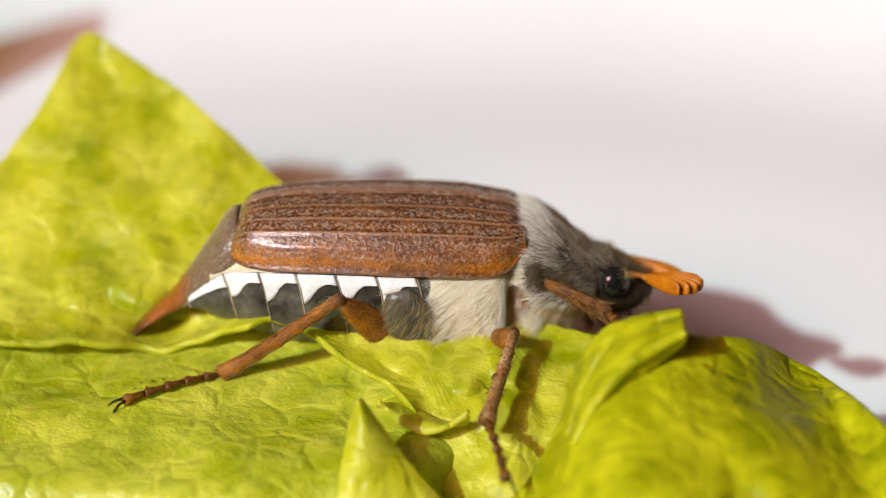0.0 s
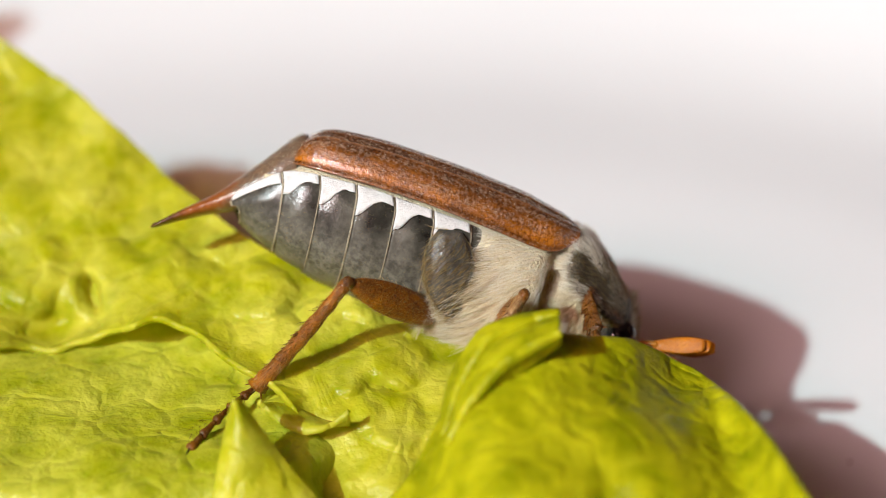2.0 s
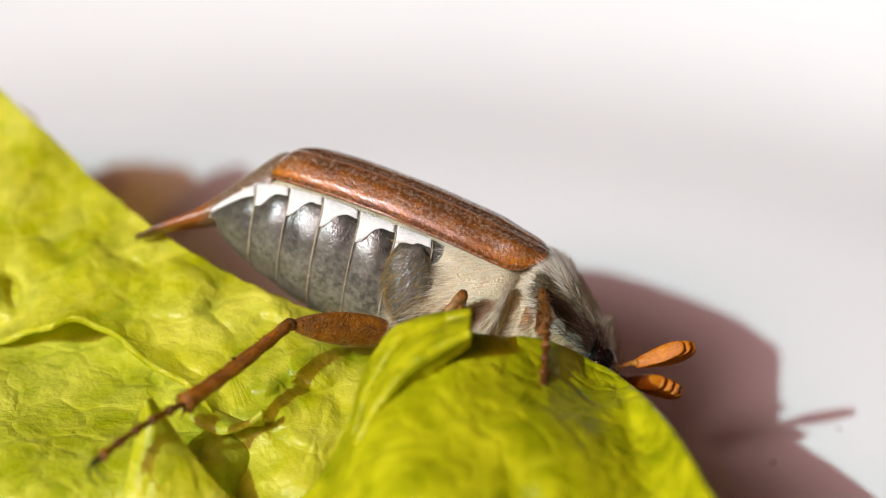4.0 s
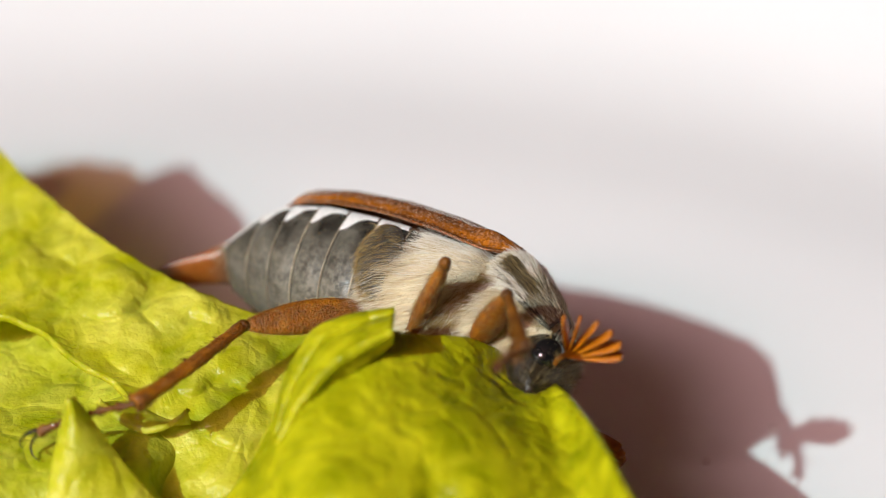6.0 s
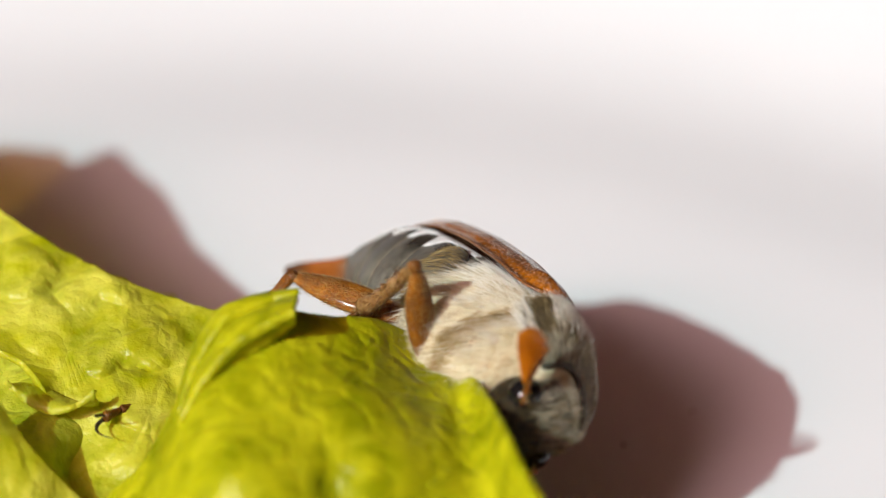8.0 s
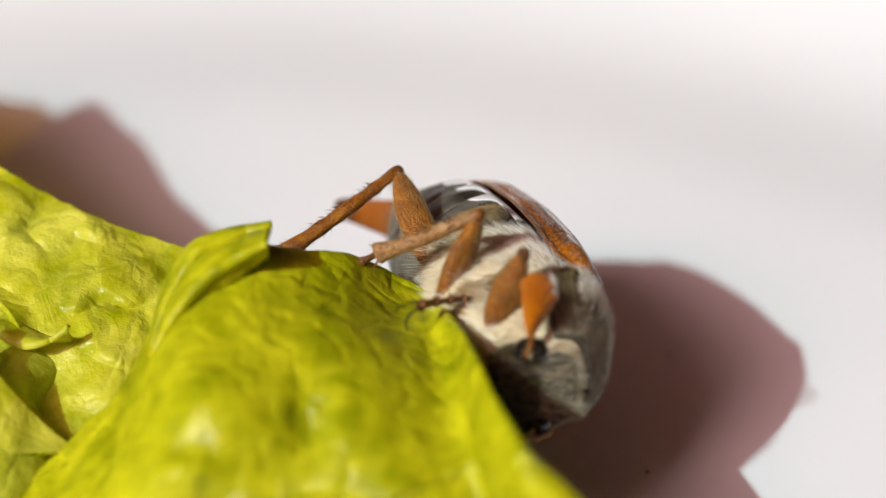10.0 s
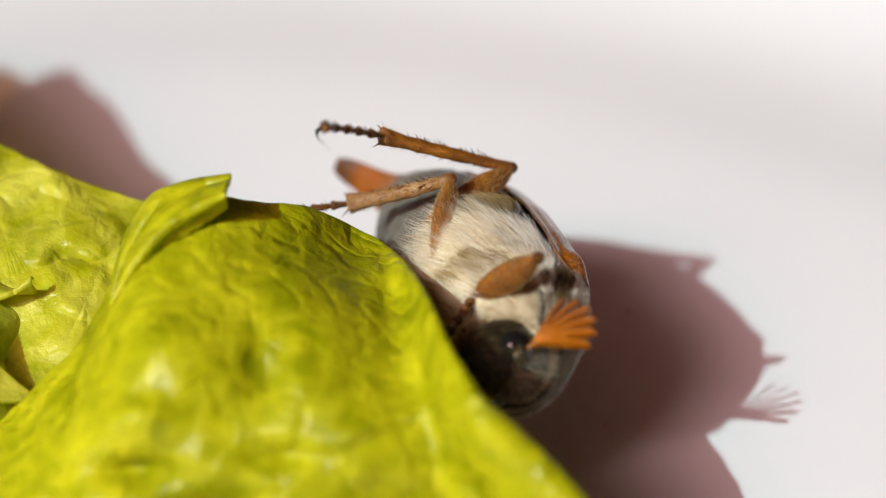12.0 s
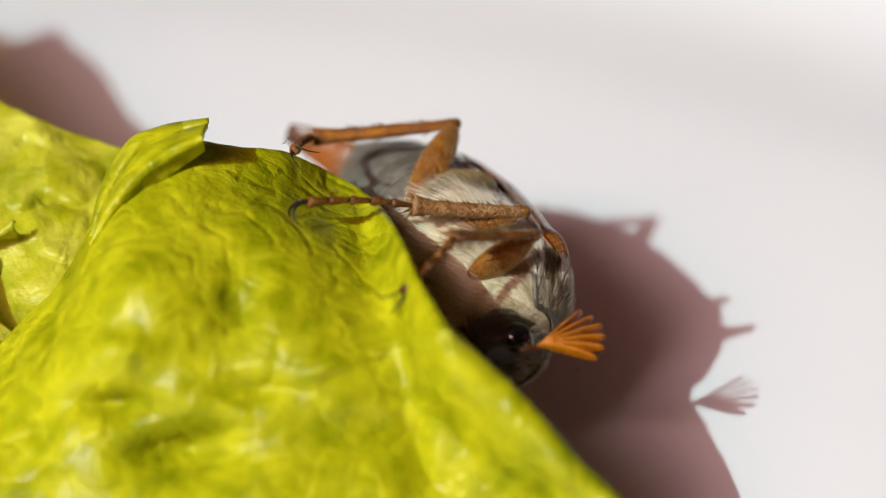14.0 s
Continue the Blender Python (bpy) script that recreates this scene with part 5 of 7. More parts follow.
    walk(parts["right_hind_femur"], [
        (0, at(1.10, -3.00, -4.40, -3.6, -41.8, -143.6)),
        (0.5, at(1.10, -3.00, -4.40, 5.0, -21.6, -159.6)),
        (1, at(1.10, -3.00, -4.40, -32.9, -48.4, -99.2)),
        (1.2, at(1.10, -3.00, -4.40, -18.5, -37.5, -120.0)),
        (1.5, at(1.10, -3.00, -4.40, -7.5, -12.6, -145.1)),
        (2, at(1.10, -3.00, -4.40, -7.8, 1.8, -141.4)),
        (2.5, at(1.10, -3.00, -4.40, -7.8, -3.0, -138.6)),
        (3, at(1.10, -3.00, -4.40, -7.9, 4.8, -139.1)),
        (3.5, at(1.10, -3.00, -4.40, -8.5, 7.8, -144.7)),
        (3.7, at(1.10, -3.00, -4.40, -8.2, 13.3, -143.2)),
        (4, at(1.10, -3.00, -4.40, -7.2, 18.9, -139.8)),
        (4.5, at(1.10, -3.00, -4.40, -5.0, 29.1, -134.4)),
        (5, at(1.10, -3.00, -4.40, -2.8, 40.1, -130.4)),
        (5.5, at(1.10, -3.00, -4.40, -2.1, 51.3, -129.5)),
        (5.8, at(1.10, -3.00, -4.40, -3.8, 57.8, -131.5)),
        (6, at(1.10, -3.00, -4.40, -20.6, 52.9, -151.9)),
        (6.2, at(1.10, -3.00, -4.40, 5.2, 15.1, -109.6)),
        (6.5, at(1.10, -3.00, -4.40, -10.3, 16.1, -163.2)),
        (7, at(1.10, -3.00, -4.40, -6.1, 29.0, -152.1)),
        (7.5, at(1.10, -3.00, -4.40, -7.7, 43.0, -154.8)),
        (8, at(1.10, -3.00, -4.40, -9.7, 35.2, -158.1)),
        (8.5, at(1.10, -3.00, -4.40, -9.3, 31.0, -157.4)),
        (9, at(1.10, -3.00, -4.40, -8.7, 20.8, -155.9)),
        (9.5, at(1.10, -3.00, -4.40, -8.3, 8.6, -154.4)),
        (10, at(1.10, -3.00, -4.40, -8.2, -1.6, -153.3)),
        (10.5, at(1.10, -3.00, -4.40, -8.3, -5.9, -152.8)),
        (11, at(1.10, -3.00, -4.40, -7.5, -6.0, -160.8)),
        (11.5, at(1.10, -3.00, -4.40, -8.2, -9.0, -154.9)),
        (11.8, at(1.10, -3.00, -4.40, -13.6, -30.6, -139.4)),
        (12, at(1.10, -3.00, -4.40, -15.2, -44.3, -136.8)),
        (12.2, at(1.10, -3.00, -4.40, -30.4, -38.0, -113.8)),
        (12.5, at(1.10, -3.00, -4.40, -27.6, 2.6, -122.7)),
        (12.8, at(1.10, -3.00, -4.40, -26.6, -13.4, -132.8)),
        (13, at(1.10, -3.00, -4.40, -25.3, -18.5, -137.5)),
        (13.5, at(1.10, -3.00, -4.40, -23.1, -23.9, -143.6)),
        (14, at(1.10, -3.00, -4.40, -23.7, -28.4, -142.1))])
    walk(parts["right_hind_tibia"], [
        (0, at(-3.10, -6.09, 0.27, -12.9, 37.1, 171.1)),
        (0.5, at(-5.00, -5.27, -1.82, 5.6, 12.9, -147.6)),
        (1, at(0.36, -7.59, 0.83, 8.3, 34.0, -140.9)),
        (1.2, at(-1.68, -7.81, -0.14, -35.1, 55.3, 161.0)),
        (1.5, at(-4.51, -6.90, -2.87, -62.1, 56.7, 128.6)),
        (2, at(-4.37, -7.36, -4.62, -66.9, 54.8, 122.9)),
        (2.5, at(-4.15, -7.62, -4.04, -61.0, 52.2, 130.2)),
        (3, at(-4.18, -7.56, -4.99, 32.7, 60.0, -125.7)),
        (3.5, at(-4.56, -7.00, -5.36, 35.7, 46.7, -122.0)),
        (3.7, at(-4.35, -7.08, -6.01, 36.1, 45.9, -121.5)),
        (4, at(-3.96, -7.28, -6.67, 37.7, 50.2, -119.3)),
        (4.5, at(-3.18, -7.37, -7.81, 40.1, 57.3, -116.3)),
        (5, at(-2.37, -7.08, -8.91, 42.2, 64.4, -113.9)),
        (5.5, at(-1.68, -6.38, -9.86, 43.3, 71.5, -112.8)),
        (5.8, at(-1.38, -5.80, -10.32, 42.3, 75.6, -113.8)),
        (6, at(-2.62, -4.99, -9.98, 50.1, 81.7, -105.9)),
        (6.2, at(-1.17, -9.36, -6.23, -96.5, 32.4, 105.1)),
        (6.5, at(-5.34, -4.94, -6.34, -160.4, 66.1, 28.6)),
        (7, at(-4.32, -5.86, -7.79, 160.0, 56.7, -15.9)),
        (7.5, at(-3.53, -5.17, -9.18, -175.0, 54.2, 14.3)),
        (8, at(-4.20, -5.13, -8.44, -110.9, 58.8, 88.1)),
        (8.5, at(-4.44, -5.31, -8.00, -114.5, 59.8, 83.9)),
        (9, at(-4.88, -5.67, -6.89, -123.9, 61.5, 73.0)),
        (9.5, at(-5.14, -5.98, -5.45, -136.4, 62.4, 58.9)),
        (10, at(-5.15, -6.15, -4.21, -147.1, 62.0, 46.9)),
        (10.5, at(-5.09, -6.18, -3.69, -151.3, 61.5, 42.0)),
        (11, at(-5.47, -5.29, -3.67, -142.4, 68.5, 51.9)),
        (11.5, at(-5.16, -5.93, -3.31, -118.2, 69.4, 77.8)),
        (11.8, at(-3.47, -6.92, -0.83, -97.0, 76.0, 99.9)),
        (12, at(-2.55, -6.43, 0.49, -177.1, 87.5, 19.5)),
        (12.2, at(-1.13, -8.04, -0.09, -30.9, 81.9, 165.8)),
        (12.5, at(-2.67, -8.89, -4.72, -132.4, 63.8, 62.4)),
        (12.8, at(-3.53, -8.00, -2.77, -109.6, 62.8, 87.9)),
        (13, at(-3.79, -7.49, -2.18, -105.1, 62.9, 93.0)),
        (13.5, at(-4.05, -6.80, -1.57, -85.9, 53.7, 115.3)),
        (14, at(-3.76, -6.78, -1.08, -79.0, 56.2, 123.8))])
    walk(parts["right_hind_tarsus"], [
        (0, at(-9.72, -5.06, -4.80, -6.3, -4.2, -150.3)),
        (0.5, at(-11.91, -9.66, -3.69, -6.6, -13.5, -148.6)),
        (1, at(-5.05, -11.98, -3.87, -17.5, 33.2, 157.0)),
        (1.2, at(-6.19, -6.25, -7.04, 9.9, 34.3, -155.8)),
        (1.5, at(-7.38, -3.30, -9.89, 18.9, 37.2, -140.4)),
        (2, at(-7.00, -3.30, -11.48, 24.0, 43.1, -132.4)),
        (2.5, at(-7.47, -3.69, -10.68, 25.7, 34.5, -129.7)),
        (3, at(-6.63, -10.97, -12.26, 33.8, 33.8, -115.5)),
        (3.5, at(-7.61, -11.90, -11.47, 33.2, 30.7, -116.5)),
        (3.7, at(-7.40, -12.07, -12.04, 27.5, 35.2, -127.0)),
        (4, at(-6.59, -11.97, -13.12, 28.6, 39.6, -125.2)),
        (4.5, at(-5.19, -11.44, -14.87, 30.6, 46.9, -122.2)),
        (5, at(-3.84, -10.39, -16.49, -27.2, 35.8, 158.3)),
        (5.5, at(-2.71, -8.83, -17.83, -25.1, 35.0, 162.0)),
        (5.8, at(-2.22, -7.70, -18.46, -23.8, 34.7, 164.1)),
        (6, at(-2.96, -6.16, -18.30, -22.9, 20.8, 166.2)),
        (6.2, at(-3.02, -2.52, -10.73, -65.1, 74.9, 116.4)),
        (6.5, at(-2.34, -3.31, -14.02, 68.7, 78.6, -108.7)),
        (7, at(0.12, -7.12, -14.81, 39.9, 80.7, -138.0)),
        (7.5, at(1.23, -3.96, -15.99, -111.0, 85.6, 71.0)),
        (8, at(-4.06, -0.78, -15.62, 134.4, 76.3, -44.2)),
        (8.5, at(-3.99, -1.10, -15.26, 134.4, 76.3, -44.2)),
        (9, at(-3.71, -1.84, -14.27, 134.4, 76.3, -44.2)),
        (9.5, at(-3.13, -2.65, -12.89, 134.4, 76.3, -44.2)),
        (10, at(-2.45, -3.26, -11.62, 134.4, 76.3, -44.2)),
        (10.5, at(-2.11, -3.50, -11.07, 134.4, 76.3, -44.2)),
        (11, at(-3.57, -2.87, -11.49, 134.4, 76.3, -44.2)),
        (11.5, at(-4.54, -3.05, -11.17, 134.4, 76.3, -44.2)),
        (11.8, at(-3.82, -4.92, -8.98, 179.1, 57.7, 3.5)),
        (12, at(-2.21, -6.31, -7.91, 164.9, 59.5, -13.2)),
        (12.2, at(-2.28, -7.75, -8.40, 123.6, 69.2, -58.4)),
        (12.5, at(-0.96, -5.60, -12.26, 166.8, 42.3, -8.5)),
        (12.8, at(-3.39, -4.16, -10.24, 166.8, 42.3, -8.5)),
        (13, at(-3.99, -3.66, -9.65, 166.8, 42.3, -8.5)),
        (13.5, at(-6.18, -2.30, -8.33, 166.8, 42.3, -8.5)),
        (14, at(-6.36, -2.90, -8.05, 166.8, 42.3, -8.5))])
    walk(parts["left_hind_femur"], [
        (0, at(1.30, 2.60, -4.40, 6.2, -27.2, 121.0)),
        (0.5, at(1.30, 2.60, -4.40, 5.7, -29.2, 111.6)),
        (1, at(1.30, 2.60, -4.40, 5.6, -29.2, 111.0)),
        (1.2, at(1.30, 2.60, -4.40, 5.8, -28.7, 113.9)),
        (1.5, at(1.30, 2.60, -4.40, 6.2, -27.5, 119.9)),
        (2, at(1.30, 2.60, -4.40, 6.5, -25.2, 128.3)),
        (2.5, at(1.30, 2.60, -4.40, 6.6, -24.8, 129.5)),
        (3, at(1.30, 2.60, -4.40, 6.3, -26.7, 123.0)),
        (3.5, at(1.30, 2.60, -4.40, 5.8, -28.9, 113.1)),
        (3.7, at(1.30, 2.60, -4.40, 5.6, -29.3, 110.6)),
        (4, at(1.30, 2.60, -4.40, 5.6, -29.4, 110.2)),
        (4.5, at(1.30, 2.60, -4.40, 6.1, -27.9, 117.8)),
        (5, at(1.30, 2.60, -4.40, 6.5, -25.6, 127.1)),
        (5.5, at(1.30, 2.60, -4.40, 6.6, -24.7, 129.9)),
        (5.8, at(1.30, 2.60, -4.40, 6.5, -25.4, 127.7)),
        (6, at(1.30, 2.60, -4.40, 6.4, -26.2, 124.8)),
        (6.2, at(1.30, 2.60, -4.40, 6.2, -23.4, 123.2)),
        (6.5, at(1.30, 2.60, -4.40, 5.9, -17.9, 122.3)),
        (6.8, at(1.30, 2.60, -4.40, 5.8, -10.8, 124.6)),
        (7, at(1.30, 2.60, -4.40, 5.8, -5.4, 127.8)),
        (7.5, at(1.30, 2.60, -4.40, 6.2, 7.7, 137.6)),
        (8, at(1.30, 2.60, -4.40, 6.6, 19.2, 144.5)),
        (14, at(1.30, 2.60, -4.40, 6.6, 19.2, 144.5))])
    walk(parts["left_hind_tibia"], [
        (0, at(-1.63, 7.48, -1.47, 8.3, 40.4, 168.7)),
        (0.5, at(-0.76, 7.80, -1.28, 9.3, 46.5, 165.9)),
        (1, at(-0.70, 7.81, -1.27, 9.3, 46.9, 165.7)),
        (1.2, at(-0.98, 7.73, -1.32, 9.0, 45.0, 166.7)),
        (1.5, at(-1.53, 7.52, -1.45, 8.4, 41.0, 168.4)),
        (2, at(-2.29, 7.14, -1.67, 7.7, 35.7, 170.5)),
        (2.5, at(-2.40, 7.08, -1.71, 7.6, 34.9, 170.7)),
        (3, at(-1.81, 7.40, -1.52, 8.1, 39.1, 169.2)),
        (3.5, at(-0.90, 7.75, -1.31, 9.1, 45.6, 166.4)),
        (3.7, at(-0.66, 7.82, -1.27, 9.4, 47.3, 165.5)),
        (4, at(-0.62, 7.83, -1.26, 9.4, 47.5, 165.4)),
        (4.5, at(-1.34, 7.60, -1.40, 8.6, 42.4, 167.8)),
        (5, at(-2.18, 7.20, -1.64, 7.8, 36.4, 170.2)),
        (5.5, at(-2.43, 7.06, -1.73, 7.6, 34.7, 170.8)),
        (5.8, at(-2.24, 7.17, -1.66, 7.7, 36.0, 170.3)),
        (6, at(-1.98, 7.31, -1.57, 7.9, 37.9, 169.6)),
        (6.2, at(-1.92, 7.51, -1.86, 8.4, 41.6, 168.8)),
        (6.5, at(-1.96, 7.75, -2.44, 9.2, 46.6, 167.8)),
        (6.8, at(-2.27, 7.77, -3.21, 9.8, 49.7, 167.5)),
        (7, at(-2.61, 7.63, -3.80, 10.0, 50.5, 167.9)),
        (7.5, at(-3.38, 6.88, -5.26, 10.0, 50.6, 169.6)),
        (8, at(-3.62, 6.11, -6.51, 10.5, 52.8, 170.5)),
        (14, at(-3.62, 6.11, -6.51, 10.5, 52.8, 170.5))])
    walk(parts["left_hind_tarsus"], [
        (0, at(-7.61, 8.68, -6.65, 6.7, 17.7, 154.8)),
        (0.5, at(-6.10, 9.14, -7.09, 6.8, 20.5, 150.2)),
        (1, at(-6.00, 9.16, -7.12, 6.8, 20.6, 149.8)),
        (1.2, at(-6.48, 9.03, -6.98, 6.8, 19.8, 151.4)),
        (1.5, at(-7.45, 8.73, -6.70, 6.7, 18.0, 154.3)),
        (2, at(-8.70, 8.22, -6.34, 6.6, 15.7, 158.0)),
        (2.5, at(-8.87, 8.14, -6.29, 6.6, 15.3, 158.6)),
        (3, at(-7.91, 8.56, -6.57, 6.7, 17.1, 155.7)),
        (3.5, at(-6.34, 9.07, -7.02, 6.8, 20.0, 150.9)),
        (3.7, at(-5.91, 9.18, -7.14, 6.8, 20.8, 149.6)),
        (4, at(-5.85, 9.20, -7.16, 6.8, 20.9, 149.4)),
        (4.5, at(-7.12, 8.84, -6.79, 6.7, 18.6, 153.3)),
        (5, at(-8.52, 8.30, -6.39, 6.6, 16.0, 157.5)),
        (5.5, at(-8.93, 8.11, -6.28, 6.6, 15.2, 158.7)),
        (5.8, at(-8.62, 8.26, -6.36, 6.6, 15.8, 157.8)),
        (6, at(-8.18, 8.45, -6.49, 6.7, 16.6, 156.5)),
        (6.2, at(-7.79, 8.67, -7.17, 6.7, 17.8, 156.0)),
        (6.5, at(-7.33, 8.91, -8.25, 6.8, 19.2, 156.0)),
        (6.8, at(-7.33, 8.89, -9.30, 6.8, 19.8, 157.4)),
        (7, at(-7.59, 8.70, -9.97, 6.8, 19.6, 159.1)),
        (7.5, at(-8.38, 7.79, -11.44, 6.7, 18.4, 163.9)),
        (8, at(-8.39, 6.91, -12.88, 6.6, 18.0, 167.5)),
        (14, at(-8.39, 6.91, -12.88, 6.6, 18.0, 167.5))])
    walk(parts["right_mid_femur"], [
        (0, at(4.60, -2.20, -4.90, 2.4, -34.9, -63.5)),
        (0.5, at(4.60, -2.20, -4.90, 10.9, -22.2, -81.1)),
        (1, at(4.60, -2.20, -4.90, 12.1, -16.1, -84.7)),
        (1.2, at(4.60, -2.20, -4.90, 11.6, -24.0, -83.3)),
        (1.5, at(4.60, -2.20, -4.90, 9.4, -39.6, -79.2)),
        (2, at(4.60, -2.20, -4.90, 12.3, -30.7, -84.2)),
        (2.5, at(4.60, -2.20, -4.90, 14.8, -34.6, -88.7)),
        (3, at(4.60, -2.20, -4.90, 13.3, -31.1, -86.1)),
        (3.5, at(4.60, -2.20, -4.90, 19.8, -32.2, -98.4)),
        (3.7, at(4.60, -2.20, -4.90, 19.5, -34.4, -97.9)),
        (4, at(4.60, -2.20, -4.90, 17.4, -35.9, -94.2)),
        (4.5, at(4.60, -2.20, -4.90, 13.0, -37.1, -86.8)),
        (5, at(4.60, -2.20, -4.90, 7.4, -35.2, -77.4)),
        (5.5, at(4.60, -2.20, -4.90, 1.5, -29.6, -66.3)),
        (5.8, at(4.60, -2.20, -4.90, -1.8, -24.7, -59.2)),
        (6, at(4.60, -2.20, -4.90, 0.3, -19.5, -64.8)),
        (6.2, at(4.60, -2.20, -4.90, 2.7, -7.4, -74.9)),
        (6.5, at(4.60, -2.20, -4.90, 5.8, -25.6, -85.6)),
        (7, at(4.60, -2.20, -4.90, 8.3, -17.6, -92.3)),
        (7.5, at(4.60, -2.20, -4.90, 6.5, -2.4, -82.5)),
        (8, at(4.60, -2.20, -4.90, 6.5, 0.3, -78.2)),
        (8.5, at(4.60, -2.20, -4.90, 6.5, -1.6, -77.9)),
        (9, at(4.60, -2.20, -4.90, 6.4, -6.1, -77.1)),
        (9.5, at(4.60, -2.20, -4.90, 6.3, -11.4, -76.2)),
        (10, at(4.60, -2.20, -4.90, 6.1, -15.9, -75.3)),
        (10.5, at(4.60, -2.20, -4.90, 6.0, -17.8, -75.0)),
        (11, at(4.60, -2.20, -4.90, 7.8, -8.8, -82.9)),
        (11.5, at(4.60, -2.20, -4.90, 10.7, -9.6, -100.8)),
        (11.8, at(4.60, -2.20, -4.90, 16.8, -12.9, -131.5)),
        (12, at(4.60, -2.20, -4.90, 19.2, -9.8, -144.0)),
        (12.2, at(4.60, -2.20, -4.90, 19.0, -9.8, -142.7)),
        (12.5, at(4.60, -2.20, -4.90, 17.7, -9.5, -134.8)),
        (12.8, at(4.60, -2.20, -4.90, 1.9, -27.5, -88.0)),
        (13, at(4.60, -2.20, -4.90, -8.0, -24.8, -65.7)),
        (13.5, at(4.60, -2.20, -4.90, -11.2, -25.9, -58.2)),
        (14, at(4.60, -2.20, -4.90, -9.3, -42.6, -61.6))])
    walk(parts["right_mid_tibia"], [
        (0, at(6.72, -6.46, -1.58, -5.9, 24.0, -106.0)),
        (0.5, at(5.43, -7.51, -2.71, -10.1, 31.4, -115.1)),
        (1, at(5.11, -7.75, -3.29, -9.4, 28.3, -113.6)),
        (1.2, at(5.22, -7.46, -2.54, -11.2, 31.6, -117.3)),
        (1.5, at(5.44, -6.59, -1.20, -19.5, 53.0, -129.3)),
        (2, at(5.11, -7.16, -1.94, -130.0, 54.7, 109.2)),
        (2.5, at(4.70, -6.97, -1.60, -117.1, 62.8, 124.2)),
        (3, at(4.94, -7.15, -1.90, -126.3, 44.9, 113.0)),
        (3.5, at(3.88, -7.05, -1.81, -123.8, 51.3, 116.4)),
        (3.7, at(3.94, -6.94, -1.62, -12.5, 58.6, -122.2)),
        (4, at(4.25, -6.88, -1.50, -115.2, 51.9, 124.5)),
        (4.5, at(4.86, -6.82, -1.40, -117.5, 39.7, 121.3)),
        (5, at(5.63, -6.82, -1.55, -117.9, 26.4, 120.6)),
        (5.5, at(6.62, -6.82, -2.04, -117.5, 13.1, 121.7)),
        (5.8, at(7.30, -6.72, -2.47, -117.3, 5.4, 122.7)),
        (6, at(6.93, -7.15, -2.96, -117.6, 2.8, 119.3)),
        (6.2, at(6.10, -7.75, -4.15, -117.7, 1.4, 117.5)),
        (6.5, at(5.00, -7.42, -2.40, -116.0, 18.8, 126.8)),
        (7, at(4.38, -7.72, -3.15, -111.7, 24.7, 138.3)),
        (7.5, at(5.36, -7.95, -4.66, -112.5, 19.9, 136.2)),
        (8, at(5.78, -7.88, -4.93, -110.6, 11.7, 143.1)),
        (8.5, at(5.81, -7.87, -4.74, -110.7, 15.4, 142.9)),
        (9, at(5.89, -7.82, -4.29, -110.9, 24.1, 142.1)),
        (9.5, at(5.96, -7.72, -3.75, -111.4, 34.5, 141.1)),
        (10, at(6.01, -7.60, -3.31, -112.1, 43.2, 140.1)),
        (10.5, at(6.03, -7.53, -3.13, -112.5, 46.8, 139.6)),
        (11, at(5.30, -7.89, -4.02, -120.7, 46.2, 128.2)),
        (11.5, at(3.53, -7.82, -3.94, -119.5, 44.1, 130.0)),
        (11.8, at(0.86, -6.44, -3.61, -118.9, 39.2, 130.8)),
        (12, at(-0.02, -5.56, -3.91, -118.0, 34.3, 132.4)),
        (12.2, at(0.05, -5.67, -3.92, -113.5, 42.1, 139.5)),
        (12.5, at(0.57, -6.26, -3.94, -114.1, 52.4, 138.8)),
        (12.8, at(4.78, -7.34, -2.22, -71.3, 62.9, -171.7)),
        (13, at(6.76, -7.00, -2.47, -166.2, 72.5, 89.2)),
        (13.5, at(7.35, -6.64, -2.37, -131.3, 57.7, 127.1)),
        (14, at(6.63, -5.95, -0.97, -136.0, 72.8, 122.0))])
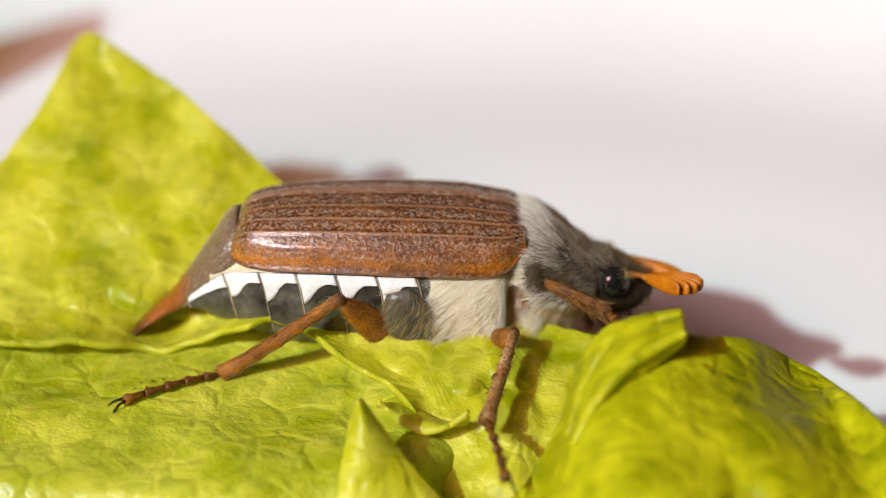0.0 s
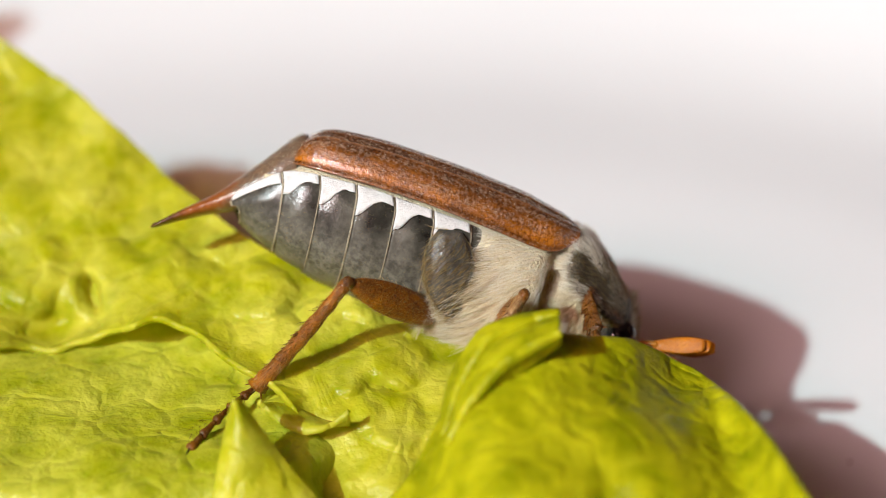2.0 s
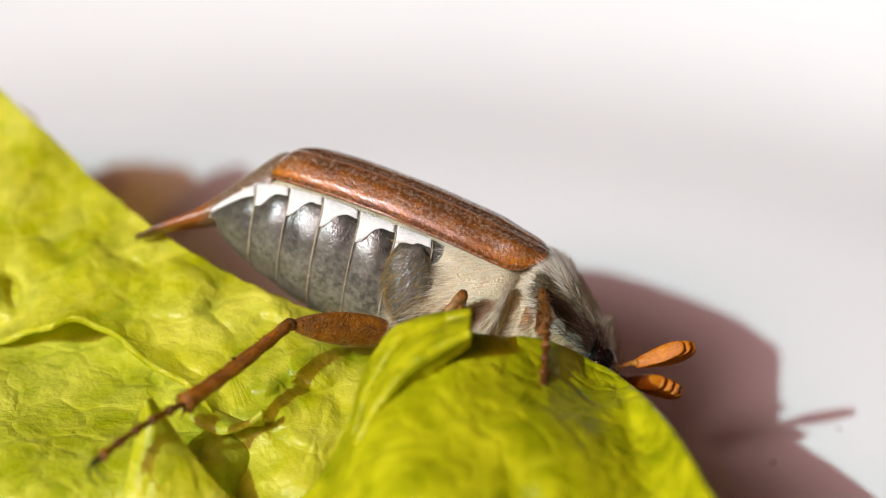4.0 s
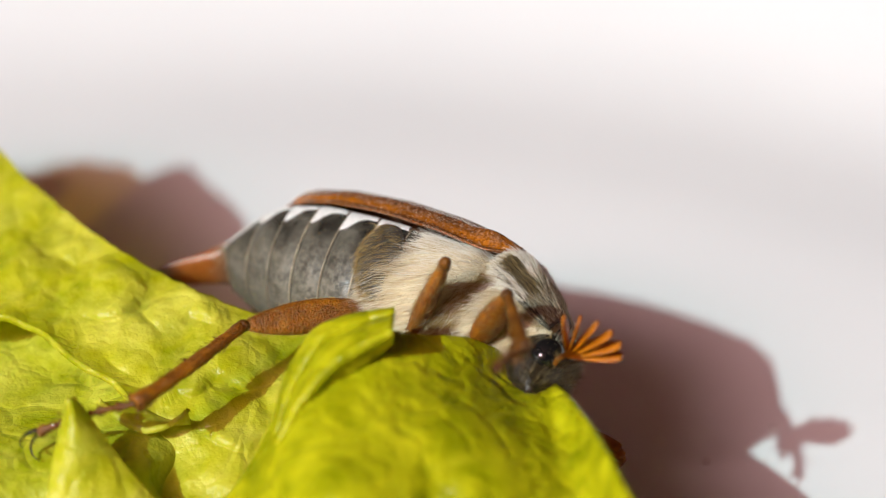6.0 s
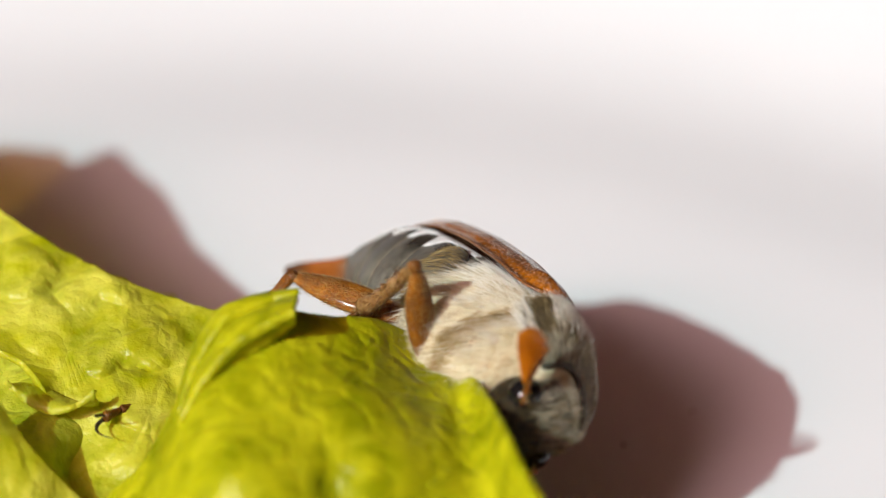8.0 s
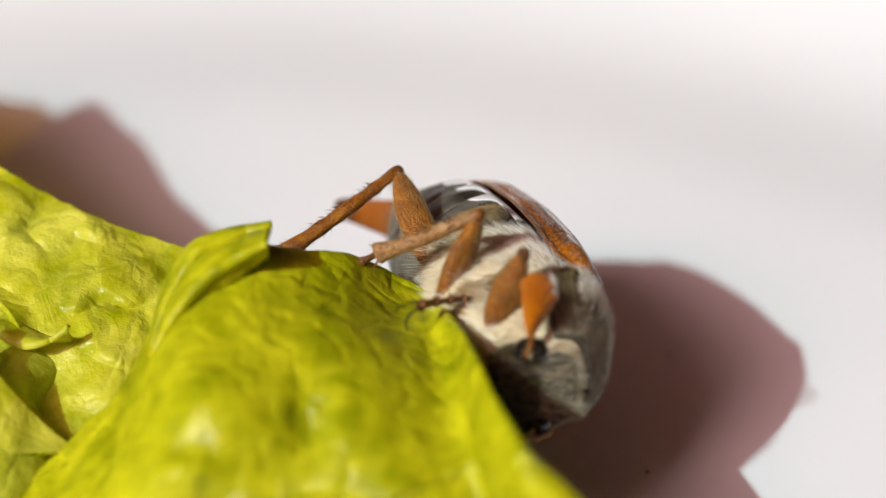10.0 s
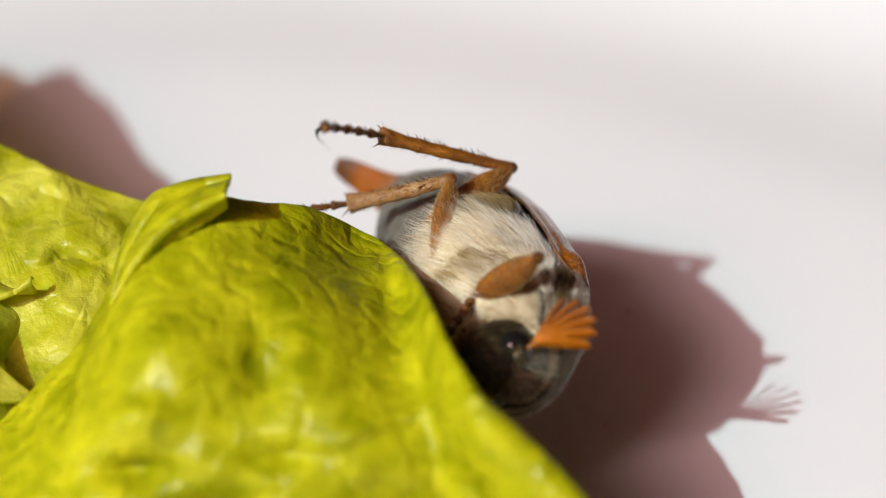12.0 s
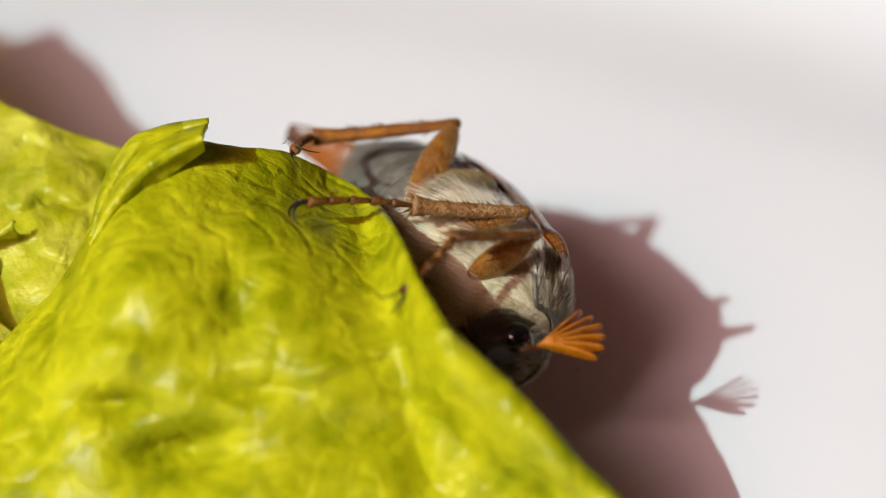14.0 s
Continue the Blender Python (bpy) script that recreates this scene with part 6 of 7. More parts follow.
    walk(parts["right_mid_tarsus"], [
        (0, at(5.05, -12.25, -4.26, -1.6, -2.4, -82.0)),
        (0.5, at(3.05, -12.61, -6.15, -0.9, -7.1, -91.0)),
        (1, at(2.79, -13.07, -6.42, 0.0, -5.3, -99.1)),
        (1.2, at(2.64, -12.46, -6.00, -1.2, 26.1, -105.6)),
        (1.5, at(2.92, -9.66, -6.47, -5.0, 35.7, -113.0)),
        (2, at(3.85, -3.56, -7.32, 1.9, 39.7, -101.8)),
        (2.5, at(3.01, -4.48, -7.47, 2.3, 28.7, -101.0)),
        (3, at(3.11, -2.85, -6.56, 7.1, 49.1, -93.4)),
        (3.5, at(2.05, -3.35, -6.96, 5.5, 39.0, -95.7)),
        (3.7, at(2.11, -9.85, -7.26, 2.9, 45.6, -99.7)),
        (4, at(1.94, -3.53, -6.69, 4.7, 53.2, -97.3)),
        (4.5, at(2.22, -2.48, -5.62, 10.8, 61.2, -90.0)),
        (5, at(2.62, -1.74, -4.49, 19.8, 68.8, -80.1)),
        (5.5, at(3.25, -1.35, -3.53, 35.1, 75.6, -64.1)),
        (5.8, at(3.75, -1.19, -3.09, 50.2, 78.9, -48.6)),
        (6, at(3.70, -1.40, -3.29, -25.7, 89.0, -124.6)),
        (6.2, at(3.05, -1.90, -4.31, 38.9, 84.0, -60.0)),
        (6.5, at(1.26, -2.42, -4.52, 31.8, 72.6, -67.2)),
        (7, at(-0.10, -3.73, -5.91, 44.6, 59.6, -53.3)),
        (7.5, at(0.88, -3.65, -6.90, 73.7, 60.0, -19.9)),
        (8, at(0.61, -4.00, -6.27, -168.1, 66.1, 103.9)),
        (8.5, at(0.74, -4.03, -6.49, -168.1, 66.1, 103.9)),
        (9, at(1.13, -4.12, -6.98, -168.1, 66.1, 103.9)),
        (9.5, at(1.72, -4.31, -7.49, -168.1, 66.1, 103.9)),
        (10, at(2.32, -4.51, -7.83, -168.1, 66.1, 103.9)),
        (10.5, at(2.59, -4.60, -7.94, -168.1, 66.1, 103.9)),
        (11, at(2.48, -4.30, -8.78, -168.1, 66.1, 103.9)),
        (11.5, at(0.48, -4.18, -8.53, -168.1, 66.1, 103.9)),
        (11.8, at(-2.49, -2.57, -7.78, -168.1, 66.1, 103.9)),
        (12, at(-3.69, -1.53, -7.63, -168.1, 66.1, 103.9)),
        (12.2, at(-3.67, -2.49, -8.34, 84.2, 45.7, -12.9)),
        (12.5, at(-2.46, -3.61, -9.17, 79.5, 44.6, -19.6)),
        (12.8, at(1.81, -7.78, -8.10, -20.0, 75.2, -125.1)),
        (13, at(6.79, -5.01, -8.76, -110.0, 78.4, 143.4)),
        (13.5, at(5.22, -3.82, -7.95, -109.4, 83.2, 144.0)),
        (14, at(5.60, -4.30, -7.28, -111.8, 76.9, 141.5))])
    walk(parts["left_mid_femur"], [
        (0, at(4.60, 2.20, -4.90, 3.1, -30.4, 86.3)),
        (0.5, at(4.60, 2.20, -4.90, 4.3, -30.3, 96.4)),
        (1, at(4.60, 2.20, -4.90, 5.2, -29.4, 106.4)),
        (1.2, at(4.60, 2.20, -4.90, 5.4, -29.2, 108.1)),
        (1.5, at(4.60, 2.20, -4.90, 5.3, -29.3, 107.2)),
        (2, at(4.60, 2.20, -4.90, 4.5, -30.2, 98.3)),
        (2.5, at(4.60, 2.20, -4.90, 3.2, -30.4, 87.4)),
        (3, at(4.60, 2.20, -4.90, 2.9, -30.4, 85.3)),
        (3.5, at(4.60, 2.20, -4.90, 4.0, -30.4, 94.0)),
        (3.7, at(4.60, 2.20, -4.90, 4.5, -30.2, 98.8)),
        (4, at(4.60, 2.20, -4.90, 5.1, -29.6, 104.9)),
        (4.5, at(4.60, 2.20, -4.90, 5.4, -29.2, 108.0)),
        (5, at(4.60, 2.20, -4.90, 4.7, -30.0, 100.6)),
        (5.5, at(4.60, 2.20, -4.90, 3.4, -30.5, 89.1)),
        (5.8, at(4.60, 2.20, -4.90, 2.9, -30.4, 85.1)),
        (6, at(4.60, 2.20, -4.90, 2.9, -30.4, 84.7)),
        (6.2, at(4.60, 2.20, -4.90, 3.3, -25.6, 90.0)),
        (6.5, at(4.60, 2.20, -4.90, 4.1, -16.2, 100.6)),
        (6.8, at(4.60, 2.20, -4.90, 4.8, -4.5, 111.4)),
        (7, at(4.60, 2.20, -4.90, 5.2, 3.8, 117.4)),
        (7.5, at(4.60, 2.20, -4.90, 6.1, 23.8, 127.1)),
        (8, at(4.60, 2.20, -4.90, 7.7, 40.3, 135.0)),
        (14, at(4.60, 2.20, -4.90, 7.7, 40.3, 135.0))])
    walk(parts["left_mid_tibia"], [
        (0, at(4.91, 6.93, -2.12, 7.2, 61.6, 101.9)),
        (0.5, at(4.07, 6.92, -2.12, 9.1, 58.9, 118.6)),
        (1, at(3.25, 6.80, -2.20, 9.6, 54.7, 131.6)),
        (1.2, at(3.11, 6.76, -2.22, 9.6, 53.9, 133.5)),
        (1.5, at(3.18, 6.78, -2.21, 9.6, 54.3, 132.6)),
        (2, at(3.92, 6.90, -2.13, 9.3, 58.2, 121.3)),
        (2.5, at(4.82, 6.94, -2.11, 7.5, 61.4, 103.8)),
        (3, at(4.99, 6.93, -2.12, 6.9, 61.7, 100.0)),
        (3.5, at(4.27, 6.93, -2.12, 8.8, 59.7, 114.9)),
        (3.7, at(3.87, 6.90, -2.14, 9.4, 58.0, 122.0)),
        (4, at(3.37, 6.82, -2.18, 9.6, 55.4, 129.9)),
        (4.5, at(3.12, 6.77, -2.21, 9.6, 53.9, 133.4)),
        (5, at(3.73, 6.88, -2.15, 9.5, 57.3, 124.5)),
        (5.5, at(4.67, 6.94, -2.11, 7.9, 61.0, 106.9)),
        (5.8, at(5.01, 6.93, -2.12, 6.8, 61.8, 99.7)),
        (6, at(5.04, 6.93, -2.12, 6.7, 61.8, 99.0)),
        (6.2, at(4.60, 7.16, -2.53, 9.0, 63.5, 110.2)),
        (6.5, at(3.62, 7.39, -3.37, 12.1, 63.4, 131.9)),
        (6.8, at(2.60, 7.30, -4.47, 12.7, 60.5, 150.6)),
        (7, at(2.08, 7.07, -5.26, 12.2, 58.5, 159.7)),
        (7.5, at(1.56, 6.21, -7.12, 11.0, 55.5, 176.2)),
        (8, at(1.63, 5.17, -8.46, 9.3, 52.8, -170.5)),
        (14, at(1.63, 5.17, -8.46, 9.3, 52.8, -170.5))])
    walk(parts["left_mid_tarsus"], [
        (0, at(4.29, 9.87, -7.66, 5.3, 21.0, 116.2)),
        (0.5, at(2.52, 9.78, -7.52, 5.9, 19.3, 125.3)),
        (1, at(0.83, 9.52, -7.34, 6.2, 17.4, 132.9)),
        (1.2, at(0.56, 9.46, -7.30, 6.2, 17.1, 134.0)),
        (1.5, at(0.69, 9.49, -7.32, 6.2, 17.3, 133.5)),
        (2, at(2.20, 9.74, -7.49, 5.9, 18.9, 126.8)),
        (2.5, at(4.10, 9.87, -7.64, 5.4, 20.9, 117.3)),
        (3, at(4.47, 9.87, -7.67, 5.2, 21.2, 115.2)),
        (3.5, at(2.94, 9.81, -7.56, 5.7, 19.7, 123.2)),
        (3.7, at(2.11, 9.73, -7.48, 5.9, 18.8, 127.2)),
        (4, at(1.07, 9.56, -7.37, 6.1, 17.7, 131.8)),
        (4.5, at(0.57, 9.46, -7.31, 6.2, 17.1, 134.0)),
        (5, at(1.80, 9.69, -7.45, 6.0, 18.5, 128.6)),
        (5.5, at(3.79, 9.86, -7.62, 5.5, 20.6, 118.9)),
        (5.8, at(4.50, 9.87, -7.67, 5.2, 21.2, 115.0)),
        (6, at(4.57, 9.87, -7.67, 5.2, 21.3, 114.7)),
        (6.2, at(3.63, 9.80, -8.17, 5.8, 24.2, 121.1)),
        (6.5, at(1.74, 9.49, -9.00, 6.6, 27.5, 133.2)),
        (6.8, at(-0.10, 8.82, -9.95, 7.2, 29.9, 145.0)),
        (7, at(-1.01, 8.21, -10.63, 7.4, 31.4, 151.7)),
        (7.5, at(-2.00, 6.45, -12.31, 7.8, 36.2, 165.9)),
        (8, at(-2.13, 4.54, -13.47, 7.8, 40.6, 180.0)),
        (14, at(-2.13, 4.54, -13.47, 7.8, 40.6, 180.0))])
    walk(parts["right_front_femur"], [
        (0, at(8.20, -2.00, -3.40, -3.6, -66.1, -115.7)),
        (0.5, at(8.20, -2.00, -3.40, -64.9, -38.5, -43.7)),
        (1, at(8.20, -2.00, -3.40, -46.5, -47.5, -70.3)),
        (1.2, at(8.20, -2.00, -3.40, -36.3, -55.3, -83.3)),
        (1.5, at(8.20, -2.00, -3.40, -22.3, -63.7, -99.4)),
        (2, at(8.20, -2.00, -3.40, -14.3, -82.2, -107.7)),
        (2.5, at(8.20, -2.00, -3.40, 1.1, -84.6, -123.2)),
        (3, at(8.20, -2.00, -3.40, -43.3, -33.8, -76.7)),
        (3.5, at(8.20, -2.00, -3.40, -34.3, -56.0, -89.3)),
        (3.7, at(8.20, -2.00, -3.40, -20.9, -69.4, -104.3)),
        (4, at(8.20, -2.00, -3.40, -23.4, -67.6, -101.6)),
        (4.5, at(8.20, -2.00, -3.40, -31.8, -56.2, -92.1)),
        (5, at(8.20, -2.00, -3.40, -39.3, -39.1, -82.0)),
        (5.5, at(8.20, -2.00, -3.40, -44.2, -21.0, -72.4)),
        (5.8, at(8.20, -2.00, -3.40, -45.8, -10.4, -66.6)),
        (6, at(8.20, -2.00, -3.40, -47.1, -6.4, -57.6)),
        (6.2, at(8.20, -2.00, -3.40, -45.7, -13.1, -65.6)),
        (6.5, at(8.20, -2.00, -3.40, -29.9, -40.9, -98.7)),
        (7, at(8.20, -2.00, -3.40, -28.0, -52.3, -101.3)),
        (7.5, at(8.20, -2.00, -3.40, 34.3, -46.5, -178.2)),
        (8, at(8.20, -2.00, -3.40, 20.3, -37.9, -157.6)),
        (8.5, at(8.20, -2.00, -3.40, 13.5, -38.6, -146.7)),
        (9, at(8.20, -2.00, -3.40, -2.3, -36.2, -121.0)),
        (9.5, at(8.20, -2.00, -3.40, -16.5, -26.9, -94.2)),
        (10, at(8.20, -2.00, -3.40, -23.4, -15.9, -75.6)),
        (10.5, at(8.20, -2.00, -3.40, -25.0, -10.8, -68.5)),
        (11, at(8.20, -2.00, -3.40, -29.7, -20.6, -51.4)),
        (11.5, at(8.20, -2.00, -3.40, -27.3, -13.7, -59.3)),
        (11.8, at(8.20, -2.00, -3.40, -29.5, -10.4, -49.2)),
        (12, at(8.20, -2.00, -3.40, -28.4, -12.8, -54.5)),
        (12.2, at(8.20, -2.00, -3.40, -27.5, -8.6, -59.1)),
        (12.5, at(8.20, -2.00, -3.40, -25.4, -17.2, -68.8)),
        (12.8, at(8.20, -2.00, -3.40, -23.8, -19.2, -73.9)),
        (13, at(8.20, -2.00, -3.40, -21.8, -21.6, -79.4)),
        (13.5, at(8.20, -2.00, -3.40, -26.3, -11.7, -64.1)),
        (14, at(8.20, -2.00, -3.40, -27.1, -11.8, -60.2))])
    walk(parts["right_front_tibia"], [
        (0, at(7.36, -3.75, 0.99, 3.1, 21.0, -15.0)),
        (0.5, at(10.92, -4.59, -0.41, -4.4, -9.9, -81.5)),
        (1, at(9.30, -5.05, 0.14, -4.9, -2.1, -77.2)),
        (1.2, at(8.52, -4.72, 0.54, -2.5, 18.5, -60.8)),
        (1.5, at(7.85, -4.10, 0.90, 0.9, 41.3, -54.1)),
        (2, at(8.00, -2.62, 1.36, -4.5, 44.8, -62.0)),
        (2.5, at(7.95, -2.38, 1.38, -8.2, 42.9, -67.4)),
        (3, at(9.12, -5.88, -0.73, -8.2, 42.9, -67.4)),
        (3.5, at(8.23, -4.68, 0.58, -11.2, 27.4, -72.5)),
        (3.7, at(7.78, -3.64, 1.09, -11.2, 27.4, -72.5)),
        (4, at(7.83, -3.79, 1.04, -11.2, 27.4, -72.5)),
        (4.5, at(8.10, -4.67, 0.59, -11.2, 27.4, -72.5)),
        (5, at(8.72, -5.69, -0.38, -11.2, 27.4, -72.5)),
        (5.5, at(9.55, -6.27, -1.68, -11.2, 27.4, -72.5)),
        (5.8, at(10.07, -6.33, -2.53, -11.2, 27.4, -72.5)),
        (6, at(10.76, -6.03, -2.86, 32.2, 45.9, -5.8)),
        (6.2, at(10.13, -6.26, -2.31, 32.2, 45.9, -5.8)),
        (6.5, at(7.65, -5.59, -0.26, 106.4, 21.8, 100.2)),
        (7, at(7.63, -4.88, 0.40, 116.3, 39.7, 119.1)),
        (7.5, at(4.90, -2.10, 0.08, 116.1, 9.6, 118.6)),
        (8, at(4.70, -3.44, -0.45, 117.7, 9.0, 128.8)),
        (8.5, at(5.07, -4.06, -0.40, 117.8, 9.0, 129.1)),
        (9, at(6.21, -5.32, -0.57, 117.9, 9.0, 129.6)),
        (9.5, at(7.88, -6.27, -1.23, 118.0, 9.1, 130.3)),
        (10, at(9.35, -6.47, -2.09, 118.1, 9.1, 130.8)),
        (10.5, at(9.93, -6.39, -2.50, 118.1, 9.1, 131.0)),
        (11, at(11.00, -5.51, -1.71, 114.9, 10.0, 112.0)),
        (11.5, at(10.58, -6.01, -2.26, 113.4, 19.8, 106.3)),
        (11.8, at(11.29, -5.57, -2.54, 117.9, 15.1, 121.2)),
        (12, at(10.92, -5.81, -2.34, 119.6, 13.8, 128.0)),
        (12.2, at(10.63, -6.07, -2.68, 119.8, 21.4, 128.7)),
        (12.5, at(9.86, -6.27, -1.98, 103.2, 51.5, 101.9)),
        (12.8, at(9.45, -6.36, -1.82, 69.9, 63.6, 63.1)),
        (13, at(9.02, -6.39, -1.63, 51.7, 68.9, 43.3)),
        (13.5, at(10.26, -6.23, -2.43, 53.4, 68.0, 45.2)),
        (14, at(10.54, -6.08, -2.42, 63.3, 76.5, 55.5))])
    walk(parts["right_front_tarsus"], [
        (0, at(12.05, -5.01, -0.87, -0.3, 8.3, -63.1)),
        (0.5, at(11.68, -9.66, 0.48, -2.3, 17.1, -72.0)),
        (1, at(10.44, -10.12, 0.33, 3.4, 23.9, -55.7)),
        (1.2, at(10.93, -9.02, -1.10, -3.0, 16.4, -74.3)),
        (1.5, at(10.14, -7.26, -2.53, -5.5, 17.5, -82.6)),
        (2, at(9.73, -5.87, -2.31, -4.6, 32.8, -80.7)),
        (2.5, at(9.41, -5.90, -2.16, 7.5, 44.2, -61.5)),
        (3, at(10.58, -9.40, -4.27, 7.5, 44.2, -61.5)),
        (3.5, at(9.62, -9.09, -1.81, 7.5, 44.2, -61.5)),
        (3.7, at(9.17, -8.04, -1.30, 7.5, 44.2, -61.5)),
        (4, at(9.22, -8.20, -1.35, 7.5, 44.2, -61.5)),
        (4.5, at(9.49, -9.08, -1.80, 7.5, 44.2, -61.5)),
        (5, at(10.11, -10.10, -2.77, 7.5, 44.2, -61.5)),
        (5.5, at(10.94, -10.67, -4.07, 7.5, 44.2, -61.5)),
        (5.8, at(11.46, -10.74, -4.92, 7.5, 44.2, -61.5)),
        (6, at(14.35, -6.39, -6.60, 7.5, 44.2, -61.5)),
        (6.2, at(13.73, -6.62, -6.05, 7.5, 44.2, -61.5)),
        (6.5, at(6.80, -0.83, -2.19, 14.4, 63.2, -53.1)),
        (7, at(5.68, -1.38, -2.92, 22.6, 51.1, -43.3)),
        (7.5, at(2.44, 2.40, -0.78, 19.6, 53.7, -47.1)),
        (8, at(1.48, 0.56, -1.26, 23.9, 60.6, -42.1)),
        (8.5, at(1.83, -0.07, -1.22, 23.9, 60.6, -42.1)),
        (9, at(2.93, -1.37, -1.38, 23.9, 60.6, -42.1)),
        (9.5, at(4.57, -2.35, -2.05, 23.9, 60.6, -42.1)),
        (10, at(5.99, -2.59, -2.91, 23.9, 60.6, -42.1)),
        (10.5, at(6.56, -2.52, -3.33, 23.9, 60.6, -42.1)),
        (11, at(9.09, -0.76, -2.61, 62.9, 22.7, 11.5)),
        (11.5, at(9.21, -1.31, -4.02, 55.5, 35.6, -3.6)),
        (11.8, at(8.68, -1.28, -3.89, 63.1, 24.4, 11.5)),
        (12, at(7.81, -1.83, -3.58, 65.7, 28.0, 17.3)),
        (12.2, at(7.61, -2.30, -4.58, 60.2, 35.3, 6.9)),
        (12.5, at(9.19, -3.11, -6.05, 56.9, 39.0, 1.4)),
        (12.8, at(10.50, -4.29, -6.48, 66.2, 40.0, 16.0)),
        (13, at(10.38, -5.10, -6.48, 78.0, 36.3, 35.1)),
        (13.5, at(11.63, -4.85, -7.25, 78.1, 46.2, 35.3)),
        (14, at(11.23, -5.07, -7.47, 82.2, 38.2, 41.2))])
    walk(parts["left_front_femur"], [
        (0, at(8.20, 2.00, -3.40, 0.5, -21.6, 67.3)),
        (0.5, at(8.20, 2.00, -3.40, 0.5, -21.6, 67.3)),
        (1, at(8.20, 2.00, -3.40, -0.7, -19.9, 57.9)),
        (1.2, at(8.20, 2.00, -3.40, -1.2, -19.1, 53.8)),
        (1.5, at(8.20, 2.00, -3.40, -1.7, -18.1, 49.5)),
        (2, at(8.20, 2.00, -3.40, -1.8, -17.8, 48.7)),
        (2.5, at(8.20, 2.00, -3.40, -1.0, -19.5, 55.7)),
        (3, at(8.20, 2.00, -3.40, 0.3, -21.4, 65.8)),
        (3.5, at(8.20, 2.00, -3.40, 0.6, -21.7, 68.3)),
        (3.7, at(8.20, 2.00, -3.40, 0.3, -21.4, 65.9)),
        (4, at(8.20, 2.00, -3.40, -0.4, -20.4, 60.0)),
        (4.5, at(8.20, 2.00, -3.40, -1.5, -18.3, 50.7)),
        (5, at(8.20, 2.00, -3.40, -1.8, -17.7, 48.2)),
        (5.5, at(8.20, 2.00, -3.40, -1.2, -19.1, 53.7)),
        (5.8, at(8.20, 2.00, -3.40, -0.4, -20.3, 59.9)),
        (6, at(8.20, 2.00, -3.40, 0.1, -21.1, 64.1)),
        (6.2, at(8.20, 2.00, -3.40, 0.8, -15.2, 69.8)),
        (6.5, at(8.20, 2.00, -3.40, 1.3, -4.1, 75.2)),
        (6.8, at(8.20, 2.00, -3.40, 1.5, 8.4, 77.4)),
        (7, at(8.20, 2.00, -3.40, 1.7, 16.8, 78.3)),
        (7.5, at(8.20, 2.00, -3.40, 2.6, 35.6, 84.4)),
        (8, at(8.20, 2.00, -3.40, 5.2, 49.0, 99.5)),
        (14, at(8.20, 2.00, -3.40, 5.2, 49.0, 99.5))])
    walk(parts["left_front_tibia"], [
        (0, at(9.85, 5.95, -1.71, -8.9, 60.4, 12.7)),
        (0.5, at(9.85, 5.95, -1.71, -8.9, 60.5, 12.7)),
        (1, at(10.50, 5.66, -1.83, -7.9, 53.2, 9.6)),
        (1.2, at(10.76, 5.51, -1.90, -7.5, 50.1, 8.6)),
        (1.5, at(11.04, 5.33, -1.97, -7.2, 46.7, 7.6)),
        (2, at(11.09, 5.29, -1.99, -7.1, 46.0, 7.4)),
        (2.5, at(10.65, 5.58, -1.87, -7.7, 51.5, 9.0)),
        (3, at(9.95, 5.91, -1.72, -8.7, 59.3, 12.2)),
        (3.5, at(9.78, 5.97, -1.70, -9.0, 61.2, 13.2)),
        (3.7, at(9.95, 5.91, -1.72, -8.7, 59.4, 12.2)),
        (4, at(10.36, 5.74, -1.80, -8.1, 54.9, 10.2)),
        (4.5, at(10.97, 5.38, -1.95, -7.3, 47.6, 7.9)),
        (5, at(11.12, 5.27, -2.00, -7.1, 45.6, 7.3)),
        (5.5, at(10.77, 5.51, -1.90, -7.5, 50.0, 8.6)),
        (5.8, at(10.36, 5.73, -1.80, -8.1, 54.8, 10.2)),
        (6, at(10.08, 5.86, -1.75, -8.5, 58.0, 11.5)),
        (6.2, at(9.73, 6.17, -2.19, -10.5, 66.8, 13.7)),
        (6.5, at(9.37, 6.44, -3.07, -16.1, 79.1, 19.6)),
        (6.8, at(9.19, 6.44, -4.07, 27.1, 88.5, 96.7)),
        (7, at(9.10, 6.31, -4.73, 55.2, 83.2, 180.0)),
        (7.5, at(8.56, 5.72, -6.08, 13.5, 63.9, -171.9)),
        (8, at(7.70, 4.98, -6.87, 7.9, 44.7, -171.9)),
        (14, at(7.70, 4.98, -6.87, 7.9, 44.7, -171.9))])
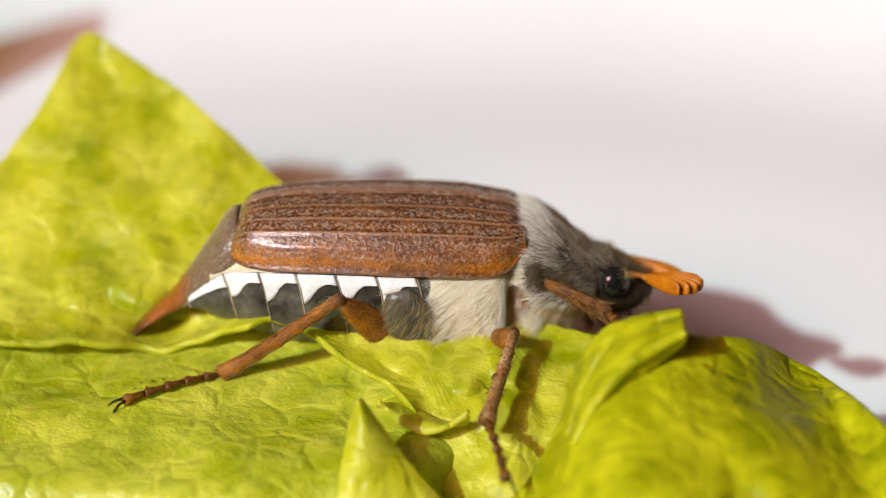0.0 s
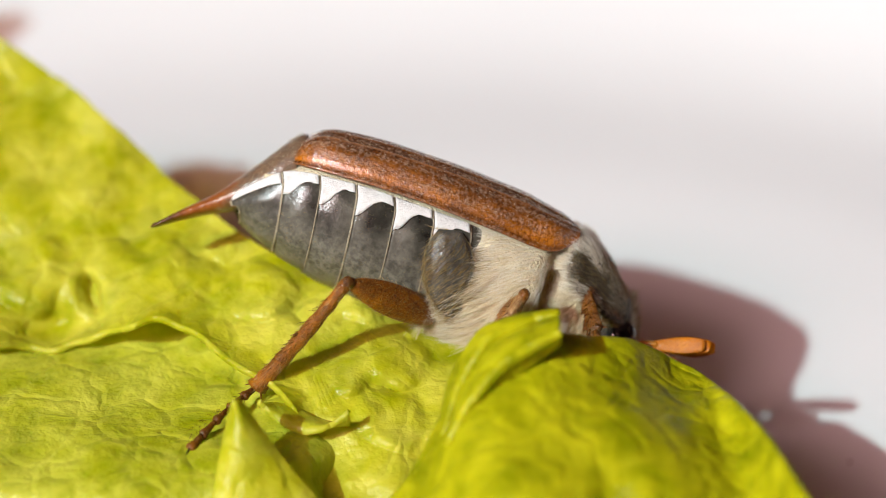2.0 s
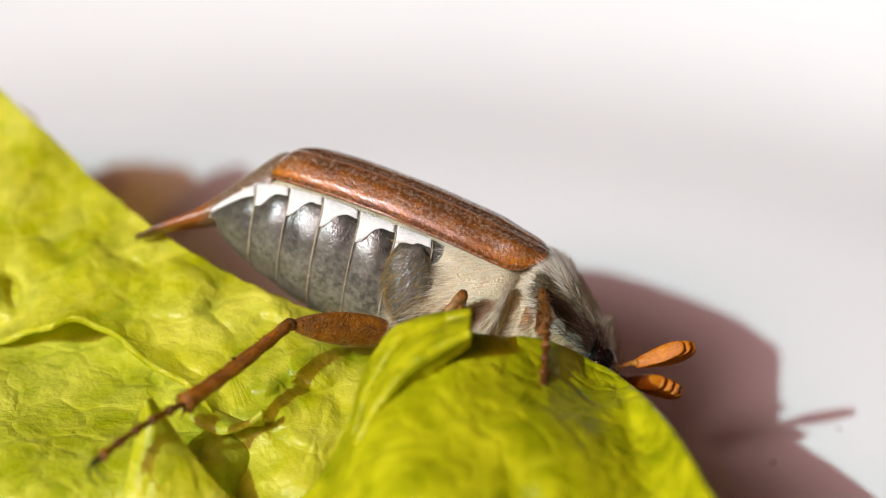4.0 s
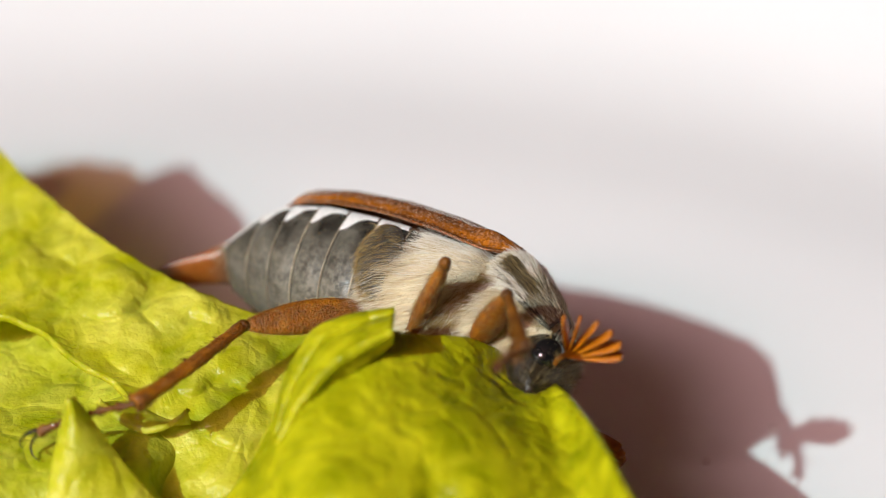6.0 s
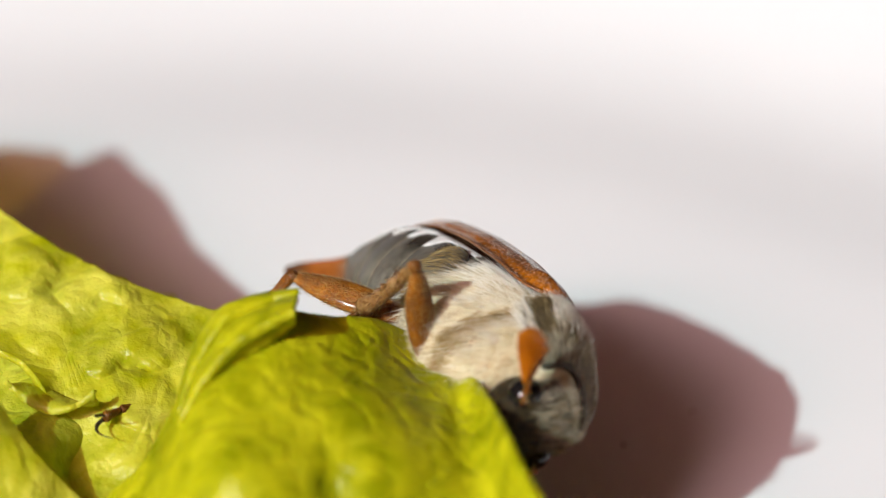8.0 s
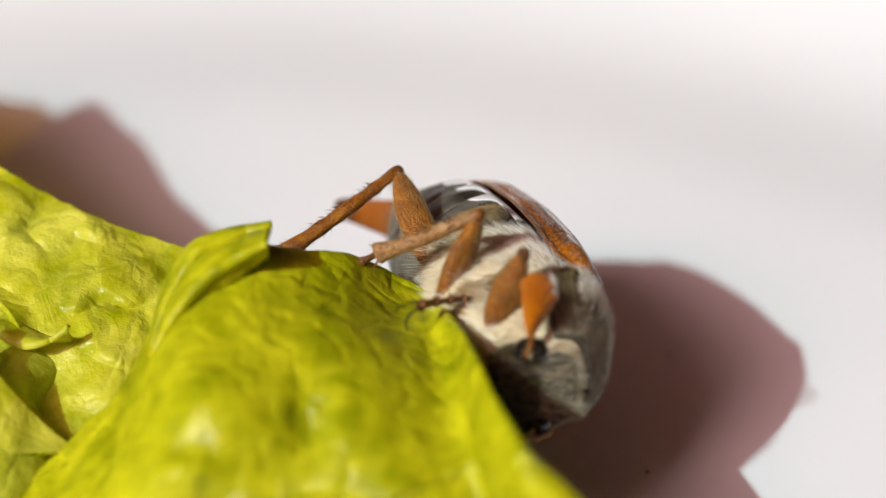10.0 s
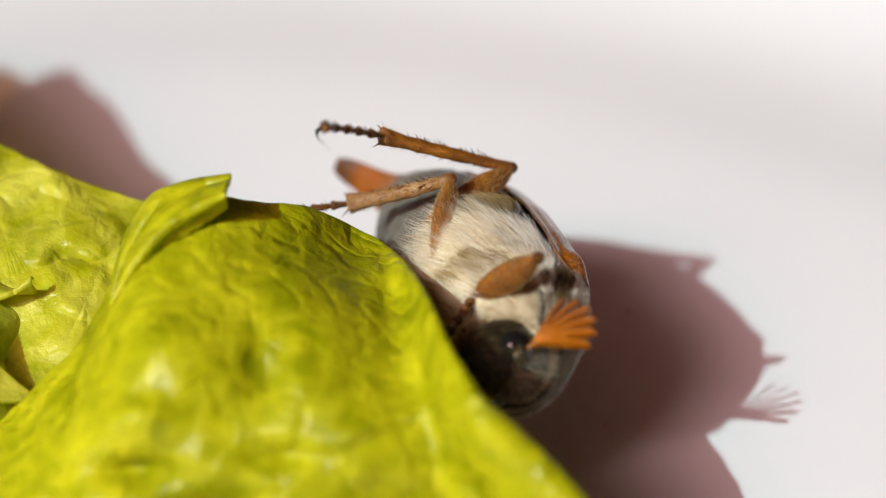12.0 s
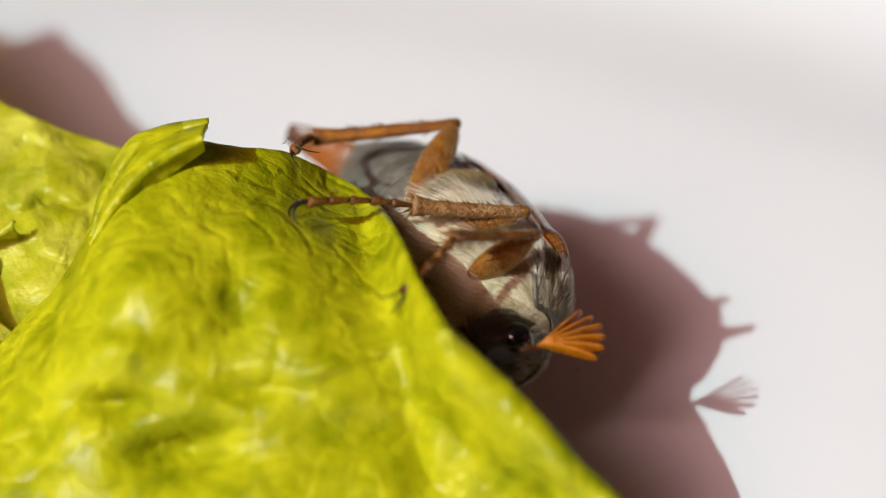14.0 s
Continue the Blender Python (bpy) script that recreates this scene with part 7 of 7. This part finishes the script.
    walk(parts["left_front_tarsus"], [
        (0, at(12.16, 6.47, -5.88, -1.9, 36.8, 48.5)),
        (0.5, at(12.16, 6.47, -5.88, -1.9, 36.8, 48.5)),
        (1, at(13.33, 6.14, -5.67, -2.8, 32.9, 40.3)),
        (1.2, at(13.81, 5.97, -5.58, -3.1, 31.1, 37.1)),
        (1.5, at(14.30, 5.76, -5.47, -3.4, 29.1, 33.8)),
        (2, at(14.40, 5.72, -5.44, -3.5, 28.7, 33.1)),
        (2.5, at(13.60, 6.05, -5.62, -3.0, 31.9, 38.5)),
        (3, at(12.35, 6.42, -5.85, -2.1, 36.2, 47.1)),
        (3.5, at(12.03, 6.50, -5.90, -1.8, 37.2, 49.4)),
        (3.7, at(12.34, 6.43, -5.85, -2.1, 36.3, 47.2)),
        (4, at(13.07, 6.23, -5.72, -2.6, 33.8, 42.1)),
        (4.5, at(14.17, 5.82, -5.50, -3.4, 29.6, 34.7)),
        (5, at(14.45, 5.69, -5.43, -3.5, 28.4, 32.8)),
        (5.5, at(13.82, 5.97, -5.58, -3.1, 31.0, 37.0)),
        (5.8, at(13.09, 6.22, -5.72, -2.6, 33.8, 42.0)),
        (6, at(12.57, 6.37, -5.81, -2.2, 35.5, 45.5)),
        (6.2, at(11.57, 6.61, -6.60, -1.5, 43.3, 52.6)),
        (6.5, at(10.23, 6.74, -7.78, 0.5, 56.0, 66.6)),
        (6.8, at(9.18, 6.57, -8.87, 6.2, 67.8, 90.6)),
        (7, at(8.52, 6.31, -9.49, 14.7, 72.4, 121.0)),
        (7.5, at(6.47, 5.42, -10.39, 11.5, 58.5, -175.9)),
        (8, at(4.33, 4.49, -10.25, 6.5, 39.5, -164.1)),
        (14, at(4.33, 4.49, -10.25, 6.5, 39.5, -164.1))])
    walk(parts["right_antenna"], [
        (0, at(13.31, -1.56, 0.02, -3.0, -4.2, -34.0)),
        (0.5, at(13.33, -1.58, -0.72, -3.7, -1.5, -19.3)),
        (1, at(12.79, -2.08, -1.03, -3.2, 13.5, -14.1)),
        (1.2, at(12.74, -1.97, -1.42, -3.4, 3.9, -15.3)),
        (1.5, at(12.54, -1.83, -1.92, -3.2, -8.1, -19.9)),
        (2, at(12.48, -1.94, -1.93, -4.5, -15.4, -13.4)),
        (2.5, at(12.72, -1.80, -1.82, -5.1, -15.8, -11.2)),
        (3, at(12.94, -1.57, -1.72, -6.7, -34.0, -7.5)),
        (3.5, at(13.06, -1.73, -1.58, -8.0, -25.4, -4.9)),
        (3.7, at(13.25, -1.67, -1.45, -7.7, -33.3, -5.5)),
        (4, at(13.19, -1.64, -1.55, -8.1, -37.7, -4.9)),
        (4.5, at(13.05, -1.61, -1.72, -7.0, -44.8, -6.4)),
        (5, at(12.91, -1.58, -1.88, 10.9, -35.5, -33.8)),
        (5.5, at(12.75, -1.57, -2.02, 16.3, -20.0, -45.4)),
        (5.8, at(12.65, -1.55, -2.10, 17.1, -10.1, -48.4)),
        (6, at(12.57, -1.37, -2.47, 16.0, -7.8, -41.4)),
        (6.2, at(12.41, -1.20, -2.88, 15.0, -7.9, -33.5)),
        (6.5, at(12.11, -1.38, -2.90, 15.5, 1.3, -42.1)),
        (7, at(11.86, -1.44, -2.93, 13.7, 5.2, -72.7)),
        (7.5, at(12.15, -1.33, -2.90, 13.6, -11.4, -70.2)),
        (8, at(12.26, -1.31, -2.94, 13.8, -8.1, -71.5)),
        (8.5, at(12.20, -1.35, -2.92, 14.0, -8.1, -73.1)),
        (9, at(12.06, -1.44, -2.88, 14.5, -8.0, -76.9)),
        (9.5, at(11.89, -1.53, -2.83, 15.2, -7.8, -81.4)),
        (10, at(11.73, -1.60, -2.79, 15.7, -7.7, -85.3)),
        (10.5, at(11.67, -1.62, -2.77, 21.2, -23.8, -105.3)),
        (11, at(12.25, -1.69, -2.29, 6.4, -29.2, -72.9)),
        (11.5, at(12.23, -1.46, -2.62, -2.0, -29.3, -55.7)),
        (11.8, at(12.93, -0.71, -2.68, 10.1, -46.5, -75.2)),
        (12, at(12.82, -0.84, -2.61, 13.8, -42.9, -80.4)),
        (12.2, at(12.89, -0.80, -2.51, 5.0, -48.3, -68.1)),
        (12.5, at(13.05, -0.93, -2.32, 7.1, -63.9, -70.6)),
        (12.8, at(13.13, -0.73, -2.43, 3.0, -63.9, -66.0)),
        (13, at(13.18, -0.60, -2.51, 48.6, -64.1, -116.2)),
        (13.5, at(13.25, -0.55, -2.39, 38.8, -64.4, -105.3)),
        (14, at(13.34, -0.43, -2.30, 3.7, -54.1, -65.0))])
    for i, leaf in enumerate(fans['right']):
        walk(leaf, [(t, at(1.35, 0, 0, 0, 0, (i - 2.6) * (3 + 12 * spread))) for t, spread in [(0, 0.35), (1.5, 0.1), (3.7, 0.1), (5.8, 1.0), (6.5, 0.8), (7.5, 0.2), (10.3, 0.4), (11, 0.5), (12, 0.8), (12.5, 0.75), (14, 0.65)]])
    walk(parts["left_antenna"], [
        (0, at(12.77, 2.19, 0.02, -3.0, 18.0, -15.8)),
        (0.5, at(12.77, 2.19, -0.72, -4.2, 19.0, -19.8)),
        (1, at(13.15, 1.70, -1.02, -3.9, 27.3, -18.9)),
        (1.2, at(12.90, 1.82, -1.41, -4.1, 27.0, -19.3)),
        (1.5, at(12.38, 1.97, -1.92, -4.2, 21.0, -19.5)),
        (2, at(12.67, 1.87, -1.93, -10.7, 4.6, -48.3)),
        (2.5, at(12.59, 2.00, -1.82, -6.6, 10.3, -16.9)),
        (3, at(12.28, 2.17, -1.72, -4.9, 2.8, -2.6)),
        (3.5, at(12.81, 2.06, -1.59, -5.0, 0.5, -4.5)),
        (3.7, at(12.92, 2.12, -1.45, -4.0, -5.3, -28.0)),
        (4, at(12.81, 2.14, -1.55, -4.2, -6.8, -26.6)),
        (4.5, at(12.60, 2.17, -1.72, -4.5, -6.2, -23.1)),
        (5, at(12.38, 2.18, -1.88, -5.0, -2.5, -17.6)),
        (5.5, at(12.15, 2.19, -2.02, -4.9, 3.5, -8.9)),
        (5.8, at(12.00, 2.19, -2.10, -4.2, 6.9, -1.4)),
        (6, at(11.89, 2.37, -2.47, -2.3, -0.9, 33.4)),
        (6.2, at(11.66, 2.53, -2.88, -7.5, -22.6, 58.1)),
        (6.5, at(12.04, 2.41, -2.90, -20.0, 38.6, -10.3)),
        (7, at(12.16, 2.35, -2.92, -20.7, 41.1, -16.2)),
        (7.5, at(11.90, 2.46, -2.89, 85.3, -11.1, 139.3)),
        (8, at(11.83, 2.46, -2.94, 84.6, -10.7, 143.1)),
        (8.5, at(11.88, 2.43, -2.92, 84.6, -10.6, 143.1)),
        (9, at(11.99, 2.35, -2.88, 84.6, -10.4, 142.9)),
        (9.5, at(12.12, 2.25, -2.83, 84.6, -10.3, 142.8)),
        (10, at(12.23, 2.17, -2.79, 84.7, -10.1, 142.7)),
        (10.5, at(12.27, 2.13, -2.77, 84.7, -10.1, 142.6)),
        (11, at(11.88, 2.09, -2.29, 83.6, -9.9, 148.9)),
        (11.5, at(11.96, 2.33, -2.62, 84.4, -15.5, 145.0)),
        (11.8, at(11.43, 2.78, -2.68, 83.0, -17.9, 149.9)),
        (12, at(11.41, 2.68, -2.61, 84.2, -20.2, 146.2)),
        (12.2, at(11.37, 2.68, -2.51, 85.3, -23.8, 143.3)),
        (12.5, at(12.04, 2.73, -2.32, 86.3, -20.1, 140.7)),
        (12.8, at(11.83, 2.83, -2.43, 86.1, -21.8, 141.3)),
        (13, at(11.69, 2.90, -2.50, 85.9, -22.9, 141.7)),
        (13.5, at(11.76, 2.94, -2.38, 85.4, -27.9, 142.9)),
        (14, at(11.71, 3.00, -2.29, 85.0, -28.0, 143.7))])
    for i, leaf in enumerate(fans['left']):
        walk(leaf, [(t, at(1.35, 0, 0, 0, 0, (i - 2.6) * (3 + 12 * spread))) for t, spread in [(0, 0.1), (5.8, 0.25), (8, 0.3), (11, 1), (14, 1)]])

motions()
